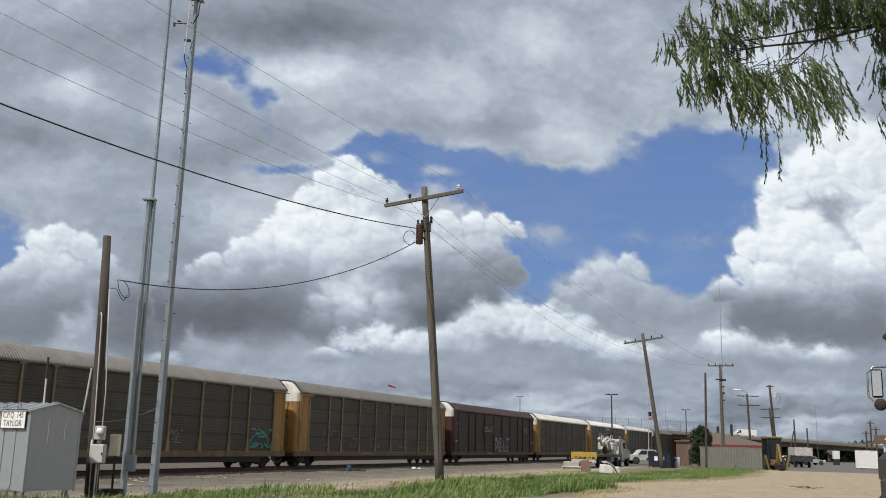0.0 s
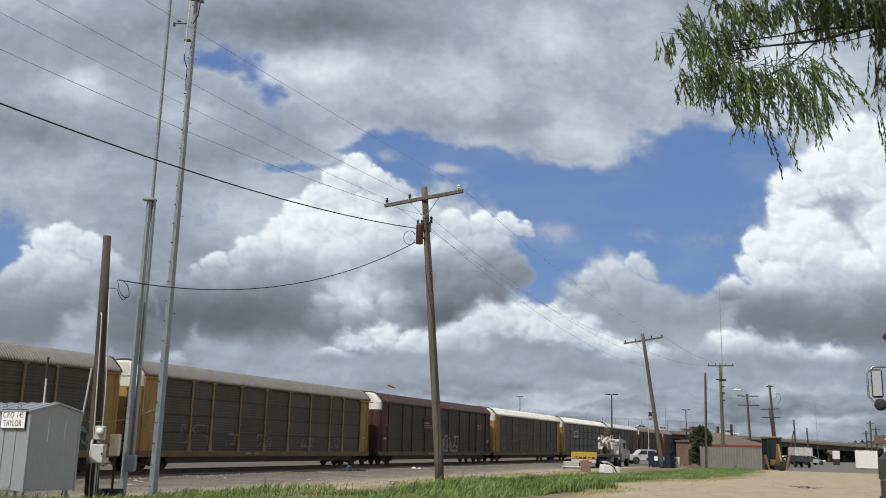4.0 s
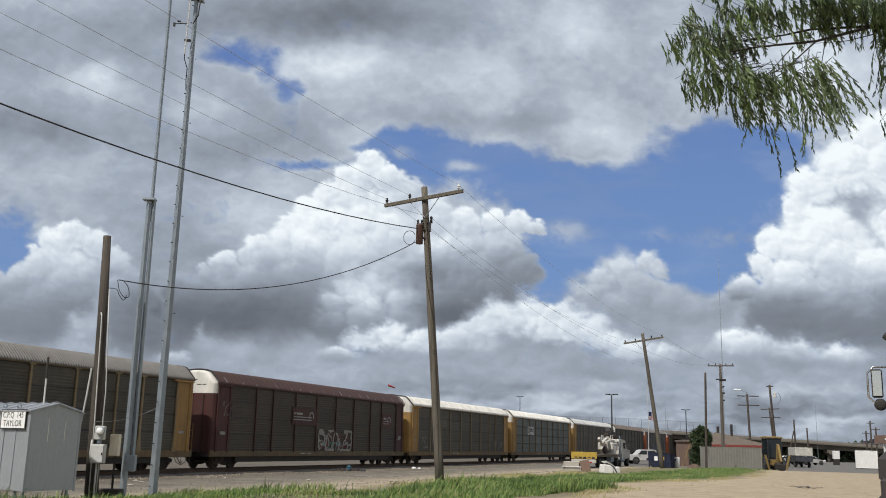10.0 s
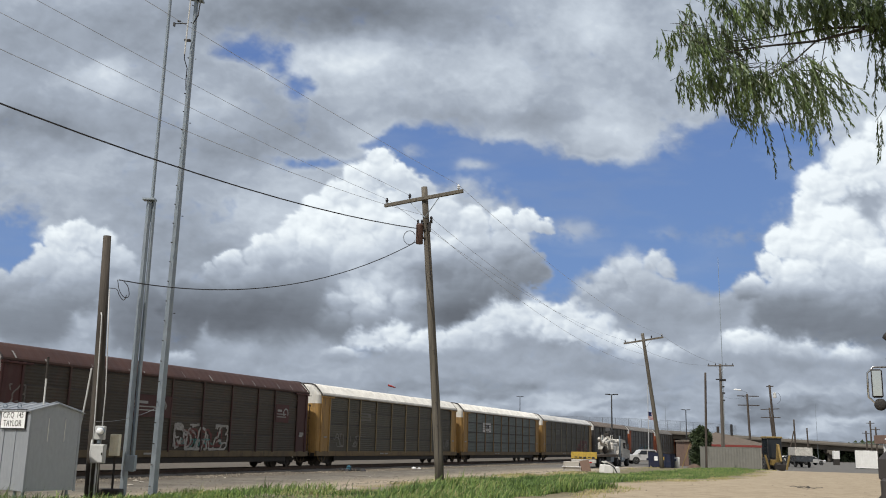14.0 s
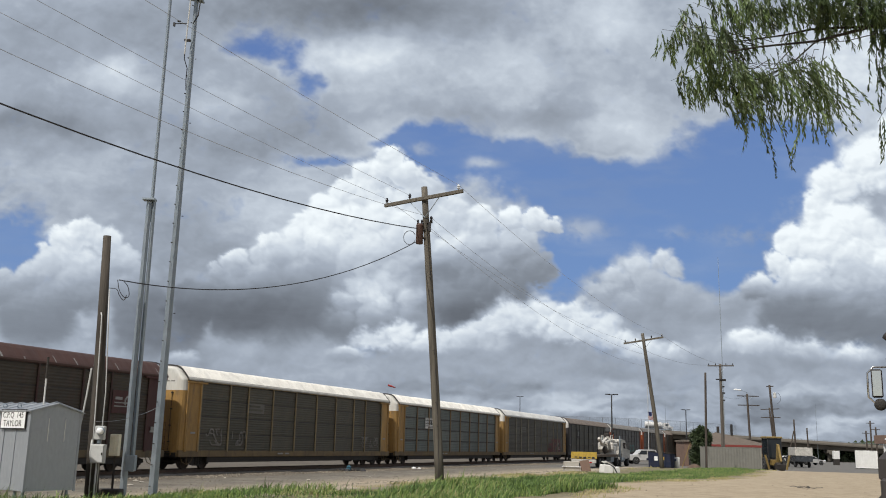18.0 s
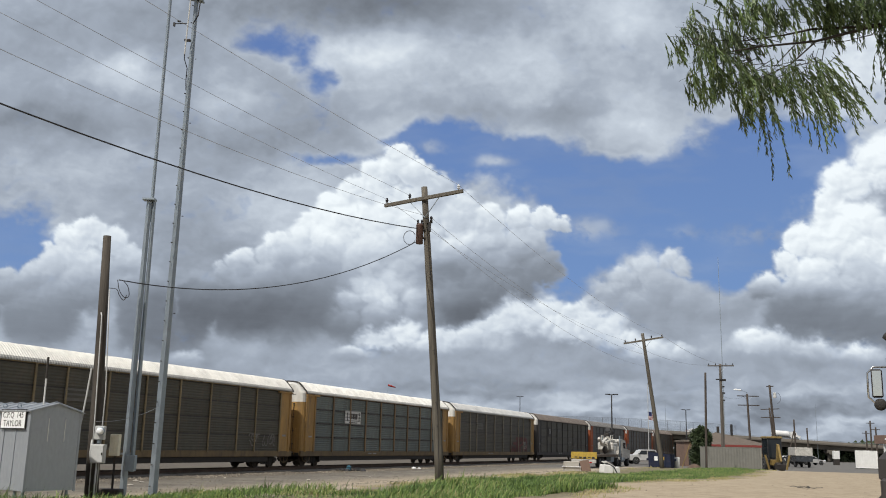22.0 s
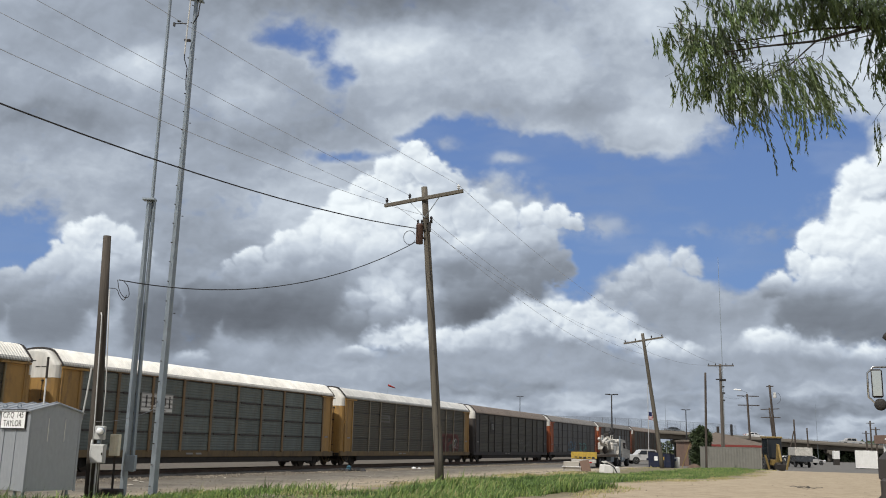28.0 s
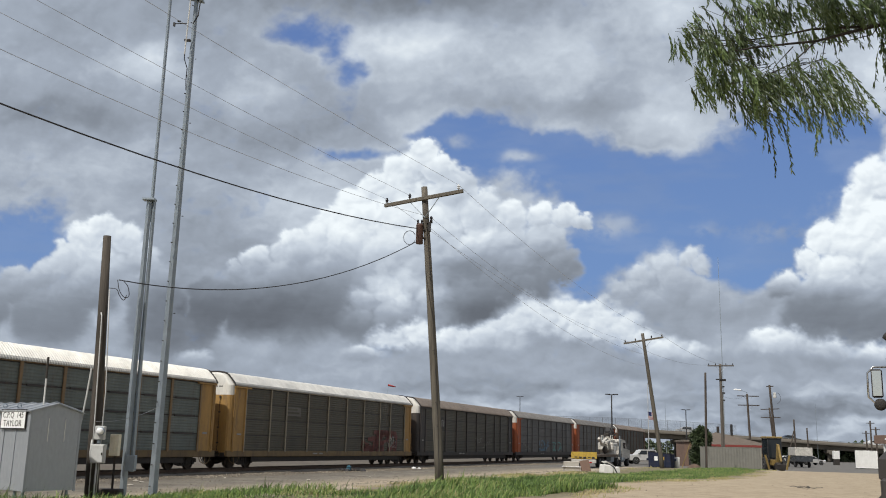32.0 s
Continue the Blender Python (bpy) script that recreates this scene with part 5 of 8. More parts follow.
def wires():
    far = Vector((-17.6, -6, 0))
    for sx, sy, sz, ez, sag, r, mat_, label in (
            (-0.9, 32.95, 9.62, 9.9, 1.77, 0.017, WIRE, "thick black sagging service cable"),
            (-0.72, 32.85, 10.1, 10.6, 1.4, 0.006, ALU_WIRE, "bare neutral wire below the crossarm"),
            (-2.1, 33.5, 10.83, 11.1, 0.6, 0.005, ALU_WIRE, "thin bare line wire"),
            (-1.26, 33.1, 10.9, 11.1, 0.45, 0.005, ALU_WIRE, "thin bare line wire"),
            (0.5, 32.28, 11.12, 11.3, 0.45, 0.005, ALU_WIRE, "thin bare line wire")):
        cable("overhead_wire", sag_wire((sx, sy, sz), (far.x + sx * 0.9, far.y, ez), sag, 24), r, mat_, label)
    for sx, sy, sz, ex, ey, ez, sag in ((-2.1, 33.5, 10.83, 14.35, 72.4, 10.2, 0.7), (0.5, 32.28, 11.12, 17.0, 71.5, 10.6, 0.7), (-0.45, 32.8, 10.0, 15.8, 71.9, 9.1, 0.8), (-0.45, 32.8, 9.6, 15.8, 71.9, 8.2, 0.9)):
        cable("overhead_wire", sag_wire((sx, sy, sz), (ex, ey, ez), sag, 20), 0.0055, ALU_WIRE, "thin bare line wire between utility poles")
    for a, b in (((14.4, 72.4, 10.2), (30.2, 105, 11.4)), ((17.0, 71.5, 10.6), (32.8, 105, 11.45))):
        cable("overhead_wire", sag_wire(a, b, 0.6, 14), 0.009, ALU_WIRE, "thin bare line wire between utility poles")
    cable("service_drop", sag_wire((-8.42, 23.95, 5.98), (-0.95, 32.95, 9.15), 0.85, 22), 0.015, WIRE, "black twisted service cable between the poles")
    drip = [(-8.45, 23.95, 5.98), (-8.36, 23.9, 5.7), (-8.22, 23.9, 5.52), (-8.1, 23.9, 5.56), (-8.15, 23.9, 5.8), (-8.3, 23.92, 5.97)]
    cable("drip_loop", bowed(drip), 0.010, WIRE, "black drip loop of the service cable")
    cable("drip_loop", bowed([(-8.62, 23.88, 5.75), (-8.42, 23.86, 5.72), (-8.34, 23.88, 5.56), (-8.22, 23.88, 5.44), (-8.16, 23.9, 5.58)]), 0.010, WIRE, "black drip loop of the service cable")
    # thin guy between conduit and mast
    cable("thin_cable", sag_wire((-8.6, 23.8, 2.35), (-7.7, 25.9, 2.8), 0.12, 8), 0.006, ALU_WIRE, "thin cable strung to the steel mast")
    cable("thin_cable", sag_wire((42.5, 130, 9.7), (31.5, 105, 8.0), 0.5, 10), 0.012, WIRE, "thin far span of wire")


wires()


def service_gear():
    b = tube([(-8.44, 23.84, 0.3), (-8.44, 23.84, 3.1), (-8.52, 23.82, 4.6), (-8.6, 23.84, 5.7)], 0.016, 8)
    solo("conduit", b, METER_GREY, "grey steel conduit up the service pole", "conduit", smooth_shade=True)
    b = tube([(-8.60, 23.80, 0.5), (-8.64, 23.82, 2.4), (-8.71, 23.83, 4.6), (-8.73, 23.84, 5.02), (-8.76, 23.85, 5.1)], 0.015, 8)
    solo("conduit", b, METER_GREY, "thin bent conduit on the service pole", "conduit", smooth_shade=True)
    m = thing("electric_meter", "round electric meter in a grey socket box on the pole", "meter", pose(-8.42, 23.78, 1.92))
    part("socket_box", box(-0.14, 0.10, -0.12, 0.04, -0.02, 0.32, 0.015), METER_GREY, m)
    part("meter_ring", moved(lathe([(0.10, 0), (0.105, -0.03), (0.095, -0.04)], 18, "y"), pose(0.02, -0.12, 0.19)), GALV, m)
    part("glass_cover", moved(lathe([(0.085, -0.03), (0.085, -0.1), (0.07, -0.13), (0.03, -0.14)], 18, "y"), pose(0.02, -0.12, 0.19)), SIGN_WHITE, m, "pale domed cover", True)
    c = thing("breaker_box", "pale grey breaker box on the service pole", "box", pose(-8.43, 23.78, 1.33))
    part("box_body", box(-0.17, 0.16, -0.14, 0.04, 0, 0.46, 0.015), METER_GREY, c)
    part("box_door", box(-0.15, 0.14, -0.16, -0.142, 0.02, 0.44, 0.006), METER_GREY, c)
    part("latch", box(0.10, 0.13, -0.175, -0.16, 0.2, 0.26, 0.004), DARK_STEEL, c)
    part("hub", moved(lathe([(0.05, 0.46), (0.05, 0.56)], 10), pose(-0.02, -0.05, 0.02)), GALV, c)
    solo("flexible_conduit", tube([(-8.62, 23.72, 1.9), (-8.63, 23.7, 1.6), (-8.6, 23.68, 1.42), (-8.55, 23.68, 1.34)], 0.022, 8), METER_GREY, "bent flexible white conduit", "conduit", smooth_shade=True)
    solo("conduit", tube([(-8.46, 23.74, 0.35), (-8.46, 23.74, 1.34)], 0.022, 8), METER_GREY, "steel conduit below the breaker box", "conduit", smooth_shade=True)
    g = thing("relay_box", "faded beige control box on a thin steel post", "box", pose(-8.32, 24.6, 0.55))
    part("footing", box(-0.32, 0.26, -0.2, 0.2, -0.2, 0.13, 0.03), DARK_STEEL, g, "dark low footing block")
    part("post", tube([(0, 0.03, -0.2), (0, 0.03, 1.0)], 0.03, 8), DARK_STEEL, g)
    part("box_body", box(-0.13, 0.11, -0.1, 0.08, 0.95, 1.5, 0.015), BEIGE, g)
    part("box_door", box(-0.11, 0.02, -0.115, -0.102, 0.98, 1.47, 0.005), BEIGE, g)
    part("hasp", box(-0.145, -0.12, -0.13, -0.1, 1.18, 1.26, 0.004), DARK_STEEL, g)


service_gear()


# ---- steel mast on two legs ----
def mast():
    root = thing("radio_mast", "tall galvanized steel two-legged radio mast with bolt holes", "mast", pose(-7.9, 25.5, 0.5))
    o = Vector((-7.9, 25.5, 0.5))

    def leg(x0, y0, x1, y1, z0, z1, w0, w1, name):
        b = bmesh.new()
        rings = []
        prof = [(-1, -0.7), (1, -0.7), (1, 0.7), (0.72, 0.7), (0.72, -0.45), (-0.72, -0.45), (-0.72, 0.7), (-1, 0.7)]
        ca, sa = math.cos(radians(-38)), math.sin(radians(-38))
        prof = [(px * ca - py * sa, px * sa + py * ca) for px, py in prof]
        for k in range(9):
            t = k / 8
            w = (w0 + (w1 - w0) * t) / 2
            c = Vector((x0 + (x1 - x0) * t, y0 + (y1 - y0) * t, z0 + (z1 - z0) * t)) - o
            rings.append([b.verts.new((c.x + px * w, c.y + py * w, c.z)) for px, py in prof])
        for a, c in zip(rings, rings[1:]):
            for i in range(len(prof)):
                b.faces.new((a[i], a[(i + 1) % len(prof)], c[(i + 1) % len(prof)], c[i]))
        b.faces.new(rings[0][::-1])
        b.faces.new(rings[-1])
        bmesh.ops.recalc_face_normals(b, faces=b.faces[:])
        return part(name, b, GALV, root)

    leg(-8.16, 25, -8.15, 25, 0.3, 8.37, 0.16, 0.12, "leg")
    leg(-7.99, 25.02, -8.02, 25.02, 1.1, 8.42, 0.10, 0.085, "inner_leg")
    leg(-8.10, 25.06, -8.09, 25.06, 7.8, 15.6, 0.085, 0.075, "upper_leg")
    leg(-7.68, 26, -7.6, 26, 0.3, 15.9, 0.215, 0.10, "leg")
    part("cap_plate", box(-0.42, -0.08, -0.62, -0.38, 7.9, 7.95), GALV, root)
    part("splice_box", box(-0.24, 0.02, -0.64, -0.44, 0.62, 1.02, 0.01), GALV, root, "steel splice box at the leg's foot")
    for k in range(26):
        z = 0.7 + k * 0.56
        x = -7.68 + 0.08 * z / 15.9 - 0.06
        part("bolt", tube([Vector((x, 25.93, z)) - o, Vector((x - 0.02, 25.89, z)) - o], 0.015, 6), DARK_STEEL, root)
    for z in (5.4, 8.2, 11.0, 13.0):
        part("step_bolt", tube([Vector((-7.5, 25.95, z)) - o, Vector((-7.45, 25.93, z)) - o], 0.012, 6), DARK_STEEL, root)
    part("top_plate", moved(box(-0.35, 0.2, -0.25, 0.25, 0, 0.05), pose(0.3, 0.4, 14.42, 0, 12, 0)), GALV, root, "steel platform plate at the mast head")
    part("antenna", tube([Vector((-7.74, 25.7, 13.05)) - o, Vector((-7.70, 25.7, 14.8)) - o], 0.020, 8), METER_GREY, root, "pale tube antenna")
    part("feed_cable", tube([Vector((-7.74, 25.7, 13.05)) - o, Vector((-7.74, 25.72, 12.9)) - o, Vector((-7.66, 25.8, 12.65)) - o, Vector((-7.68, 25.85, 12.3)) - o, Vector((-7.67, 25.9, 12.0)) - o], 0.014, 6), WIRE, root)
    part("feed_cable", tube([Vector((-7.6, 25.8, 14.9)) - o, Vector((-7.42, 25.75, 14.7)) - o, Vector((-7.45, 25.75, 14.3)) - o, Vector((-7.6, 25.8, 14.05)) - o], 0.018, 6), WIRE, root)
    part("side_arm", tube([Vector((-7.72, 25.7, 14.02)) - o, Vector((-8.08, 25.6, 13.95)) - o], 0.014, 6), DARK_STEEL, root)
    part("sensor", moved(box(-0.03, 0.03, -0.03, 0.03, -0.06, 0.06, 0.008), Matrix.Translation(Vector((-8.08, 25.58, 13.92)) - o)), BLACK_METAL, root)
    part("sensor", moved(box(-0.05, 0.05, -0.03, 0.03, -0.02, 0.02, 0.008), Matrix.Translation(Vector((-7.95, 25.6, 14.03)) - o)), BLACK_METAL, root)
    part("clamp", moved(box(-0.09, 0.09, -0.05, 0.05, -0.03, 0.03, 0.008), Matrix.Translation(Vector((-7.70, 25.75, 13.5)) - o)), DARK_STEEL, root)


mast()


# ---- signal shed ----
def text_mesh(words, size, material, parent, m):
    cu = bpy.data.curves.new("words", "FONT")
    cu.body, cu.size, cu.extrude, cu.align_x = words, size, 0.002, "CENTER"
    tmp = new("lettering_tmp", cu)
    me = bpy.data.meshes.new_from_object(tmp)
    bpy.data.objects.remove(tmp)
    me.materials.clear()
    me.materials.append(material)
    ob = link("lettering", me, parent)
    ob.matrix_basis = m
    return ob


def shed():
    # local x along the long front (towards the gable that shows), y back, z up
    root = thing("signal_shed", "small grey sheet-metal railway signal shed with gable roof on legs", "shed")
    front, side = Vector((-1.95, 0.62, 0)).normalized(), Vector((0.79, 0.61, 0)).normalized()
    corner = Vector((-9.25, 21.5, 0))
    X, Y = -front, side
    root.matrix_basis = Matrix(((X.x, Y.x, 0, corner.x), (X.y, Y.y, 0, corner.y), (0, 0, 1, 0.74), (0, 0, 0, 1)))
    Lx, W, H, ridge = 2.4, 1.31, 1.80, 1.96
    gable = [(0, 0), (W, 0), (W, H), (W / 2, ridge), (0, H)]

    def wall_x(x, name):
        b = bmesh.new()
        lo = [b.verts.new((x, y, z)) for y, z in gable]
        hi = [b.verts.new((x - 0.04, y, z)) for y, z in gable]
        b.faces.new(lo)
        b.faces.new(hi[::-1])
        for i in range(5):
            b.faces.new((lo[i], lo[(i + 1) % 5], hi[(i + 1) % 5], hi[i]))
        bmesh.ops.recalc_face_normals(b, faces=b.faces[:])
        part(name, b, SHED_METAL, root)

    wall_x(0, "gable_wall")
    wall_x(-Lx + 0.04, "gable_wall")
    for k in range(5):
        x0 = -0.04 - (k + 1) * (Lx - 0.08) / 5
        part("front_panel", box(x0 + 0.006, x0 + (Lx - 0.08) / 5 - 0.006, 0, 0.04, 0, H - 0.02, 0.006), SHED_METAL, root)
        part("seam", box(x0 - 0.012, x0 + 0.012, -0.018, 0.004, 0, H - 0.02), SHED_METAL, root)
    part("back_wall", box(-Lx + 0.04, -0.04, W - 0.04, W, 0, H - 0.02), SHED_METAL, root)
    part("floor_pan", box(-Lx + 0.04, -0.04, 0.04, W - 0.04, 0, 0.05), SHED_METAL, root)
    part("corner_trim", box(-0.05, 0.012, -0.014, 0.05, -0.03, H, 0.006), SHED_METAL, root)
    part("corner_trim", box(-0.02, 0.014, W - 0.04, W + 0.014, -0.03, H, 0.006), SHED_METAL, root)
    for s_ in (0, 1):
        y0, y1 = (-0.06, W / 2) if s_ == 0 else (W + 0.06, W / 2)
        z0 = H - 0.02
        b = bmesh.new()
        vs = [b.verts.new(p) for p in ((-Lx - 0.05, y0, z0), (0.05, y0, z0), (0.05, y1, ridge + 0.02), (-Lx - 0.05, y1, ridge + 0.02))]
        b.faces.new(vs)
        bmesh.ops.recalc_face_normals(b, faces=b.faces[:])
        bmesh.ops.solidify(b, geom=b.faces[:], thickness=0.025)
        part("roof_sheet", b, SHED_METAL, root)
        for k in range(6):
            x = -0.06 - k * (Lx - 0.1) / 5
            rib = tube([(x, y0, z0 + 0.03), (x, y1, ridge + 0.045)], 0.014, 6)
            part("roof_seam", rib, SHED_METAL, root)
    for x in (-0.55, -1.12):
        eye_ = tube([(x + 0.0, 0.04 + 0.05 * math.cos(a), H + 0.09 + 0.05 * math.sin(a)) for a in (2 * math.pi * i / 10 for i in range(11))], 0.013, 6)
        part("lifting_eye", eye_, GALV, root, "steel lifting eye on the eave")
    for y in (0.47, 0.90):
        part("vent_slot", box(0.0, 0.012, y - 0.007, y + 0.007, 1.10, 1.62), WHITE_PAINT, root, "pale upright strip on the gable")
    for x, y in ((-0.12, 0.08), (-0.42, 0.08), (-0.12, W - 0.12), (-Lx + 0.2, 0.1), (-Lx + 0.2, W - 0.12), (-1.2, 0.1)):
        part("leg", tube([(x, y, -0.45), (x, y, 0)], 0.035, 8), GALV, root)
    sign = thing("location_sign", "white enamel sign with black lettering on the shed front", "sign")
    sign.matrix_basis = root.matrix_basis @ pose(-0.63, -0.03, 1.38)
    part("sign_plate", box(-0.46, 0.50, -0.015, 0.012, 0, 0.42, 0.006), SIGN_WHITE, sign)
    for z0, z1, x0, x1 in ((-0.012, 0.006, -0.47, 0.51), (0.414, 0.432, -0.47, 0.51), (0, 0.42, -0.472, -0.454), (0, 0.42, 0.494, 0.512)):
        part("border", box(x0, x1, -0.02, 0.013, z0, z1), SIGN_BLACK, sign)
    text_mesh("C.P.Q  145", 0.18, SIGN_BLACK, sign, pose(0.01, -0.018, 0.24, 90, 0, 0))
    text_mesh("TAYLOR", 0.19, SIGN_BLACK, sign, pose(0.01, -0.018, 0.05, 90, 0, 0))
    v = thing("vent_pipe", "thin vent pipe behind the shed, dark upper half", "pipe", pose(-9.20, 22.0, 2.68))
    part("pipe", tube([(0, 0, -0.25), (-0.005, 0, 0.62)], 0.022, 8), METER_GREY, v)
    part("upper_pipe", tube([(-0.005, 0, 0.6), (-0.01, 0, 1.1)], 0.028, 8), DARK_STEEL, v)
    solo("slanted_pipe", tube([(-8.85, 22.66, 0.4), (-8.55, 22.72, 2.4), (-8.49, 22.7, 2.9), (-8.43, 22.7, 3.6)], 0.022, 8), METER_GREY, "leaning thin steel pipe at the shed corner", "pipe")


shed()


# ---- far side of the yard ----
def lamp_post(x, y, z, w, label):
    root = thing("street_lamp", label, "street lamp", pose(x, y, 0))
    part("pole", tube([(0, 0, -0.2), (0, 0, z)], [0.11, 0.07], 10), BLACK_METAL, root)
    part("crossarm", box(-w / 2, w / 2, -0.04, 0.04, z - 0.05, z + 0.03, 0.01), BLACK_METAL, root)
    for s_ in (-1, 1):
        part("lamp_head", box(s_ * w / 2 - 0.30, s_ * w / 2 + 0.30, -0.18, 0.18, z - 0.02, z + 0.08, 0.03), BLACK_METAL, root)
    return root


lamp_post(20.1, 110, 8.1, 0.9, "dark twin-headed area light on a tall post")
lamp_post(41.8, 160, 8.6, 0.9, "dark twin-headed area light on a tall post")
lamp_post(17.1, 200, 12.2, 0.9, "far street light beyond the train")
for x, y, z, r in ((42.25, 140, 31.0, 0.07), (87.8, 220, 13.2, 0.06), (62.3, 260, 15.3, 0.07)):
    solo("antenna_mast", tube([(x, y, -0.2), (x, y, z * 0.5), (x - 0.05, y, z)], [r, r * 0.8, r * 0.4], 8), GALV, "very thin tall antenna mast", "mast")

FLAG_RED = surface("flag_red", (0.45, 0.04, 0.05), (0.38, 0.03, 0.04), 4, 0.8, 0)
FLAG_BLUE = surface("flag_blue", (0.03, 0.04, 0.14), (0.025, 0.03, 0.11), 4, 0.8, 0)
FLAG_WHITE = surface("flag_white", (0.75, 0.75, 0.74), (0.68, 0.68, 0.67), 4, 0.8, 0)
SOCK = surface("windsock_cloth", (0.34, 0.035, 0.03), (0.27, 0.03, 0.025), 2, 0.8, 0)


def cloth(x0, x1, z0, z1, phase):
    b = bmesh.new()
    cols = []
    for k in range(9):
        x = x0 + (x1 - x0) * k / 8
        y = 0.12 * math.sin(x * 3.2 + phase) * (0.3 + x)
        cols.append((b.verts.new((x, y, z0 - 0.18 * x)), b.verts.new((x, y, z1 - 0.18 * x))))
    for a, c in zip(cols, cols[1:]):
        b.faces.new((a[0], c[0], c[1], a[1]))
    bmesh.ops.solidify(b, geom=b.faces[:], thickness=0.012)
    return b


def flag():
    root = thing("flagpole", "white flagpole beside the train", "flagpole", pose(26.55, 120, 0))
    part("pole", tube([(0, 0, -0.2), (0, 0, 10.1)], [0.055, 0.03], 10), METER_GREY, root)
    part("finial", moved(lathe([(0.01, -0.06), (0.06, -0.03), (0.07, 0.02), (0.03, 0.07)], 10), pose(0, 0, 10.15)), GALV, root)
    fl = thing("flag", "striped red and white flag with dark blue canton", "flag", pose(26.59, 119.98, 5.95))
    h = 0.075
    for k in range(13):
        part("stripe", cloth(0.42 if k >= 6 else 0.0, 0.9, -0.3 + k * h - 0.0, -0.3 + (k + 1) * h, 0.6), FLAG_RED if k % 2 == 0 else FLAG_WHITE, fl)
    part("canton", cloth(0.0, 0.40, -0.3 + 6 * h, -0.3 + 13 * h, 0.6), FLAG_BLUE, fl)
    return fl


flag_cloth = flag()


def windsock():
    solo("windsock_mast", tube([(-9.9, 180, 0), (-9.9, 180, 12.9)], [0.05, 0.03], 8), GALV, "thin steel windsock mast beyond the train", "mast")
    s = bmesh.new()
    s = lathe([(0.20, 0.0), (0.19, 0.4), (0.16, 0.8), (0.12, 1.2), (0.08, 1.5)], 14, "x", s)
    return solo("windsock", s, SOCK, "bright red-orange windsock blowing in the wind", "windsock", pose(-9.88, 180, 12.75, 0, 14, 0), smooth_shade=True)


sock = windsock()


# ---- overpass ----
BRIDGE_Y = 225.0
DECK_X = [-420.0, -60.0, 20.0, 40.0, 52.0, 70.0, 102.0, 130.0, 175.0, 260.0, 700.0]
DECK_Z = [6.4, 6.4, 6.25, 6.1, 5.85, 5.0, 3.6, 2.0, 0.5, 0.12, 0.12]


def deck_z(x):
    return float(np.interp(x, DECK_X, DECK_Z))


BRIDGE_CONC = surface("weathered_bridge_concrete", (0.16, 0.145, 0.122), (0.12, 0.108, 0.092), 0.5, 0.9, 0.15, dirt=(0.10, 0.09, 0.078), dirt_amount=0.5)
RAIL_PALE = surface("pale_concrete_rail", (0.25, 0.225, 0.19), (0.18, 0.162, 0.138), 0.5, 0.9, 0.1, dirt=(0.15, 0.135, 0.12), dirt_amount=0.5)
ASPHALT = surface("asphalt", (0.06, 0.06, 0.058), (0.045, 0.045, 0.044), 1.5, 0.9, 0.3)
MESH_GREY = surface("chain_link_grey", (0.19, 0.21, 0.235), (0.15, 0.165, 0.185), 2, 0.6, 0, 0.3)


def strip(y0, y1, lo, hi, xs):
    """A long bar that follows the deck's slope."""
    b = bmesh.new()
    rings = []
    for x in xs:
        z = deck_z(x)
        rings.append([b.verts.new((x, y, z + h)) for y, h in ((y0, lo), (y1, lo), (y1, hi), (y0, hi))])
    for a, c in zip(rings, rings[1:]):
        for i in range(4):
            b.faces.new((a[i], a[(i + 1) % 4], c[(i + 1) % 4], c[i]))
    b.faces.new(rings[0][::-1])
    b.faces.new(rings[-1])
    bmesh.ops.recalc_face_normals(b, faces=b.faces[:])
    return b


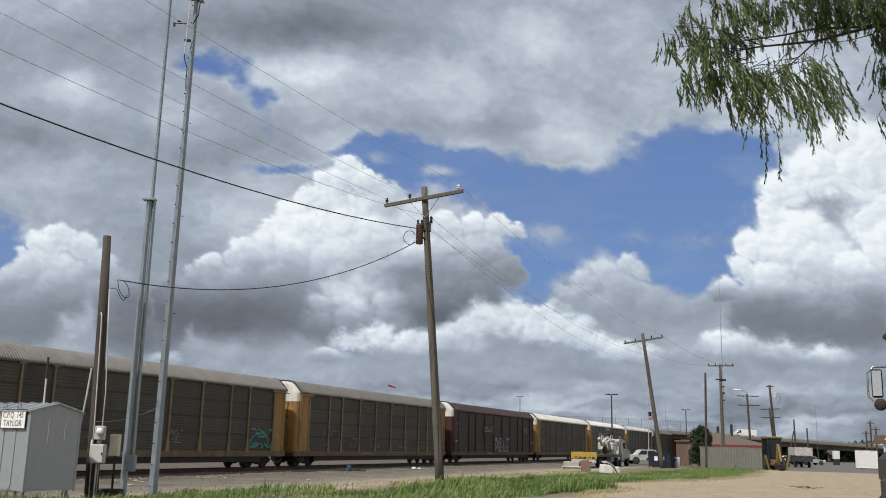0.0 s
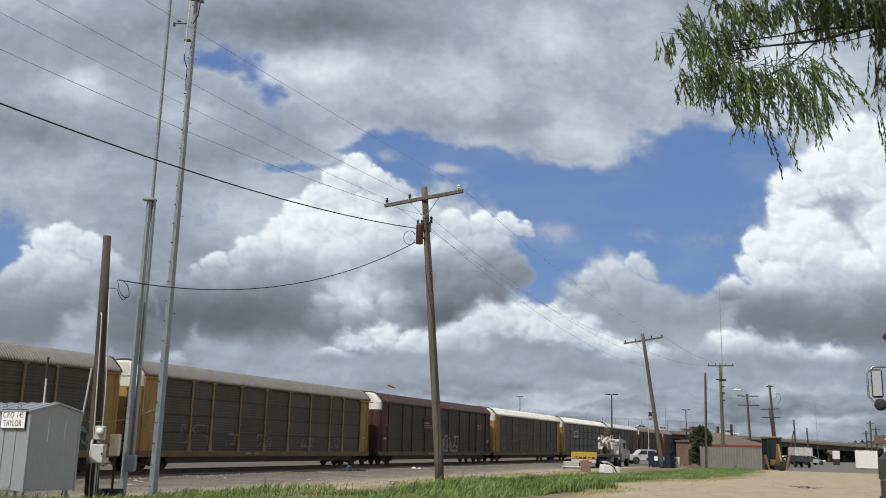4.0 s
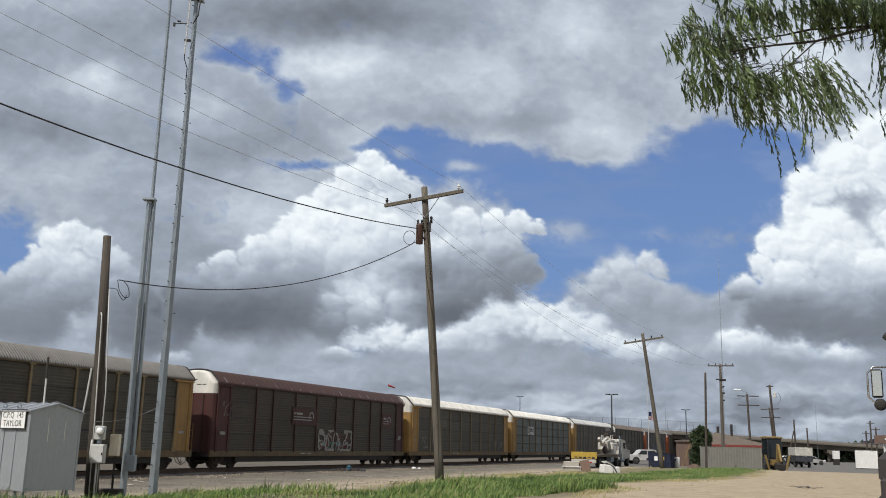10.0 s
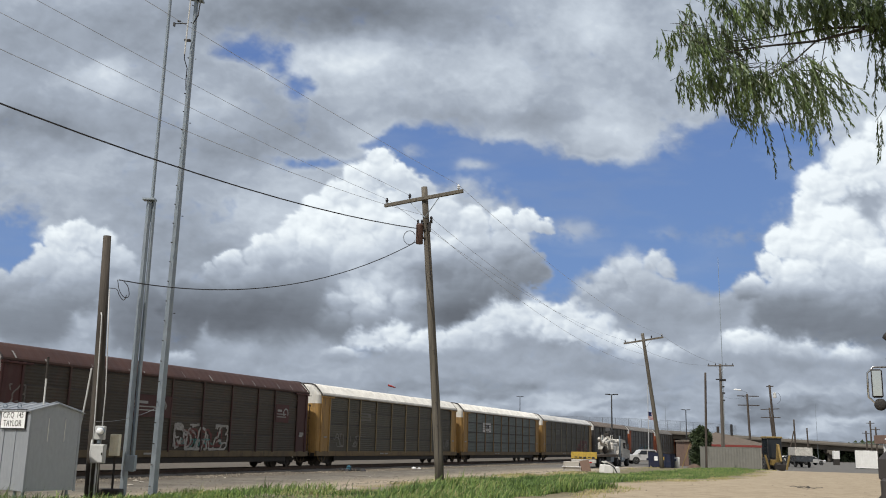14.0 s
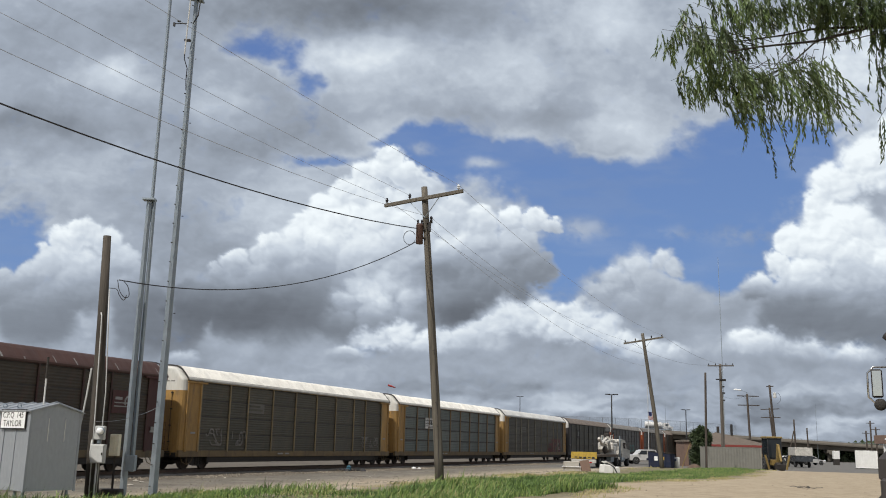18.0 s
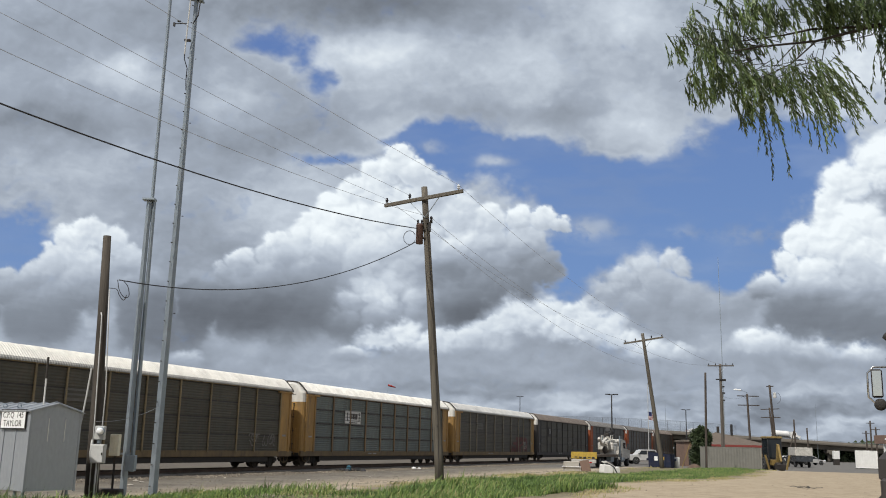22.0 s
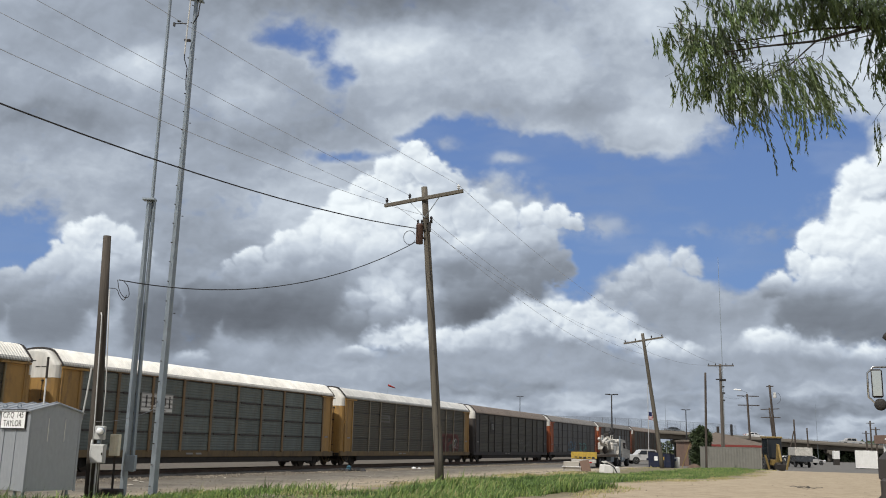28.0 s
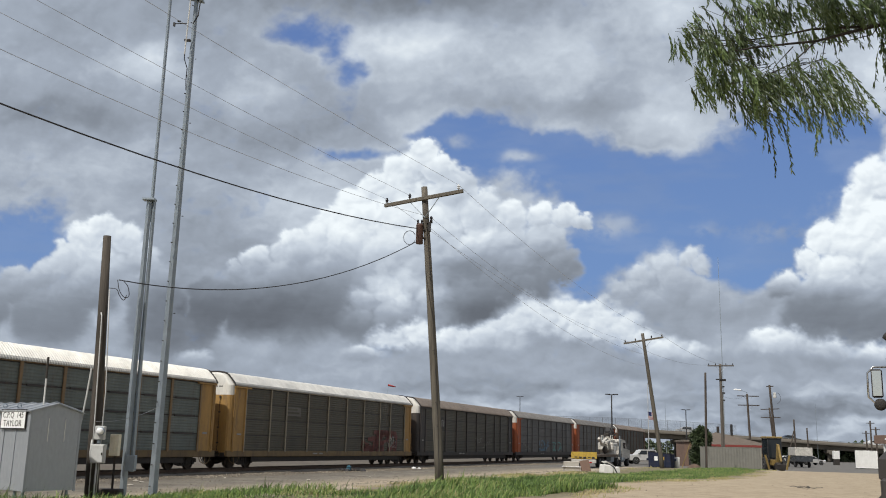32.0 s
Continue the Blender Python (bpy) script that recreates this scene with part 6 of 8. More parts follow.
def overpass():
    root = thing("overpass", "long concrete road overpass sloping down beyond the yard", "bridge", pose(0, BRIDGE_Y, 0), kind="structure")
    xs = [float(v) for v in np.arange(-420, 181, 6)]
    part("deck", strip(-5.5, 5.5, -0.3, 0.0, xs), BRIDGE_CONC, root)
    for y in (-3.9, -2.0, 0, 2.0, 3.9):
        part("girder", strip(y - 0.25, y + 0.25, -1.35, -0.3, [x for x in xs if x < 128]), BRIDGE_CONC, root, "concrete girder")
    for y0, y1 in ((-5.5, -5.2), (5.2, 5.5)):
        part("parapet", strip(y0, y1, 0.0, 0.50, xs), RAIL_PALE, root, "pale concrete parapet")
        part("guard_rail", strip(y0 + 0.08, y1 - 0.08, 0.64, 0.72, xs), GALV, root)
    for x in np.arange(-60, 178, 3.0):
        z = deck_z(x)
        part("rail_post", box(x - 0.07, x + 0.07, -5.42, -5.28, z + 0.48, z + 0.68), GALV, root)
    # fence over the tracks
    fence = bmesh.new()
    for z in (0.85, 2.75):
        fence = join(fence, strip(-5.4, -5.36, z, z + 0.04, [float(v) for v in np.arange(20, 69, 3)]))
    part("fence_rail", fence, MESH_GREY, root)
    for x in np.arange(20, 69.1, 3.0):
        z = deck_z(x)
        part("fence_post", tube([(x, -5.38, z + 0.48), (x, -5.38, z + 2.8)], 0.05, 6), MESH_GREY, root)
    wires_ = bmesh.new()
    for x in np.arange(20, 69, 0.16):
        z = deck_z(x)
        wires_ = tube([(x, -5.38, z + 0.55), (x, -5.38, z + 2.75)], 0.02, 3, wires_, False)
    tagged(part("fence_mesh", wires_, MESH_GREY, root), kind="stuff")
    part("fence_end_post", box(67.6, 68.1, -5.5, -5.2, 5.1, 8.0, 0.02), BLACK_METAL, root)
    for x in (-60, -25, 13, 57.2, 91, 122):
        z = deck_z(x)
        pier = part("pier_cap", prism([(-1.0, z - 1.35), (1.0, z - 1.35), (1.0, z - 2.0), (0.7, z - 2.4), (-0.7, z - 2.4), (-1.0, z - 2.0)], -5.6, 5.6), BRIDGE_CONC, root)
        pier.matrix_basis = pose(x, 0, 0)
        for y in (-3.6, 3.6):
            part("column", tube([(0, y, -0.4), (0, y, z - 2.35)], 0.55, 14), BRIDGE_CONC, pier, smooth_shade=True)
    part("abutment", prism([(126, -0.3), (182, -0.3), (182, 0.3), (160, 0.6), (130, 1.6), (126, 1.9)], -5.4, 5.4), CONCRETE, root)
    road = solo("road", box(-420, 700, -5.2, 5.2, 0.0, 0.02), ASPHALT, "asphalt road surface of the overpass approach", "road", pose(0, BRIDGE_Y, 0.08), kind="structure")
    return root


overpass()

# ---- traffic and parked vehicles ----
CAR_WHITE = surface("white_car_paint", (0.78, 0.78, 0.77), (0.72, 0.72, 0.71), 2, 0.25, 0, spread=0.03)
CAR_DARK = surface("dark_car_paint", (0.04, 0.045, 0.055), (0.03, 0.035, 0.04), 2, 0.25, 0)
CAR_SILVER = surface("silver_car_paint", (0.56, 0.555, 0.545), (0.50, 0.495, 0.485), 2, 0.3, 0, 0.2)
CAR_RED = surface("red_car_paint", (0.28, 0.04, 0.035), (0.22, 0.03, 0.03), 2, 0.3, 0)
RIM = surface("alloy_rim", (0.45, 0.45, 0.46), (0.35, 0.35, 0.36), 4, 0.35, 0, 0.8)
SAFETY_YELLOW = surface("safety_yellow_paint", (0.58, 0.40, 0.06), (0.42, 0.28, 0.045), 4, 0.5, 0.05, dirt=(0.10, 0.08, 0.05), dirt_amount=0.7)
MACHINE_YELLOW = surface("machine_yellow_paint", (0.29, 0.20, 0.065), (0.20, 0.14, 0.045), 2, 0.5, 0.05, dirt=(0.12, 0.09, 0.06), dirt_amount=0.6)
BIN_BLUE = surface("dumpster_blue_paint", (0.007, 0.014, 0.045), (0.005, 0.01, 0.032), 2, 0.5, 0.1, dirt=(0.08, 0.06, 0.05), dirt_amount=0.4)
DECK_WOOD = surface("truck_deck_wood", (0.17, 0.13, 0.095), (0.11, 0.085, 0.065), 2, 0.85, 0.3)

TYRE = lathe([(0.20, -0.11), (0.30, -0.13), (0.35, -0.10), (0.36, 0.0), (0.35, 0.10), (0.30, 0.13), (0.20, 0.11)], 20, "y")
TYRE_ME = mesh_of(TYRE, RUBBER, True)
RIM_ME = mesh_of(lathe([(0.03, -0.08), (0.05, -0.11), (0.17, -0.09), (0.21, -0.12), (0.21, 0.12), (0.17, 0.09), (0.05, 0.11)], 16, "y"), RIM, True)


def wheel(parent, x, y, r, k=1.0):
    w = link("wheel", TYRE_ME, parent)
    w.matrix_basis = pose(x, y, r) @ Matrix.Diagonal((r / 0.36, k, r / 0.36, 1))
    link("rim", RIM_ME, w)
    return w


def profile_body(outline, w, material, parent, name, inset=0.0, z_in=1.0):
    """Side outline (x, z) swept across the width, narrowed above z_in."""
    b = bmesh.new()
    sides = []
    for y in (-1, 1):
        sides.append([b.verts.new((x, y * (w / 2 - (inset * max(0, z - z_in))), z)) for x, z in outline])
    n_ = len(outline)
    b.faces.new(sides[0])
    b.faces.new(sides[1][::-1])
    for i in range(n_):
        b.faces.new((sides[0][i], sides[1][i], sides[1][(i + 1) % n_], sides[0][(i + 1) % n_]))
    bmesh.ops.recalc_face_normals(b, faces=b.faces[:])
    bmesh.ops.bevel(b, geom=b.edges[:], offset=0.035, segments=2, affect="EDGES")
    return part(name, b, material, parent)


def car(label, paint_, kind_="sedan", m=None):
    root = thing("pickup_truck" if kind_ == "pickup" else ("van" if kind_ == "van" else "car"), label, "van" if kind_ == "van" else ("pickup truck" if kind_ == "pickup" else "car"), m)
    if kind_ == "van":
        L, w, r = 5.6, 1.95, 0.36
        body = [(-2.7, 0.4), (2.6, 0.4), (2.75, 0.9), (2.2, 1.15), (1.5, 2.0), (1.2, 2.15), (-2.6, 2.2), (-2.75, 2.0)]
        glass_ = [(1.0, 1.25), (2.0, 1.25), (1.5, 1.9), (1.0, 1.95)]
        axle = (-1.75, 1.75)
    elif kind_ == "pickup":
        L, w, r = 5.6, 1.95, 0.40
        body = [(-2.75, 0.45), (2.7, 0.45), (2.78, 0.95), (2.6, 1.12), (1.7, 1.2), (1.2, 1.74), (0.95, 1.82), (-0.6, 1.84), (-0.9, 1.72), (-1.02, 1.2), (-2.75, 1.2)]
        glass_ = [(-0.82, 1.2), (1.5, 1.2), (1.12, 1.7), (-0.7, 1.74)]
        axle = (-1.75, 1.85)
    else:
        L, w, r = 4.6, 1.8, 0.32
        body = [(-2.25, 0.35), (2.2, 0.35), (2.28, 0.68), (1.1, 0.92), (0.35, 1.38), (-0.9, 1.42), (-1.6, 1.0), (-2.25, 0.95)]
        glass_ = [(-1.35, 0.98), (0.85, 0.98), (0.25, 1.32), (-0.8, 1.35)]
        axle = (-1.4, 1.4)
    b = profile_body(body, w, paint_, root, "body", 0.12, 0.95)
    for s_ in (-1, 1):
        xs = [p[0] for p in glass_]
        mid = (min(xs) + max(xs)) / 2
        g = bmesh.new()
        vs = [g.verts.new((x, s_ * (w / 2 + 0.004 - 0.12 * max(0, z - 0.95)), z)) for x, z in glass_]
        g.faces.new(vs)
        bmesh.ops.recalc_face_normals(g, faces=g.faces[:])
        bmesh.ops.solidify(g, geom=g.faces[:], thickness=0.01)
        part("side_window", g, DARK_GLASS, root)
        part("pillar", box(mid - 0.04, mid + 0.04, *sorted((s_ * (w / 2 - 0.06), s_ * (w / 2 + 0.012))), glass_[0][1], glass_[2][1] + 0.02), paint_, root)
        part("door_handle", box(mid - 0.3, mid - 0.15, *sorted((s_ * (w / 2), s_ * (w / 2 + 0.03))), glass_[0][1] - 0.14, glass_[0][1] - 0.1), paint_, root)
        part("mirror", box(glass_[1][0] - 0.1, glass_[1][0] + 0.05, *sorted((s_ * (w / 2), s_ * (w / 2 + 0.18))), glass_[0][1] + 0.02, glass_[0][1] + 0.16, 0.03), BLACK_METAL, root)
        part("headlight", box(L / 2 - 0.22, L / 2 - 0.0, *sorted((s_ * (w / 2 - 0.5), s_ * (w / 2 - 0.04))), 0.7, 0.85, 0.03), GLASS_INS, root)
        part("tail_light", box(-L / 2 - 0.0, -L / 2 + 0.12, *sorted((s_ * (w / 2 - 0.22), s_ * (w / 2 - 0.03))), 0.75, 0.95, 0.02), LAMP_RED, root)
        for x in axle:
            wheel(root, x, s_ * (w / 2 - 0.07), r)
            part("wheel_arch", moved(lathe([(0.02, -0.008), (r + 0.07, -0.006), (r + 0.08, 0.006), (0.02, 0.008)], 18, "y"), pose(x, s_ * (w / 2 + 0.004), r + 0.04)), BLACK_METAL, root)
    part("front_bumper", box(L / 2 - 0.16, L / 2 + 0.05, -w / 2 + 0.05, w / 2 - 0.05, 0.4, 0.58, 0.04), BLACK_METAL, root)
    part("rear_bumper", box(-L / 2 - 0.05, -L / 2 + 0.16, -w / 2 + 0.05, w / 2 - 0.05, 0.4, 0.58, 0.04), BLACK_METAL, root)
    return root


def tanker():
    root = thing("tank_truck", "white tank truck driving over the overpass", "truck")
    part("tank", moved(lathe([(0.3, -2.4), (0.68, -2.3), (0.72, -2.1), (0.72, 1.3), (0.68, 1.5), (0.3, 1.6)], 20, "x"), pose(-0.6, 0, 1.6)), CAR_WHITE, root, smooth_shade=True)
    part("chassis", box(-3.0, 3.0, -0.5, 0.5, 0.6, 0.9, 0.02), DARK_STEEL, root)
    cab = profile_body([(1.3, 0.6), (3.3, 0.6), (3.4, 1.3), (2.7, 1.4), (2.4, 2.1), (1.3, 2.15)], 2.1, CAR_WHITE, root, "cab", 0.08, 1.5)
    for s_ in (-1, 1):
        part("side_window", box(1.6, 2.3, *sorted((s_ * 0.98, s_ * 1.04)), 1.4, 1.9, 0.01), DARK_GLASS, cab)
        for x in (-2.4, -1.3, 2.5):
            wheel(root, x, s_ * 0.95, 0.5)
    return root


def road_pose(x, lane, flip):
    ahead = (deck_z(x + 1.5) - deck_z(x - 1.5)) / 3.0
    return pose(x, BRIDGE_Y + lane, deck_z(x) + 0.03, 0, math.degrees(math.atan(ahead)) * (1 if flip else -1), 180 if flip else 0)


# thing, time at which it passes x = 80 m, speed, lane
traffic = [
    (car("white panel van driving on the overpass", CAR_WHITE, "van"), -0.57, -12.0, 2.2),
    (car("white sedan driving on the overpass", CAR_WHITE), 2.0, -13.4, 2.2),
    (car("white pickup truck driving on the overpass", CAR_WHITE, "pickup"), 3.16, -13.2, 2.2),
    (car("red pickup truck driving on the overpass", CAR_RED, "pickup"), 5.7, 12.0, -3.4),
    (car("dark pickup truck driving on the overpass", CAR_DARK, "pickup"), 7.98, 10.8, -3.4),
    (car("white sedan driving on the overpass", CAR_WHITE), 7.25, 10.0, -3.4),
    (tanker(), 21.9, 7.4, -3.4),
    (car("white sedan driving on the overpass", CAR_WHITE), 23.8, 10.8, -1.6),
    (car("grey pickup truck driving on the overpass", CAR_SILVER, "pickup"), 29.9, -9.8, 1.8),
    (car("white sedan driving on the overpass", CAR_WHITE), 28.9, 7.0, -3.4),
    (car("dark sedan driving on the overpass", CAR_DARK), 31.6, 6.8, -1.6),
]

suv = car("silver pickup truck parked by the flatbed", CAR_SILVER, "pickup", pose(27.25, 124, 0.06, 0, 0, 186))
part("tonneau_cover", box(-2.7, -1.5, -0.85, 0.85, 1.2, 1.34, 0.05), CAR_WHITE, suv, "white bed cover")


DIM_DIRTY_WHITE = surface("dim_dirty_white_paint", (0.64, 0.62, 0.57), (0.40, 0.385, 0.35), 2.6, 0.55, 0.05, dirt=(0.08, 0.07, 0.06), dirt_amount=0.8)


def flatbed():
    m = Matrix.Translation((14.55, 95.0, 0.02)) @ pose(0, 0, 0, 0, 0, TRACK_TURN - 1)
    root = thing("boom_truck", "white flatbed truck with knuckle boom crane and yellow tail", "truck", m)
    part("chassis", box(0.3, 14.6, -0.45, 0.45, 0.75, 1.05, 0.02), DARK_STEEL, root)
    for k in range(12):
        part("plank", box(0.1 + k * 0.78, 0.1 + k * 0.78 + 0.76, -1.22, 1.22, 1.2, 1.27, 0.008), DECK_WOOD, root)
    for s_ in (-1, 1):
        part("side_rail", box(0.0, 9.6, *sorted((s_ * 1.22, s_ * 1.28)), 1.06, 1.3, 0.01), DECK_WOOD, root)
    part("tail_frame", box(-0.12, 0.02, -1.3, 1.3, 0.86, 1.52, 0.02), SAFETY_YELLOW, root, "yellow tail board")
    part("rear_bumper", box(-0.2, -0.05, -1.25, 1.25, 0.46, 0.80, 0.02), DIM_DIRTY_WHITE, root, "white bumper bar")
    for y in (-0.95, -0.55, -0.1, 0.35, 0.8):
        part("bumper_bar", box(-0.15, -0.11, y - 0.15, y + 0.15, 0.92 + 0.06 * math.sin(y * 9), 1.06, 0.01), BLACK_METAL, root)
    for y in (-0.7, 0.7):
        part("tail_light", box(-0.23, -0.2, y - 0.12, y + 0.12, 0.47, 0.58), LAMP_RED, root)
    for s_ in (-1, 1):
        for x in (1.8, 3.1, 9.8, 11.1, 15.2):
            wheel(root, x, s_ * 0.98, 0.5, 1.7)
        part("mudguard", box(1.0, 3.9, *sorted((s_ * 0.8, s_ * 1.2)), 1.05, 1.1), BLACK_METAL, root)
    # crane
    crane = part("crane_base", box(9.7, 11.0, -0.75, 0.75, 1.05, 1.75, 0.05), DIM_DIRTY_WHITE, root, "white crane pedestal")
    part("crane_column", lathe([(0.42, 1.7), (0.36, 2.0), (0.30, 3.0), (0.34, 3.1)], 14), DIM_DIRTY_WHITE, crane).matrix_basis = pose(10.35, 0, 0)
    part("boom", moved(box(-2.6, 0.25, -0.17, 0.17, -0.2, 0.2, 0.03), pose(10.4, 0.1, 2.95, 0, -14, 0)), DIM_DIRTY_WHITE, crane)
    part("boom_tip", moved(box(-1.5, 0.1, -0.12, 0.12, -0.13, 0.13, 0.02), pose(8.0, 0.1, 2.35, 0, 24, 0)), DIM_DIRTY_WHITE, crane)
    part("ram", tube([(10.2, 0.1, 2.0), (9.0, 0.1, 2.45)], 0.07, 8), GALV, crane)
    part("operator_seat", moved(box(-0.28, 0.28, -0.26, 0.26, 0, 0.4, 0.08), pose(10.8, 0.2, 3.2)), DARK_STEEL, crane)
    part("crane_housing", box(9.1, 11.4, -0.85, 0.85, 1.7, 2.55, 0.12), DIM_DIRTY_WHITE, crane)
    for y in (-0.5, 0.5):
        part("rail_guard", tube([(9.4, y, 2.5), (9.4, y, 3.3), (10.4, y, 3.3), (10.4, y, 2.5)], 0.05, 6), DIM_DIRTY_WHITE, crane)
    for x, z in ((10.9, 3.5), (11.5, 3.3), (10.5, 3.7)):
        part("work_light", moved(box(-0.13, 0.13, -0.1, 0.1, 0, 0.2, 0.03), pose(x, -0.5, z)), BLACK_METAL, crane)
    part("hose_bundle", tube([(10.8, -0.4, 3.2), (11.0, -0.5, 3.9), (10.6, -0.4, 4.1), (10.2, -0.3, 3.5), (10.3, -0.3, 2.8)], 0.03, 6), BLACK_METAL, crane)
    part("seat_back", moved(box(-0.07, 0.07, -0.28, 0.28, 0, 0.5, 0.05), pose(11.15, 0.2, 3.7, 0, 12, 0)), BLACK_METAL, crane)
    part("inner_boom", moved(box(-2.2, 0.2, -0.14, 0.14, -0.15, 0.15, 0.03), pose(10.2, -0.35, 2.75, 0, -6, 0)), DIM_DIRTY_WHITE, crane)
    part("grapple", moved(lathe([(0.05, 0), (0.26, 0.1), (0.3, 0.5), (0.12, 0.8)], 9), pose(8.5, -0.1, 1.35)), DARK_STEEL, crane)
    part("control_panel", box(9.5, 9.8, -1.0, -0.3, 1.3, 2.2, 0.04), METER_GREY, crane)
    part("stabilizer", box(10.1, 10.5, -1.3, 1.3, 0.75, 1.0, 0.02), DIM_DIRTY_WHITE, crane)
    part("tool_box", box(6.5, 8.0, -1.2, -0.7, 0.55, 1.05, 0.02), GALV, root)
    part("fuel_tank", moved(lathe([(0.1, -0.6), (0.3, -0.55), (0.3, 0.55), (0.1, 0.6)], 14, "x"), pose(12.6, -0.95, 0.75)), GALV, root)
    cab = profile_body([(12.2, 0.9), (16.2, 0.75), (16.4, 1.75), (14.6, 1.95), (14.2, 2.85), (12.4, 2.95), (12.2, 2.8)], 2.3, DIM_DIRTY_WHITE, root, "cab", 0.05, 1.9)
    part("rear_window", box(12.16, 12.22, -0.6, 0.6, 2.05, 2.6), DARK_GLASS, cab)
    for s_ in (-1, 1):
        part("side_window", box(12.9, 14.1, *sorted((s_ * 1.08, s_ * 1.13)), 1.95, 2.6, 0.01), DARK_GLASS, cab)
        part("exhaust_stack", tube([(12.0, s_ * 0.95, 1.0), (12.0, s_ * 0.95, 3.3)], 0.08, 8), GALV, cab)
        part("mirror", box(14.1, 14.2, *sorted((s_ * 1.25, s_ * 1.5)), 1.9, 2.5, 0.02), BLACK_METAL, cab)
    return root


flatbed()


def dumpster():
    root = thing("dumpster", "dark blue steel dumpster with white stickers by the pole", "dumpster", pose(17.6, 75.2, 0.56, 0, 0, -12))
    b = bmesh.new()
    prof = [(-0.98, 0.0), (0.98, 0.0), (1.02, 1.02), (0.5, 1.22), (-1.02, 1.3)]
    part("bin_body", prism([(-0.98, 0.05), (0.98, 0.05), (1.02, 1.05), (-1.02, 1.22)], -0.65, 0.65), BIN_BLUE, root)
    for x in (-0.7, -0.25, 0.25, 0.7):
        part("rib", box(x - 0.04, x + 0.04, -0.70, -0.64, 0.05, 1.08), BIN_BLUE, root)
    for s_ in (-1, 1):
        part("lid", moved(box(s_ * 0.51 - 0.49, s_ * 0.51 + 0.49, -0.70, 0.70, 0, 0.05, 0.02), pose(0, 0, 1.15, 0, 5, 0)), BLACK_METAL, root)
        part("fork_pocket", box(*sorted((s_ * 1.0, s_ * 1.14)), -0.5, 0.5, 0.55, 0.72), BIN_BLUE, root)
    part("sticker", box(-0.55, -0.2, -0.665, -0.655, 0.55, 0.88), SIGN_WHITE, root, "white sticker")
    part("sticker", box(0.12, 0.26, -0.665, -0.655, 0.6, 0.85), SAFETY_YELLOW, root, "yellow sticker")
    for x in (-0.8, 0.8):
        for y in (-0.5, 0.5):
            part("foot", box(x - 0.1, x + 0.1, y - 0.06, y + 0.06, -0.05, 0.06), DARK_STEEL, root)


dumpster()
solo("white_barrel", lathe([(0.24, 0), (0.26, 0.05), (0.25, 0.4), (0.26, 0.8), (0.22, 0.85)], 14), WHITE_PAINT, "narrow white plastic drum beside the dumpster", "drum", pose(18.85, 75.4, 0.56), smooth_shade=True)


# ---- buildings and boxes behind the lot ----
GREY_SIDING = surface("grey_siding", (0.25, 0.245, 0.215), (0.20, 0.195, 0.17), 1, 0.7, 0.05, dirt=(0.15, 0.13, 0.11), dirt_amount=0.35)
SHINGLE = surface("brown_shingle", (0.15, 0.122, 0.10), (0.11, 0.09, 0.075), 2, 0.9, 0.4)
RED_FASCIA = surface("red_fascia_paint", (0.27, 0.05, 0.04), (0.21, 0.042, 0.035), 2, 0.6, 0)
BRICK = surface("brown_brick_wall", (0.21, 0.135, 0.10), (0.15, 0.10, 0.08), 2, 0.9, 0.3)


def freight_container(x, y, L, w, h, m_rz, material, label, z=0.0):
    root = thing("storage_container", label, "container", pose(x, y, z, 0, 0, m_rz))
    part("frame", box(0, L, 0, w, 0.08, 0.2, 0.01), material, root)
    part("roof_panel", box(0, L, 0, w, h - 0.06, h, 0.01), material, root)
    b = bmesh.new()
    n_ = int(L / 0.28)
    cols = []
    for k in range(n_ * 4 + 1):
        xx = L * k / (n_ * 4)
        yy = 0.0 if k % 4 in (0, 1) else 0.016
        cols.append((b.verts.new((xx, yy, 0.2)), b.verts.new((xx, yy, h - 0.06))))
    for a, c in zip(cols, cols[1:]):
        b.faces.new((a[0], c[0], c[1], a[1]))
    part("front_sheet", b, material, root)
    part("end_wall", box(0, 0.05, 0.02, w, 0.2, h - 0.06), material, root)
    part("end_wall", box(L - 0.05, L, 0.02, w, 0.2, h - 0.06), material, root)
    part("back_wall", box(0.05, L - 0.05, w - 0.05, w, 0.2, h - 0.06), material, root)
    for xx in (0.04, L - 0.04):
        part("corner_post", box(xx - 0.06, xx + 0.06, -0.03, 0.09, 0.08, h, 0.01), material, root)
    for xx in (0.1, L - 0.1):
        part("foot", box(xx - 0.1, xx + 0.1, 0, w, -0.1, 0.08), DARK_STEEL, root)
    return root


freight_container(26.85, 95.0, 5.45, 2.4, 2.35, 1.5, GREY_SIDING, "long grey-painted storage container in front of the red-roofed house")
freight_container(57.4, 131, 2.75, 5.5, 2.45, -23, WHITE_PAINT, "white storage box at the edge of the lot")


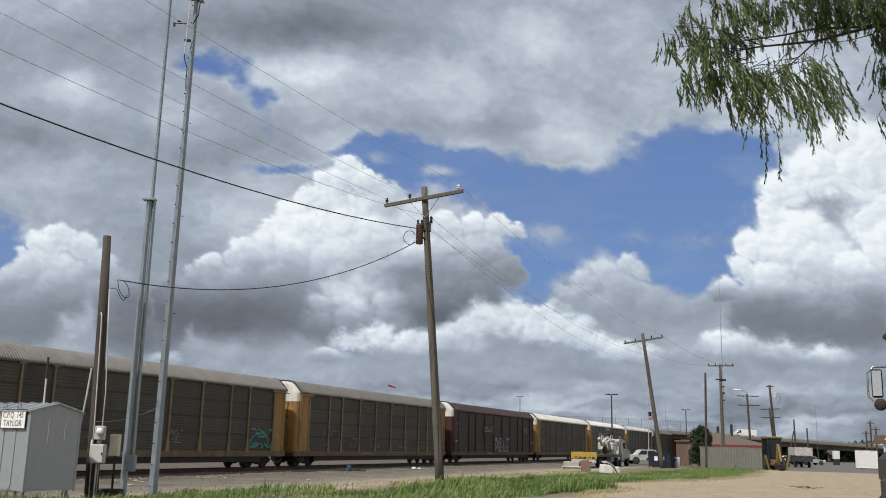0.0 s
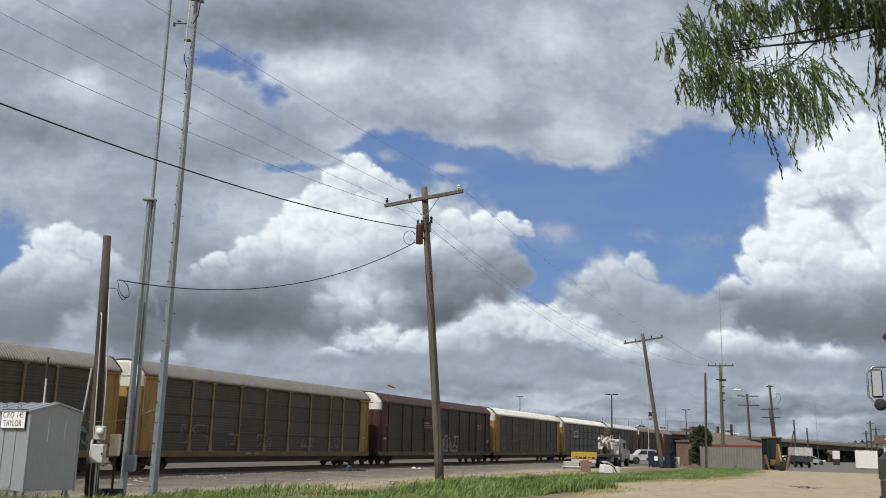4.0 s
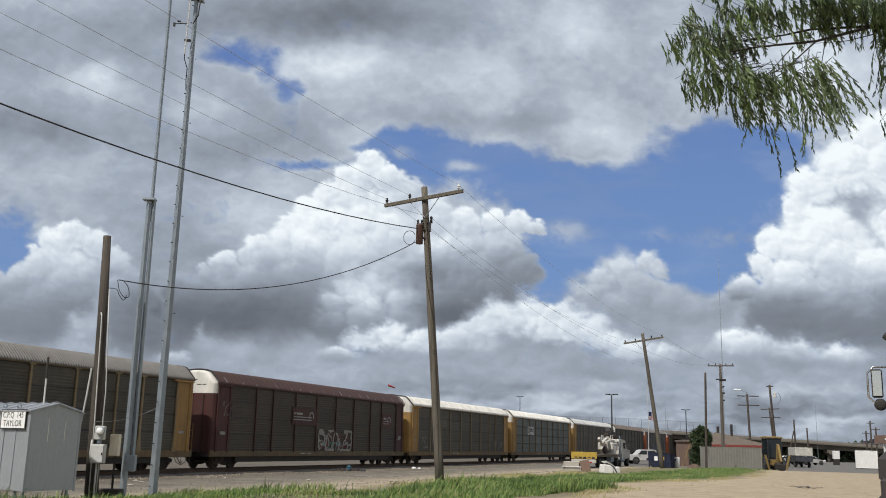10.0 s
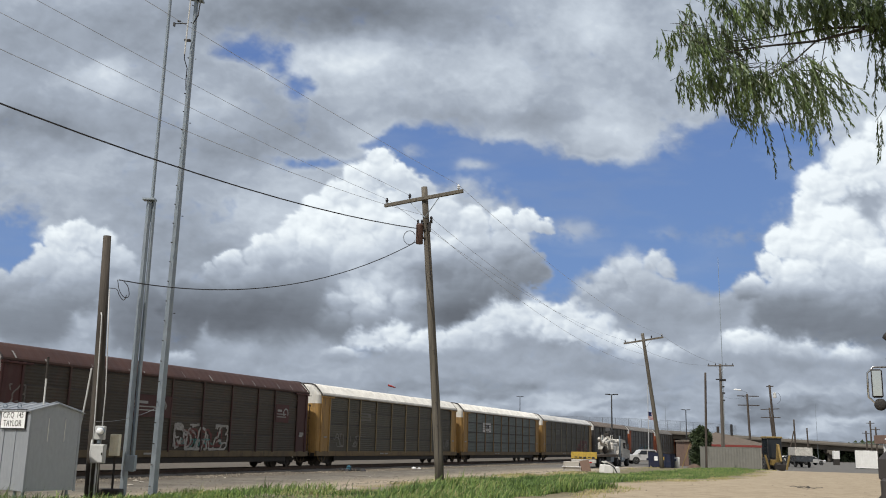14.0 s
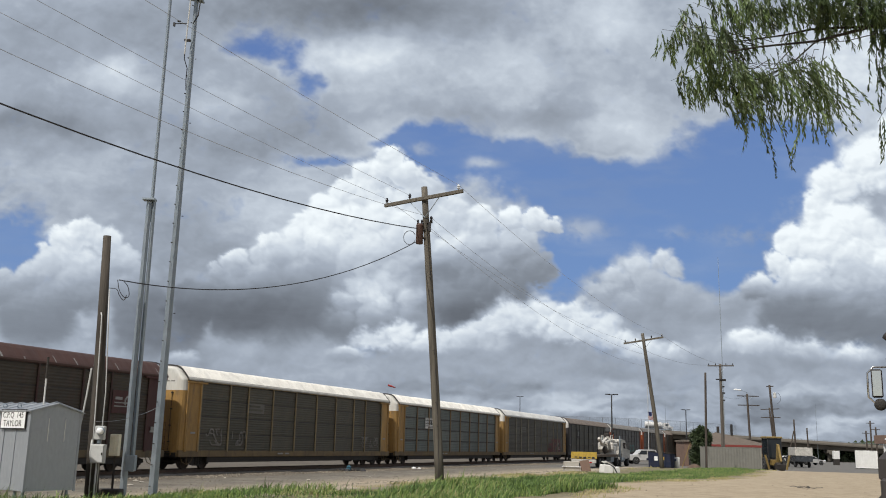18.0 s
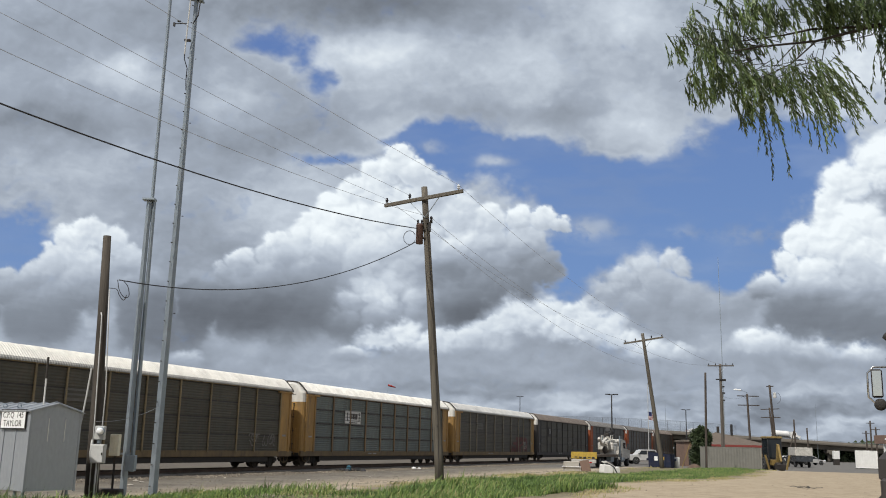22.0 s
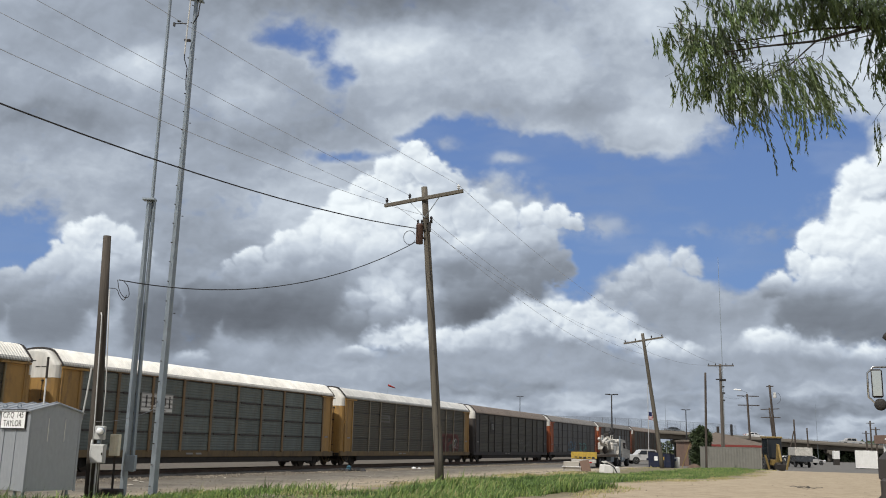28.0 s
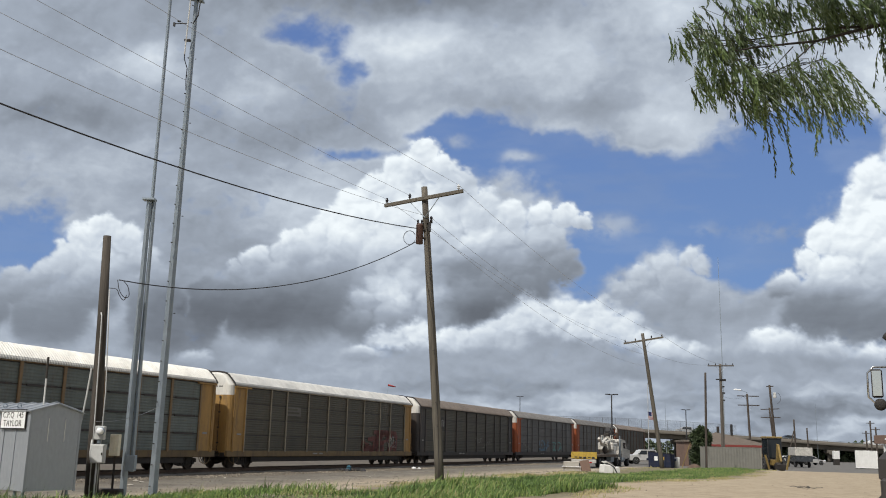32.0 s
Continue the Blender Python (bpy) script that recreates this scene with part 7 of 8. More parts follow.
def hip_house():
    root = thing("house", "low brick house with brown hip roof and red fascia", "house", pose(34.0, 121, 0, 0, 0, 3))
    W, D, H, ap = 8.6, 9.0, 2.55, 4.35
    part("wall", box(0.3, W - 0.3, 0.3, D - 0.3, -0.2, H), BRICK, root)
    b = bmesh.new()
    c = [b.verts.new(p) for p in ((-0.3, -0.3, H + 0.15), (W + 0.3, -0.3, H + 0.15), (W + 0.3, D + 0.3, H + 0.15), (-0.3, D + 0.3, H + 0.15))]
    r = [b.verts.new((2.6, D * 0.4, ap)), b.verts.new((3.4, D * 0.6, ap))]
    b.faces.new((c[0], c[1], r[1], r[0]))
    b.faces.new((c[1], c[2], r[1]))
    b.faces.new((c[2], c[3], r[0], r[1]))
    b.faces.new((c[3], c[0], r[0]))
    b.faces.new((c[3], c[2], c[1], c[0]))
    bmesh.ops.recalc_face_normals(b, faces=b.faces[:])
    part("roof", b, SHINGLE, root)
    part("fascia", box(-0.32, W + 0.32, -0.36, -0.3, H - 0.06, H + 0.2), RED_FASCIA, root, "red-painted fascia board")
    part("fascia", box(W + 0.3, W + 0.36, -0.3, D + 0.3, H - 0.06, H + 0.2), RED_FASCIA, root, "red-painted fascia board")
    for x in (1.5, 5.0):
        w_ = part("window", box(x, x + 1.1, 0.26, 0.32, 1.0, 2.0), DARK_GLASS, root)
        part("frame", box(x - 0.06, x + 1.16, 0.27, 0.31, 0.94, 2.06), WHITE_PAINT, w_)
    part("chimney", box(3.0, 3.25, 4, 4.3, 4.0, 5.1), DARK_STEEL, root)


hip_house()


def brick_annex():
    root = thing("outbuilding", "low brown brick outbuilding with flat roof behind the bush", "outbuilding", pose(30.5, 118, 0))
    part("wall", box(0, 3.3, 0, 4.0, -0.2, 2.95), BRICK, root)
    part("roof", box(-0.15, 3.45, -0.2, 4.2, 2.95, 3.15, 0.03), SHINGLE, root)
    part("door", box(0.5, 1.4, -0.05, 0.0, 0.0, 2.05, 0.01), DARK_STEEL, root, "dark steel door")
    part("window", box(2.1, 3.0, -0.04, 0.0, 1.0, 2.0, 0.01), DARK_GLASS, root)


brick_annex()
solo("yellow_guard", tube([(25.5, 100, 0.0), (26.5, 100, 2.7)], 0.05, 8), MACHINE_YELLOW, "slanting yellow pole guard beside the bush", "pole guard")
solo("scrap_pile", moved(lathe([(0.9, 0), (0.8, 0.2), (0.45, 0.45), (0.1, 0.6)], 9), pose(0, 0, 0)), RAIL_STEEL, "low pile of rusty scrap by the bush", "scrap", pose(26.6, 99, 0.0))


def backhoe():
    root = thing("backhoe_loader", "yellow backhoe loader with glass cab seen end on", "backhoe", pose(35.0, 100, 0.0, 0, 0, 90))
    part("chassis", box(-1.6, 1.9, -0.5, 0.5, 0.6, 1.2, 0.05), MACHINE_YELLOW, root)
    part("hood", box(0.7, 2.1, -0.45, 0.45, 1.1, 1.75, 0.08), MACHINE_YELLOW, root)
    cab = part("cab_floor", box(-1.0, 0.7, -0.72, 0.72, 1.1, 1.3, 0.02), BLACK_METAL, root)
    for x in (-1.0, 0.65):
        for y in (-0.7, 0.7):
            part("cab_post", box(x - 0.04, x + 0.04, y - 0.04, y + 0.04, 1.3, 3.4), BLACK_METAL, cab)
    part("cab_roof", box(-1.15, 0.85, -0.82, 0.82, 3.38, 3.56, 0.05), MACHINE_YELLOW, cab)
    part("windscreen", box(-1.02, -1.0, -0.66, 0.66, 1.4, 3.35), DARK_GLASS, cab)
    part("side_window", box(-0.95, 0.6, -0.71, -0.69, 1.4, 3.35), DARK_GLASS, cab)
    part("side_window", box(-0.95, 0.6, 0.69, 0.71, 1.4, 3.35), DARK_GLASS, cab)
    part("seat", box(-0.5, 0.0, -0.25, 0.25, 1.3, 2.1, 0.06), BLACK_METAL, cab)
    for y in (-0.85, 0.85):
        wheel(root, 0.1 - 0.6, y, 0.72, 1.8)
        wheel(root, 1.8, y, 0.45, 1.4)
        part("stabilizer_arm", moved(box(-0.09, 0.09, -0.09, 0.09, 0, 1.5, 0.02), pose(-1.7, y * 1.05, 0.2, 0, 0, 0) @ pose(0, 0, 0, -14 if y > 0 else 14, 0, 0)), MACHINE_YELLOW, root)
        part("loader_arm", box(1.0, 3.0, y * 0.75 - 0.07, y * 0.75 + 0.07, 0.9, 1.1, 0.02), MACHINE_YELLOW, root)
    part("boom", moved(box(-0.15, 0.15, -0.12, 0.12, 0, 2.0, 0.03), pose(-1.9, 0.1, 0.8, 0, -12, 0)), MACHINE_YELLOW, root)
    part("dipper", moved(box(-0.11, 0.11, -0.1, 0.1, -1.7, 0, 0.03), pose(-2.4, 0.1, 2.6, 0, 20, 0)), MACHINE_YELLOW, root)
    part("bucket", prism([(-2.9, 0.25), (-2.2, 0.2), (-2.1, 0.75), (-2.6, 0.95), (-2.95, 0.7)], -0.4, 0.5), DARK_STEEL, root)
    part("loader_bucket", prism([(2.9, 0.15), (3.6, 0.15), (3.1, 0.9), (2.9, 0.8)], -1.05, 1.05), DARK_STEEL, root)


backhoe()


def box_truck(x, y, label, body, box_mat, rz):
    root = thing("box_truck", label, "truck", pose(x, y, 0, 0, 0, rz))
    part("cargo_box", box(-2.6, 1.0, -1.15, 1.15, 1.55, 2.65, 0.03), box_mat, root)
    part("bed", box(-2.6, 1.0, -1.1, 1.1, 0.75, 1.5, 0.03), body, root)
    profile_body([(1.05, 0.5), (3.2, 0.5), (3.3, 1.2), (2.5, 1.35), (2.1, 2.05), (1.05, 2.1)], 2.0, body, root, "cab", 0.06, 1.3)
    for s_ in (-1, 1):
        for xx in (-1.5, 2.3):
            wheel(root, xx, s_ * 0.9, 0.42)
        part("side_window", box(1.3, 2.0, *sorted((s_ * 0.96, s_ * 1.0)), 1.35, 1.9, 0.01), DARK_GLASS, root)
        part("headlight", box(3.2, 3.3, *sorted((s_ * 0.55, s_ * 0.9)), 0.8, 1.0, 0.02), GLASS_INS, root)
    part("tail_gate", box(-2.66, -2.6, -1.1, 1.1, 0.8, 1.5), body, root)


# white cargo box in a dimmer white, its shade put into the colour
box_truck(49.6, 131, "dark work truck with white cargo box", CAR_DARK, DIM_DIRTY_WHITE, 84)
car("white sedan parked beyond the lot", CAR_WHITE, "sedan", pose(57.5, 158, 0, 0, 0, 170))
car("silver sedan parked beyond the lot", CAR_SILVER, "sedan", pose(62.5, 160, 0, 0, 0, 10))
solo("white_cabinet", box(-0.5, 0.5, -0.4, 0.4, 0.0, 1.4, 0.05), WHITE_PAINT, "white metal cabinet under the overpass", "cabinet", pose(68.95, 165, 1.0))
solo("cabinet_stand", box(-0.45, 0.45, -0.35, 0.35, 0.0, 1.0, 0.03), DARK_STEEL, "dark stand under a white cabinet", "stand", pose(68.95, 165, 0.0))


def price_sign():
    root = thing("canopy", "red and white roadside canopy fascia far off", "canopy", pose(86.3, 181, 0))
    part("fascia", box(-1.4, 6, -0.5, 4, 4.0, 5.6, 0.02), BRICK, root)
    part("white_band", box(-1.41, 6.02, -0.53, -0.5, 4.75, 5.0), SIGN_WHITE, root)
    for x in (-1, 4):
        part("column", box(x - 0.15, x + 0.15, 0.5, 0.8, 0, 4), WHITE_PAINT, root)


price_sign()


# ---- debris in the grass ----
def debris():
    z = 0.52
    b = thing("broken_appliance", "crumpled white metal appliance casing lying in grass", "appliance", pose(9.9, 55, z, 0, 0, 12))
    part("casing", moved(box(-0.55, 0.05, -0.35, 0.35, 0, 0.5, 0.04), pose(0, 0, 0, 0, 6, 0)), WHITE_PAINT, b)
    part("lid", moved(box(-0.5, 0.2, -0.33, 0.33, 0, 0.04, 0.01), pose(0.05, 0, 0.46, 0, 28, 6)), WHITE_PAINT, b)
    part("side_panel", moved(box(0, 0.42, -0.3, 0.3, 0, 0.35, 0.03), pose(0.1, -0.05, 0.0, 0, -14, 8)), WHITE_PAINT, b)
    part("drum", moved(lathe([(0.12, -0.2), (0.2, -0.15), (0.2, 0.15), (0.12, 0.2)], 12, "y"), pose(-0.08, -0.1, 0.52)), BLACK_METAL, b)
    part("hose", tube([(-0.1, -0.3, 0.55), (0.1, -0.38, 0.4), (0.22, -0.36, 0.2), (0.3, -0.36, 0.05)], 0.035, 6), BLACK_METAL, b)
    c = thing("wooden_steps", "grey weathered wooden step boxes lying in grass", "steps", pose(8.15, 58, z, 0, 0, 4))
    part("step_box", box(-0.5, 0.42, -0.4, 0.4, 0, 0.28, 0.02), CONCRETE, c)
    part("step_top", box(-0.55, 0.45, -0.45, 0.45, 0.28, 0.34, 0.01), WHITE_PAINT, c)
    part("step_box", box(-0.45, 0.4, -0.2, 0.4, 0.34, 0.62, 0.02), CONCRETE, c)
    solo("leaning_board", moved(box(-0.28, 0.28, -0.05, 0.05, 0, 0.75, 0.015), pose(0, 0, 0, -12, -10, 0)), BRICK, "dark brown board leaning on the step boxes", "board", pose(8.98, 57.7, z - 0.02))
    solo("scrap_timber", moved(box(-0.55, 0.55, -0.1, 0.1, 0, 0.12, 0.02), pose(0, 0, 0, 0, -3, 8)), WOOD_DARK, "short dark timber in the grass", "timber", pose(8.0, 54.5, z))
    blue = surface("blue_tarp", (0.04, 0.13, 0.18), (0.02, 0.06, 0.09), 6, 0.5, 0.1)
    p = sq(58.6, 30.6)
    t = thing("blue_tarp_bundle", "crumpled blue plastic bundle with dark rags on the gravel", "bundle", pose(p.x, p.y, 0.04))
    part("bundle", moved(lathe([(0.16, 0), (0.2, 0.1), (0.15, 0.2), (0.17, 0.3), (0.05, 0.38)], 7), pose(0, 0, 0, 6, 8, 0)), blue, t)
    for k in range(6):
        part("rag", moved(lathe([(0.12 + 0.05 * (k % 3), 0), (0.2, 0.05), (0.05, 0.14 + 0.03 * (k % 2))], 7), pose(-0.75 + k * 0.36, 0.15 * math.sin(k * 2.1), 0, 0, 0, k * 40)), BLACK_METAL if k % 3 else DARK_STEEL, t)
    p = sq(68.0, 29.8)
    w = thing("white_litter", "white crumpled plastic litter on the gravel", "litter", pose(p.x, p.y, 0.05))
    part("sheet", moved(lathe([(0.2, 0), (0.22, 0.04), (0.09, 0.15)], 6), pose(0, 0, 0, 0, 5, 20)), WHITE_PAINT, w)
    part("sheet", moved(lathe([(0.14, 0), (0.16, 0.04), (0.05, 0.12)], 6), pose(0.4, -0.1, 0)), WHITE_PAINT, w)
    rng = random.Random(8)
    for k in range(10):
        p = sq(rng.uniform(28, 62), rng.uniform(20, 30))
        solo("stone", moved(lathe([(0.07, 0), (0.10, 0.03), (0.04, 0.07)], 6), pose(0, 0, 0, 0, 0, k * 31) @ Matrix.Diagonal((1.5, 0.8, 1, 1))), CONCRETE, "small pale stone on the gravel", "stone", pose(p.x, p.y, ground_z(p.x, p.y) - 0.01), group="stones on the gravel")
    for k in range(3):
        cable("scrap_wire", bowed([(14.1 + 0.2 * k + 0.22 * math.sin(i * 1.3 + k), 36.6 + 0.3 * i, 0.63 + 0.08 * abs(math.sin(i * 1.7 + k))) for i in range(6)]), 0.010, WIRE, "bent dark scrap wire on the dirt")


debris()


# ---- lorry at the lot's edge ----
def lorry():
    LORRY = surface("dark_lorry_paint", (0.055, 0.05, 0.05), (0.04, 0.037, 0.037), 2, 0.35, 0.02)
    CHROME = surface("chrome", (0.6, 0.6, 0.6), (0.5, 0.5, 0.5), 4, 0.18, 0, 1.0)
    MIRROR = surface("mirror_glass", (0.75, 0.77, 0.78), (0.72, 0.74, 0.75), 2, 0.04, 0, 1.0, spread=0)
    root = thing("lorry", "dark semi tractor with tall chrome mirror parked on the dirt", "truck", pose(5.86, 12.6, 0.58, 0, 0, -27))
    part("cab", box(0.12, 2.5, 1.4, 3.4, 1.0, 3.1, 0.12), LORRY, root)
    part("hood", box(0.35, 2.2, -0.9, 1.45, 0.9, 1.6, 0.12), LORRY, root)
    part("fender", moved(lathe([(0.30, 0.0), (0.60, 0.02), (0.64, 0.2), (0.62, 0.42), (0.3, 0.44)], 22, "x"), pose(0.0, -0.05, 0.36)), METER_GREY, root, smooth_shade=True)
    part("side_fairing", box(-0.03, 0.4, -0.5, 1.6, 1.0, 1.48, 0.12), LORRY, root)
    part("step_panel", box(-0.01, 0.4, -0.55, 1.6, 0.42, 1.12, 0.03), LORRY, root)
    part("quarter_glass", box(0.32, 0.5, 1.38, 1.42, 1.70, 1.98, 0.01), DARK_GLASS, root)
    part("windscreen", box(0.3, 2.3, 1.36, 1.41, 2.05, 2.9, 0.01), DARK_GLASS, root)
    part("door_window", box(0.10, 0.13, 1.7, 2.6, 2.1, 2.85, 0.01), DARK_GLASS, root)
    part("bumper", box(0.05, 2.4, -1.1, -0.9, 0.35, 0.75, 0.06), CHROME, root)
    part("headlight", box(0.25, 0.6, -0.98, -0.88, 1.0, 1.25, 0.04), GLASS_INS, root)
    part("grille", box(0.85, 1.75, -0.95, -0.88, 0.95, 1.75, 0.03), CHROME, root)
    part("fuel_tank", moved(lathe([(0.1, -0.8), (0.34, -0.75), (0.34, 0.75), (0.1, 0.8)], 16, "y"), pose(0.45, 3.0, 0.75)), CHROME, root)
    for y in (-0.05, 3.9, 5.1):
        wheel(root, 0.32, y, 0.52, 1.8)
        wheel(root, 2.1, y, 0.52, 1.8)
    part("chassis", box(0.8, 1.7, -0.8, 6.0, 0.6, 0.9, 0.02), DARK_STEEL, root)
    part("mud_flap", box(0.06, 0.56, 0.66, 0.70, 0.02, 0.62, 0.01), METER_GREY, root)
    part("exhaust_stack", tube([(0.30, 0.95, 1.0), (0.30, 0.95, 2.82), (0.26, 0.93, 3.0), (0.14, 0.86, 3.1)], 0.065, 12), DARK_STEEL, root, smooth_shade=True)
    mir = part("mirror_bracket", tube([(0.22, 0.1, 2.58), (-0.02, 0.0, 2.57), (-0.10, 0.0, 2.49), (-0.10, 0.0, 2.17), (-0.02, 0.0, 2.09), (0.2, 0.1, 2.07)], 0.014, 8), CHROME, root, smooth_shade=True)
    part("mirror_head", box(-0.055, 0.085, -0.03, 0.03, 2.16, 2.54, 0.02), DARK_STEEL, mir)
    part("mirror_glass", box(-0.042, 0.072, -0.042, -0.031, 2.18, 2.52, 0.004), MIRROR, mir)
    part("spot_mirror", moved(lathe([(0.015, 0.05), (0.075, 0.025), (0.08, 0.0), (0.07, -0.02), (0.03, -0.03)], 18, "y"), pose(0.04, 0.0, 2.07)), DARK_STEEL, mir, "round convex mirror", True)


lorry()


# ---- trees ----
# near-black second tone and wide spread stand in for shade among the leaves
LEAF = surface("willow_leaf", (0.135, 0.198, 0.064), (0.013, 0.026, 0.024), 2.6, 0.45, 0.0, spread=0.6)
LEAF_BSDF = LEAF.node_tree.nodes["Principled BSDF"]
leaf_tree = LEAF.node_tree
leaf_glow = leaf_tree.nodes.new("ShaderNodeBsdfTranslucent")
leaf_glow.inputs["Color"].default_value = (0.30, 0.38, 0.10, 1)
leaf_mix = leaf_tree.nodes.new("ShaderNodeMixShader")
leaf_mix.inputs["Fac"].default_value = 0.16
leaf_tree.links.new(LEAF_BSDF.outputs["BSDF"], leaf_mix.inputs[1])
leaf_tree.links.new(leaf_glow.outputs["BSDF"], leaf_mix.inputs[2])
leaf_tree.links.new(leaf_mix.outputs["Shader"], leaf_tree.nodes["Material Output"].inputs["Surface"])
BARK = surface("willow_bark", (0.055, 0.048, 0.04), (0.032, 0.028, 0.024), 4, 0.9, 0.5, streak=(4, 4, 0.6))
BUSH_LEAF = surface("bush_leaf", (0.055, 0.078, 0.03), (0.024, 0.038, 0.017), 0.8, 0.6, 0.0, spread=0.2)


def leaf_quads(verts, faces, p, d, length, width, rng):
    """A narrow folded leaf from p along d."""
    d = d.normalized()
    side = d.cross(Vector((rng.uniform(-1, 1), rng.uniform(-1, 1), rng.uniform(-1, 1)))).normalized() * width / 2
    i = len(verts)
    a, b = p + d * length * 0.45, p + d * length
    verts += [tuple(p), tuple(a + side), tuple(b), tuple(a - side)]
    faces += [(i, i + 1, i + 2, i + 3)]


def spray_mesh(seed, strand, lean):
    """A hanging twig with its leaves; root at the origin."""
    rng = random.Random(seed)
    verts, faces = [], []
    for s_ in range(3):
        p = Vector((rng.uniform(-0.05, 0.05), rng.uniform(-0.05, 0.05), rng.uniform(-0.02, 0.04)))
        d = Vector((lean + rng.uniform(-0.22, 0.22), rng.uniform(-0.3, 0.3), -0.5))
        n_ = max(9, int(strand * 34))
        L = strand * rng.uniform(0.6, 1.1)
        for k in range(n_):
            q_ = p + d.normalized() * L / n_
            w = 0.0022
            i = len(verts)
            verts += [tuple(p + Vector((-w, 0, 0))), tuple(p + Vector((w, 0, 0))), tuple(q_ + Vector((w, 0, 0))), tuple(q_ - Vector((w, 0, 0)))]
            faces.append((i, i + 1, i + 2, i + 3))
            for _ in range(2):
                away = Vector((rng.uniform(-0.42, 0.48) + lean * 0.3, rng.uniform(-0.5, 0.5), rng.uniform(-0.6, 0.0)))
                leaf_quads(verts, faces, q_, d.normalized() * 0.85 + away, rng.uniform(0.038, 0.074), rng.uniform(0.0088, 0.0145), rng)
            p = q_
            d = d + Vector((rng.uniform(-0.07, 0.07), rng.uniform(-0.07, 0.07), -1.0 / n_))
    me = bpy.data.meshes.new("spray")
    me.from_pydata(verts, [], faces)
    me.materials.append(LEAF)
    return me


branchlets, sprays_ = [], []


def willow():
    base = Vector((6.7, 7.3, 0.55))
    root = thing("willow_tree", "willow tree with thin drooping leafy branches in the wind", "tree", Matrix.Translation(base))
    loc = lambda x, y, z: Vector((x, y, z)) - base
    part("trunk", tube([loc(6.7, 7.3, 0.3), loc(6.68, 7.3, 1.5), loc(6.6, 7.25, 2.8), loc(6.4, 7.2, 3.9)], [0.2, 0.17, 0.15, 0.13], 12), BARK, root, smooth_shade=True)
    part("limb", tube([loc(6.4, 7.2, 3.8), loc(5.6, 7.15, 4.7), loc(4.7, 7.1, 5.3), loc(3.9, 7.05, 5.48)], [0.12, 0.07, 0.04, 0.022], 10), BARK, root, smooth_shade=True)
    # limb added out of view to carry the shading boughs overhead
    part("limb", tube([loc(6.1, 6.85, 6.2), loc(5.0, 6.5, 6.75), loc(3.9, 6.25, 6.75), loc(2.6, 6.1, 6.55), loc(1.9, 6.1, 6.4)], [0.06, 0.045, 0.035, 0.02, 0.008], 8), BARK, root, smooth_shade=True)
    part("limb", tube([loc(6.45, 7.2, 3.9), loc(6.3, 7.0, 5.2), loc(6.0, 6.8, 6.4)], [0.11, 0.08, 0.05], 10), BARK, root, smooth_shade=True)
    # long thin branches out over the lot
    for pts, r0 in (([(3.9, 7.05, 5.48), (3.56, 7.03, 5.43), (3.38, 7.02, 5.38), (2.97, 7.0, 5.25), (2.51, 7.0, 5.19), (2.2, 6.98, 5.12)], 0.020),
                    ([(3.9, 7.05, 5.5), (3.38, 7.05, 5.41), (2.97, 7.08, 5.39), (2.74, 7.1, 5.34), (2.4, 7.12, 5.29), (2.0, 7.12, 5.3)], 0.014),
                    ([(2.97, 7.0, 5.25), (2.74, 6.96, 5.03), (2.46, 6.92, 4.88), (2.2, 6.9, 4.82)], 0.007),
                    ([(3.5, 7.03, 5.42), (3.42, 6.98, 5.31), (3.2, 6.96, 5.24), (2.9, 6.94, 5.2)], 0.006),
                    ([(2.8, 7.05, 5.22), (2.62, 7.0, 5.02), (2.56, 6.98, 4.8)], 0.005), ([(3.05, 7.0, 5.28), (3.0, 7.0, 5.05), (2.92, 7.0, 4.85)], 0.005)):
        n_ = len(pts)
        part("branch", tube([loc(*p) for p in pts], [r0 * (1 - 0.75 * k / (n_ - 1)) for k in range(n_)], 8), BARK, root, smooth_shade=True)
    rng = random.Random(21)
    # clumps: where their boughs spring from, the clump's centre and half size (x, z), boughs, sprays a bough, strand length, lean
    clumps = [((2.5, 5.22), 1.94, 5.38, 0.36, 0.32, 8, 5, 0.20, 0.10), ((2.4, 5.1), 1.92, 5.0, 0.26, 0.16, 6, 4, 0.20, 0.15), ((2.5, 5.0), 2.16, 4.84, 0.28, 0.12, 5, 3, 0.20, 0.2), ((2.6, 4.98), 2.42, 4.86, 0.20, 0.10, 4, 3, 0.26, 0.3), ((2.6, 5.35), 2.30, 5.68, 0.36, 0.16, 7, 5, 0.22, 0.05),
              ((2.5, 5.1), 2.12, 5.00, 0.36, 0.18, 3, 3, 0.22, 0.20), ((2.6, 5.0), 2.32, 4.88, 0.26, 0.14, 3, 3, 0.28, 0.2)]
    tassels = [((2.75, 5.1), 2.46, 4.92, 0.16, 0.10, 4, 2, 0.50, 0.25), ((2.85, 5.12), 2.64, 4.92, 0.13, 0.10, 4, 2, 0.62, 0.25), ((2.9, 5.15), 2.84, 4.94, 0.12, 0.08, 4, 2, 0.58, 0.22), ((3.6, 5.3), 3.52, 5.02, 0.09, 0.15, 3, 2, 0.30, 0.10)]
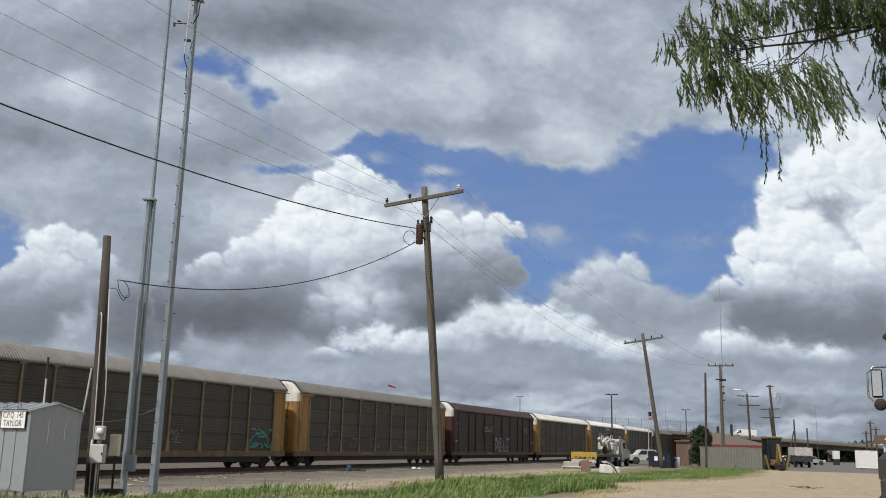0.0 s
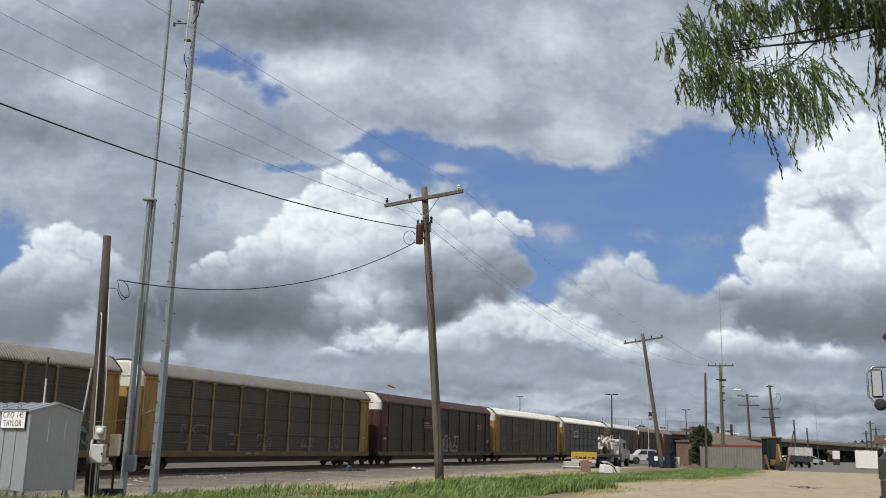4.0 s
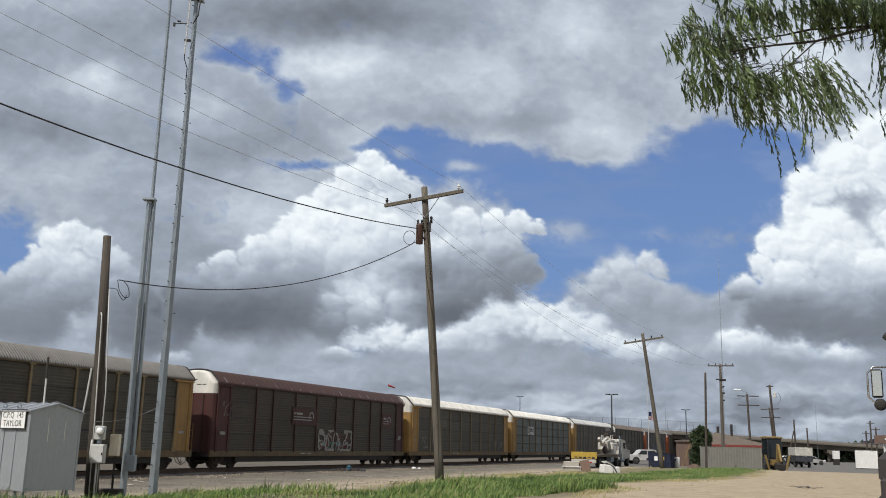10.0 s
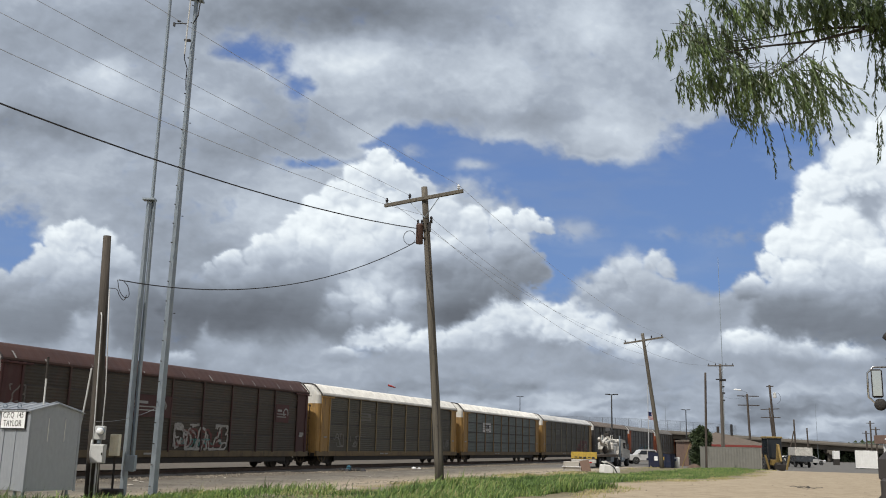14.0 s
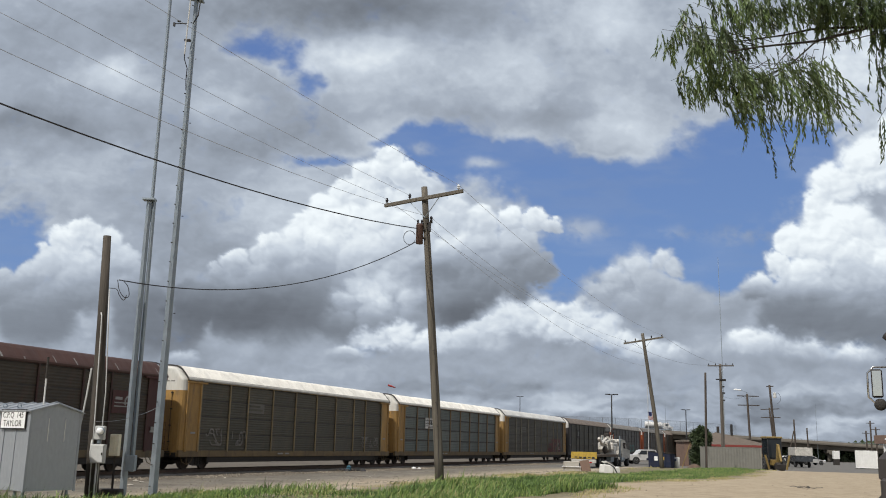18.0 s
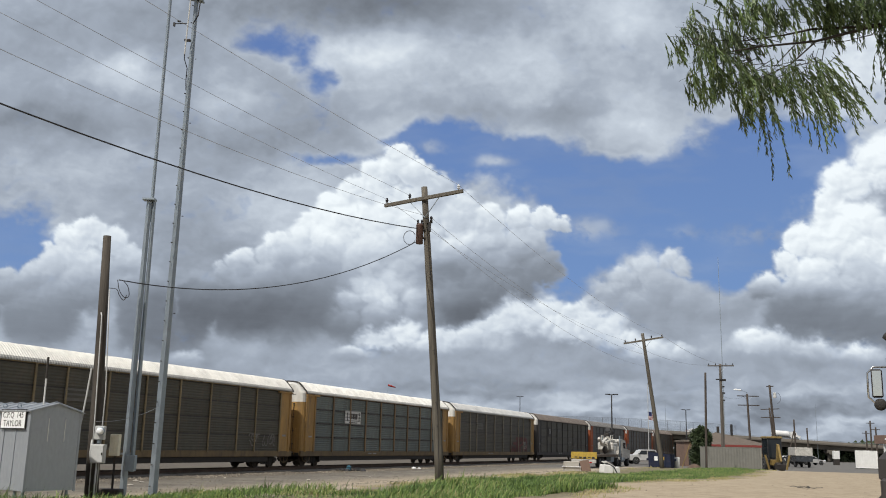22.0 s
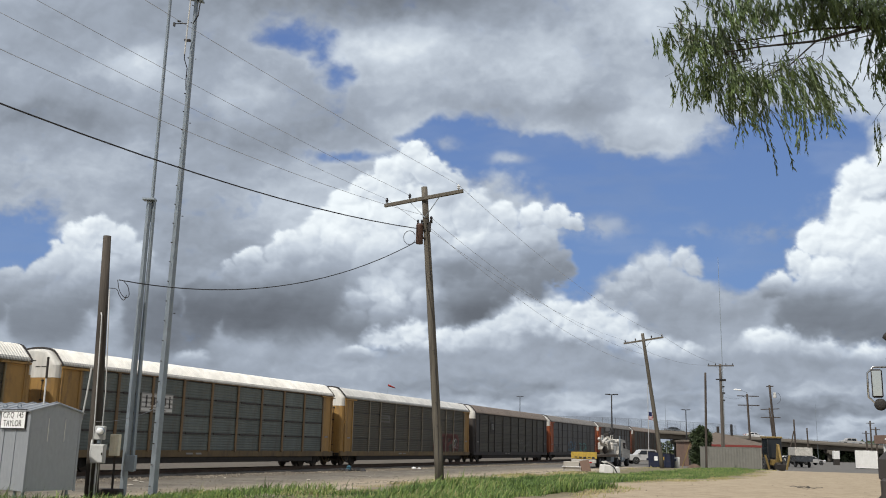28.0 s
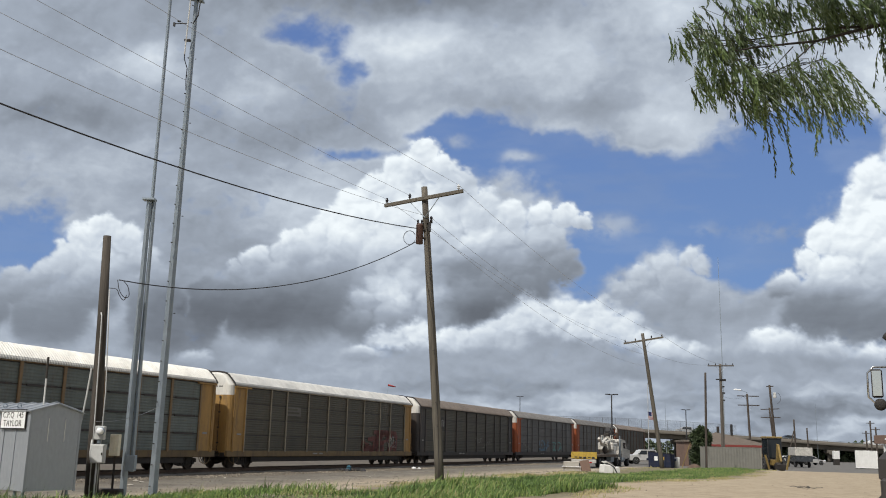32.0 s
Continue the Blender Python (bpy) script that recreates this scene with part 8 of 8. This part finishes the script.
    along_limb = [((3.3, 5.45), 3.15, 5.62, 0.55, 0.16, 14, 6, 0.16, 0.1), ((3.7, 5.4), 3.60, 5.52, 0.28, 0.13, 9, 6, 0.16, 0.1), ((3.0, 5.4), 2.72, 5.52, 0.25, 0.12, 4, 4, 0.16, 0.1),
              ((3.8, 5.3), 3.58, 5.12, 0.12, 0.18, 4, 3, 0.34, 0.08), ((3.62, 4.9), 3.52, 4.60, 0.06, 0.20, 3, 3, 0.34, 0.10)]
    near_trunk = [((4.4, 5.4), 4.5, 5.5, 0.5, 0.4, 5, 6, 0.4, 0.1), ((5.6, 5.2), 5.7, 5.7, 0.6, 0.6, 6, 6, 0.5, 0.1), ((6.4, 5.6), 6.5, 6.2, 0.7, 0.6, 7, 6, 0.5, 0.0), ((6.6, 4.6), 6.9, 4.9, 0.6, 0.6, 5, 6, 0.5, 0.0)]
    # unseen boughs added over the viewer's head to shade the hanging strands
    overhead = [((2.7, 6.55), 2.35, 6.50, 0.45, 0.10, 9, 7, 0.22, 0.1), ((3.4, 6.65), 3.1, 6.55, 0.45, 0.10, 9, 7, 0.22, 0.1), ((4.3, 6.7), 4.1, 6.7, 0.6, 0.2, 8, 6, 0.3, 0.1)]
    kinds, k = {}, 0
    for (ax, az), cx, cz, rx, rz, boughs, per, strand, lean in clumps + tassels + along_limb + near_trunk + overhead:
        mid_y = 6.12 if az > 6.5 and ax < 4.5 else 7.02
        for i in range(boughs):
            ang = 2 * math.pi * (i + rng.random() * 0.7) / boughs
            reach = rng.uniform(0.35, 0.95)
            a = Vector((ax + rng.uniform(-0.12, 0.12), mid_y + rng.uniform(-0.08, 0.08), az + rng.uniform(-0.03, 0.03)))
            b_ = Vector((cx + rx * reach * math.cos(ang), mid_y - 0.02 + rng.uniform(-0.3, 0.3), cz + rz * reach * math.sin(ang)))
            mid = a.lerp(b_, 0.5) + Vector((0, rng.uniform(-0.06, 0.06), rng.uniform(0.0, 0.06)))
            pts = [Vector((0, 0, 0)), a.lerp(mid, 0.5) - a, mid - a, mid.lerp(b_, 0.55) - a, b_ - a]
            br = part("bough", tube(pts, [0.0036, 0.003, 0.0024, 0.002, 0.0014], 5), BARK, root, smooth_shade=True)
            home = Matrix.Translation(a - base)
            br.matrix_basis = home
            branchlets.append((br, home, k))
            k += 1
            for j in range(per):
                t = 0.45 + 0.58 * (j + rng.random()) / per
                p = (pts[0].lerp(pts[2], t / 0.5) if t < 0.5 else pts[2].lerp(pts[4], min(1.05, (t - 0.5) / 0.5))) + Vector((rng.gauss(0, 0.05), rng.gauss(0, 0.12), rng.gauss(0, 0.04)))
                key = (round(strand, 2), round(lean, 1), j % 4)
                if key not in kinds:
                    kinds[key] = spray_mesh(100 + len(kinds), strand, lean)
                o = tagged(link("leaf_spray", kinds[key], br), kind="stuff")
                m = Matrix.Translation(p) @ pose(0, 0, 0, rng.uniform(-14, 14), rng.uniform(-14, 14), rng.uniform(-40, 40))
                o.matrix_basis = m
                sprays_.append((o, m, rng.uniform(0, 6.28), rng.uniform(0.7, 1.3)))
    return root


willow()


def bush():
    root = thing("bush", "round dark green leafy bush in front of the brick house", "bush", pose(29.9, 109, 0))
    rng = random.Random(5)
    part("stem", tube([(0, 0, -0.2), (0.05, 0, 1.2), (0.0, 0, 2.4)], [0.1, 0.08, 0.04], 8), BARK, root)
    for k in range(5):
        a = k * 1.26
        part("limb", tube([(0, 0, 0.8), (0.5 * math.cos(a), 0.5 * math.sin(a), 2.0), (0.9 * math.cos(a), 0.9 * math.sin(a), 3.2)], [0.06, 0.04, 0.015], 6), BARK, root)
    verts, faces = [], []
    lumps = [(0.15 + rng.uniform(-0.75, 0.75) * (1.15 - 0.12 * h), rng.uniform(-0.9, 0.9), h, rng.uniform(0.35, 0.7)) for h in (rng.uniform(0.5, 4.2) for _ in range(34))]
    for _ in range(24000):
        cx, cy, cz, r = rng.choice(lumps)
        d = Vector((rng.gauss(0, 1), rng.gauss(0, 1), rng.gauss(0, 1))).normalized()
        p = Vector((cx, cy, cz)) + d * r * rng.uniform(0.5, 1.05)
        leaf_quads(verts, faces, p, d + Vector((0, 0, -0.3)), rng.uniform(0.14, 0.26), rng.uniform(0.09, 0.15), rng)
    me = bpy.data.meshes.new("crown")
    me.from_pydata(verts, [], faces)
    me.materials.append(BUSH_LEAF)
    link("crown", me, root)


bush()


def far_woods(name, x0, x1, y, h, n_, seed, label, full=0.55, under=False):
    rng = random.Random(seed)
    verts, faces = [], []
    for _ in range(n_):
        x = rng.uniform(x0, x1)
        top = h * (full + 0.45 * noise.noise(Vector((x * 0.05, seed, 0))) + 0.25 * noise.noise(Vector((x * 0.23, seed, 2))))
        if under:
            top = min(top, deck_z(x) - 1.6)
        z = max(0.0, top) * rng.random() ** 0.6
        d = Vector((rng.gauss(0, 1), rng.gauss(0, 1), rng.gauss(0, 1) + 0.4))
        leaf_quads(verts, faces, Vector((x, y + rng.uniform(-4, 4), z - 0.3)), d, rng.uniform(0.7, 1.5), rng.uniform(0.6, 1.2), rng)
    me = bpy.data.meshes.new("woods")
    me.from_pydata(verts, [], faces)
    me.materials.append(BUSH_LEAF)
    return tagged(new(name, me), label, "trees", kind="stuff")


far_woods("far_trees", -40, 260, 330, 7.5, 9000, 3, "dark green trees beyond the overpass")
far_woods("far_trees", 66, 140, 236, 4.0, 9000, 6, "dark scrub beyond the overpass", 0.95)
far_woods("far_trees", 60, 126, 226, 4.5, 9000, 7, "dark scrub under the overpass", 1.0, True)
far_woods("far_trees", -350, 40, 420, 6.0, 7000, 9, "far tree line beyond the tracks")


# ---- what moves ----
def gust(t):
    """How far the wind carries the boughs at t, in metres."""
    base = np.interp(t, [0, 2, 4, 6, 7.2, 8, 9, 10, 12, 14, 17, 19, 21, 22, 23, 25, 28, 29, 30, 31, 32],
                     [0.0, -0.05, 0.0, 0.02, 0.08, 0.17, 0.13, 0.07, -0.01, -0.02, -0.03, 0.07, 0.13, 0.08, 0.04, 0.02, -0.06, -0.03, 0.12, 0.13, 0.14])
    return float(base) + 0.035 + 0.016 * math.sin(t * 2.3) + 0.010 * math.sin(t * 4.1 + 1.0)


def motions():
    walk(clouds, [(t, Matrix.Translation(DRIFT * (t - 16.5) / 32)) for t in (0.0, 8.0, 16.0, 24.0, 32.0)])
    for k, car_ in enumerate(cars):
        walk(car_, [(t, TRACK_M @ pose(s + CAR_STEP * (k + 0.5) - (0.5 if k < 2 else 0), 0, 0)) for t, s in TRAIN_ROWS])
    times = np.arange(0, 32.01, 0.16)
    ts, ss = [r[0] for r in TRAIN_ROWS], [r[1] for r in TRAIN_ROWS]
    rolled = [math.degrees((float(np.interp(t, ts, ss)) - ss[0]) / 0.42) for t in times]
    for o, dx in wheelsets:
        walk(o, [(float(t), pose(dx, 0, 0.42, 0, a, 0)) for t, a in zip(times, rolled)])
    for thing_, t0, speed, lane in traffic:
        walk(thing_, [(t, road_pose(80 + speed * (t - t0), lane, speed < 0)) for t in (float(v) for v in np.arange(0, 32.1, 1.0))])
    for br, home, k in branchlets:
        rows = []
        for t in (float(v) for v in np.arange(0, 32.01, 0.4)):
            g = gust(t) * (0.7 + 0.3 * math.sin(k * 1.9))
            rows.append((t, Matrix.Translation((g, 0.3 * g, 0.02 * math.sin(t * 1.7 + k))) @ home @ pose(0, 0, 0, 1.2 * math.sin(t * 1.9 + k), -14 * g + 1.4 * math.sin(t * 2.7 + k * 2.2), 1.5 * math.sin(t * 1.3 + k))))
        walk(br, rows)
    for o, m, ph, k in sprays_:
        walk(o, [(t, m @ pose(0, 0, 0, 7 * k * math.sin(t * 4.3 + ph), -60 * gust(t) + 11 * k * math.sin(t * 4.9 * k + ph), 0)) for t in (float(v) for v in np.arange(0, 32.01, 0.4))])
    walk(flag_cloth, [(t, pose(26.59, 119.98, 5.95, 0, 3 * math.sin(t * 2.1), 14 * math.sin(t * 1.3) + 8 * math.sin(t * 3.1))) for t in (float(v) for v in np.arange(0, 32.1, 0.5))])
    walk(sock, [(t, pose(-9.88, 180, 12.75, 0, 16 + 5 * math.sin(t * 0.7) + 3 * math.sin(t * 1.9), 8 * math.sin(t * 0.9))) for t in (float(v) for v in np.arange(0, 32.1, 0.5))])


motions()
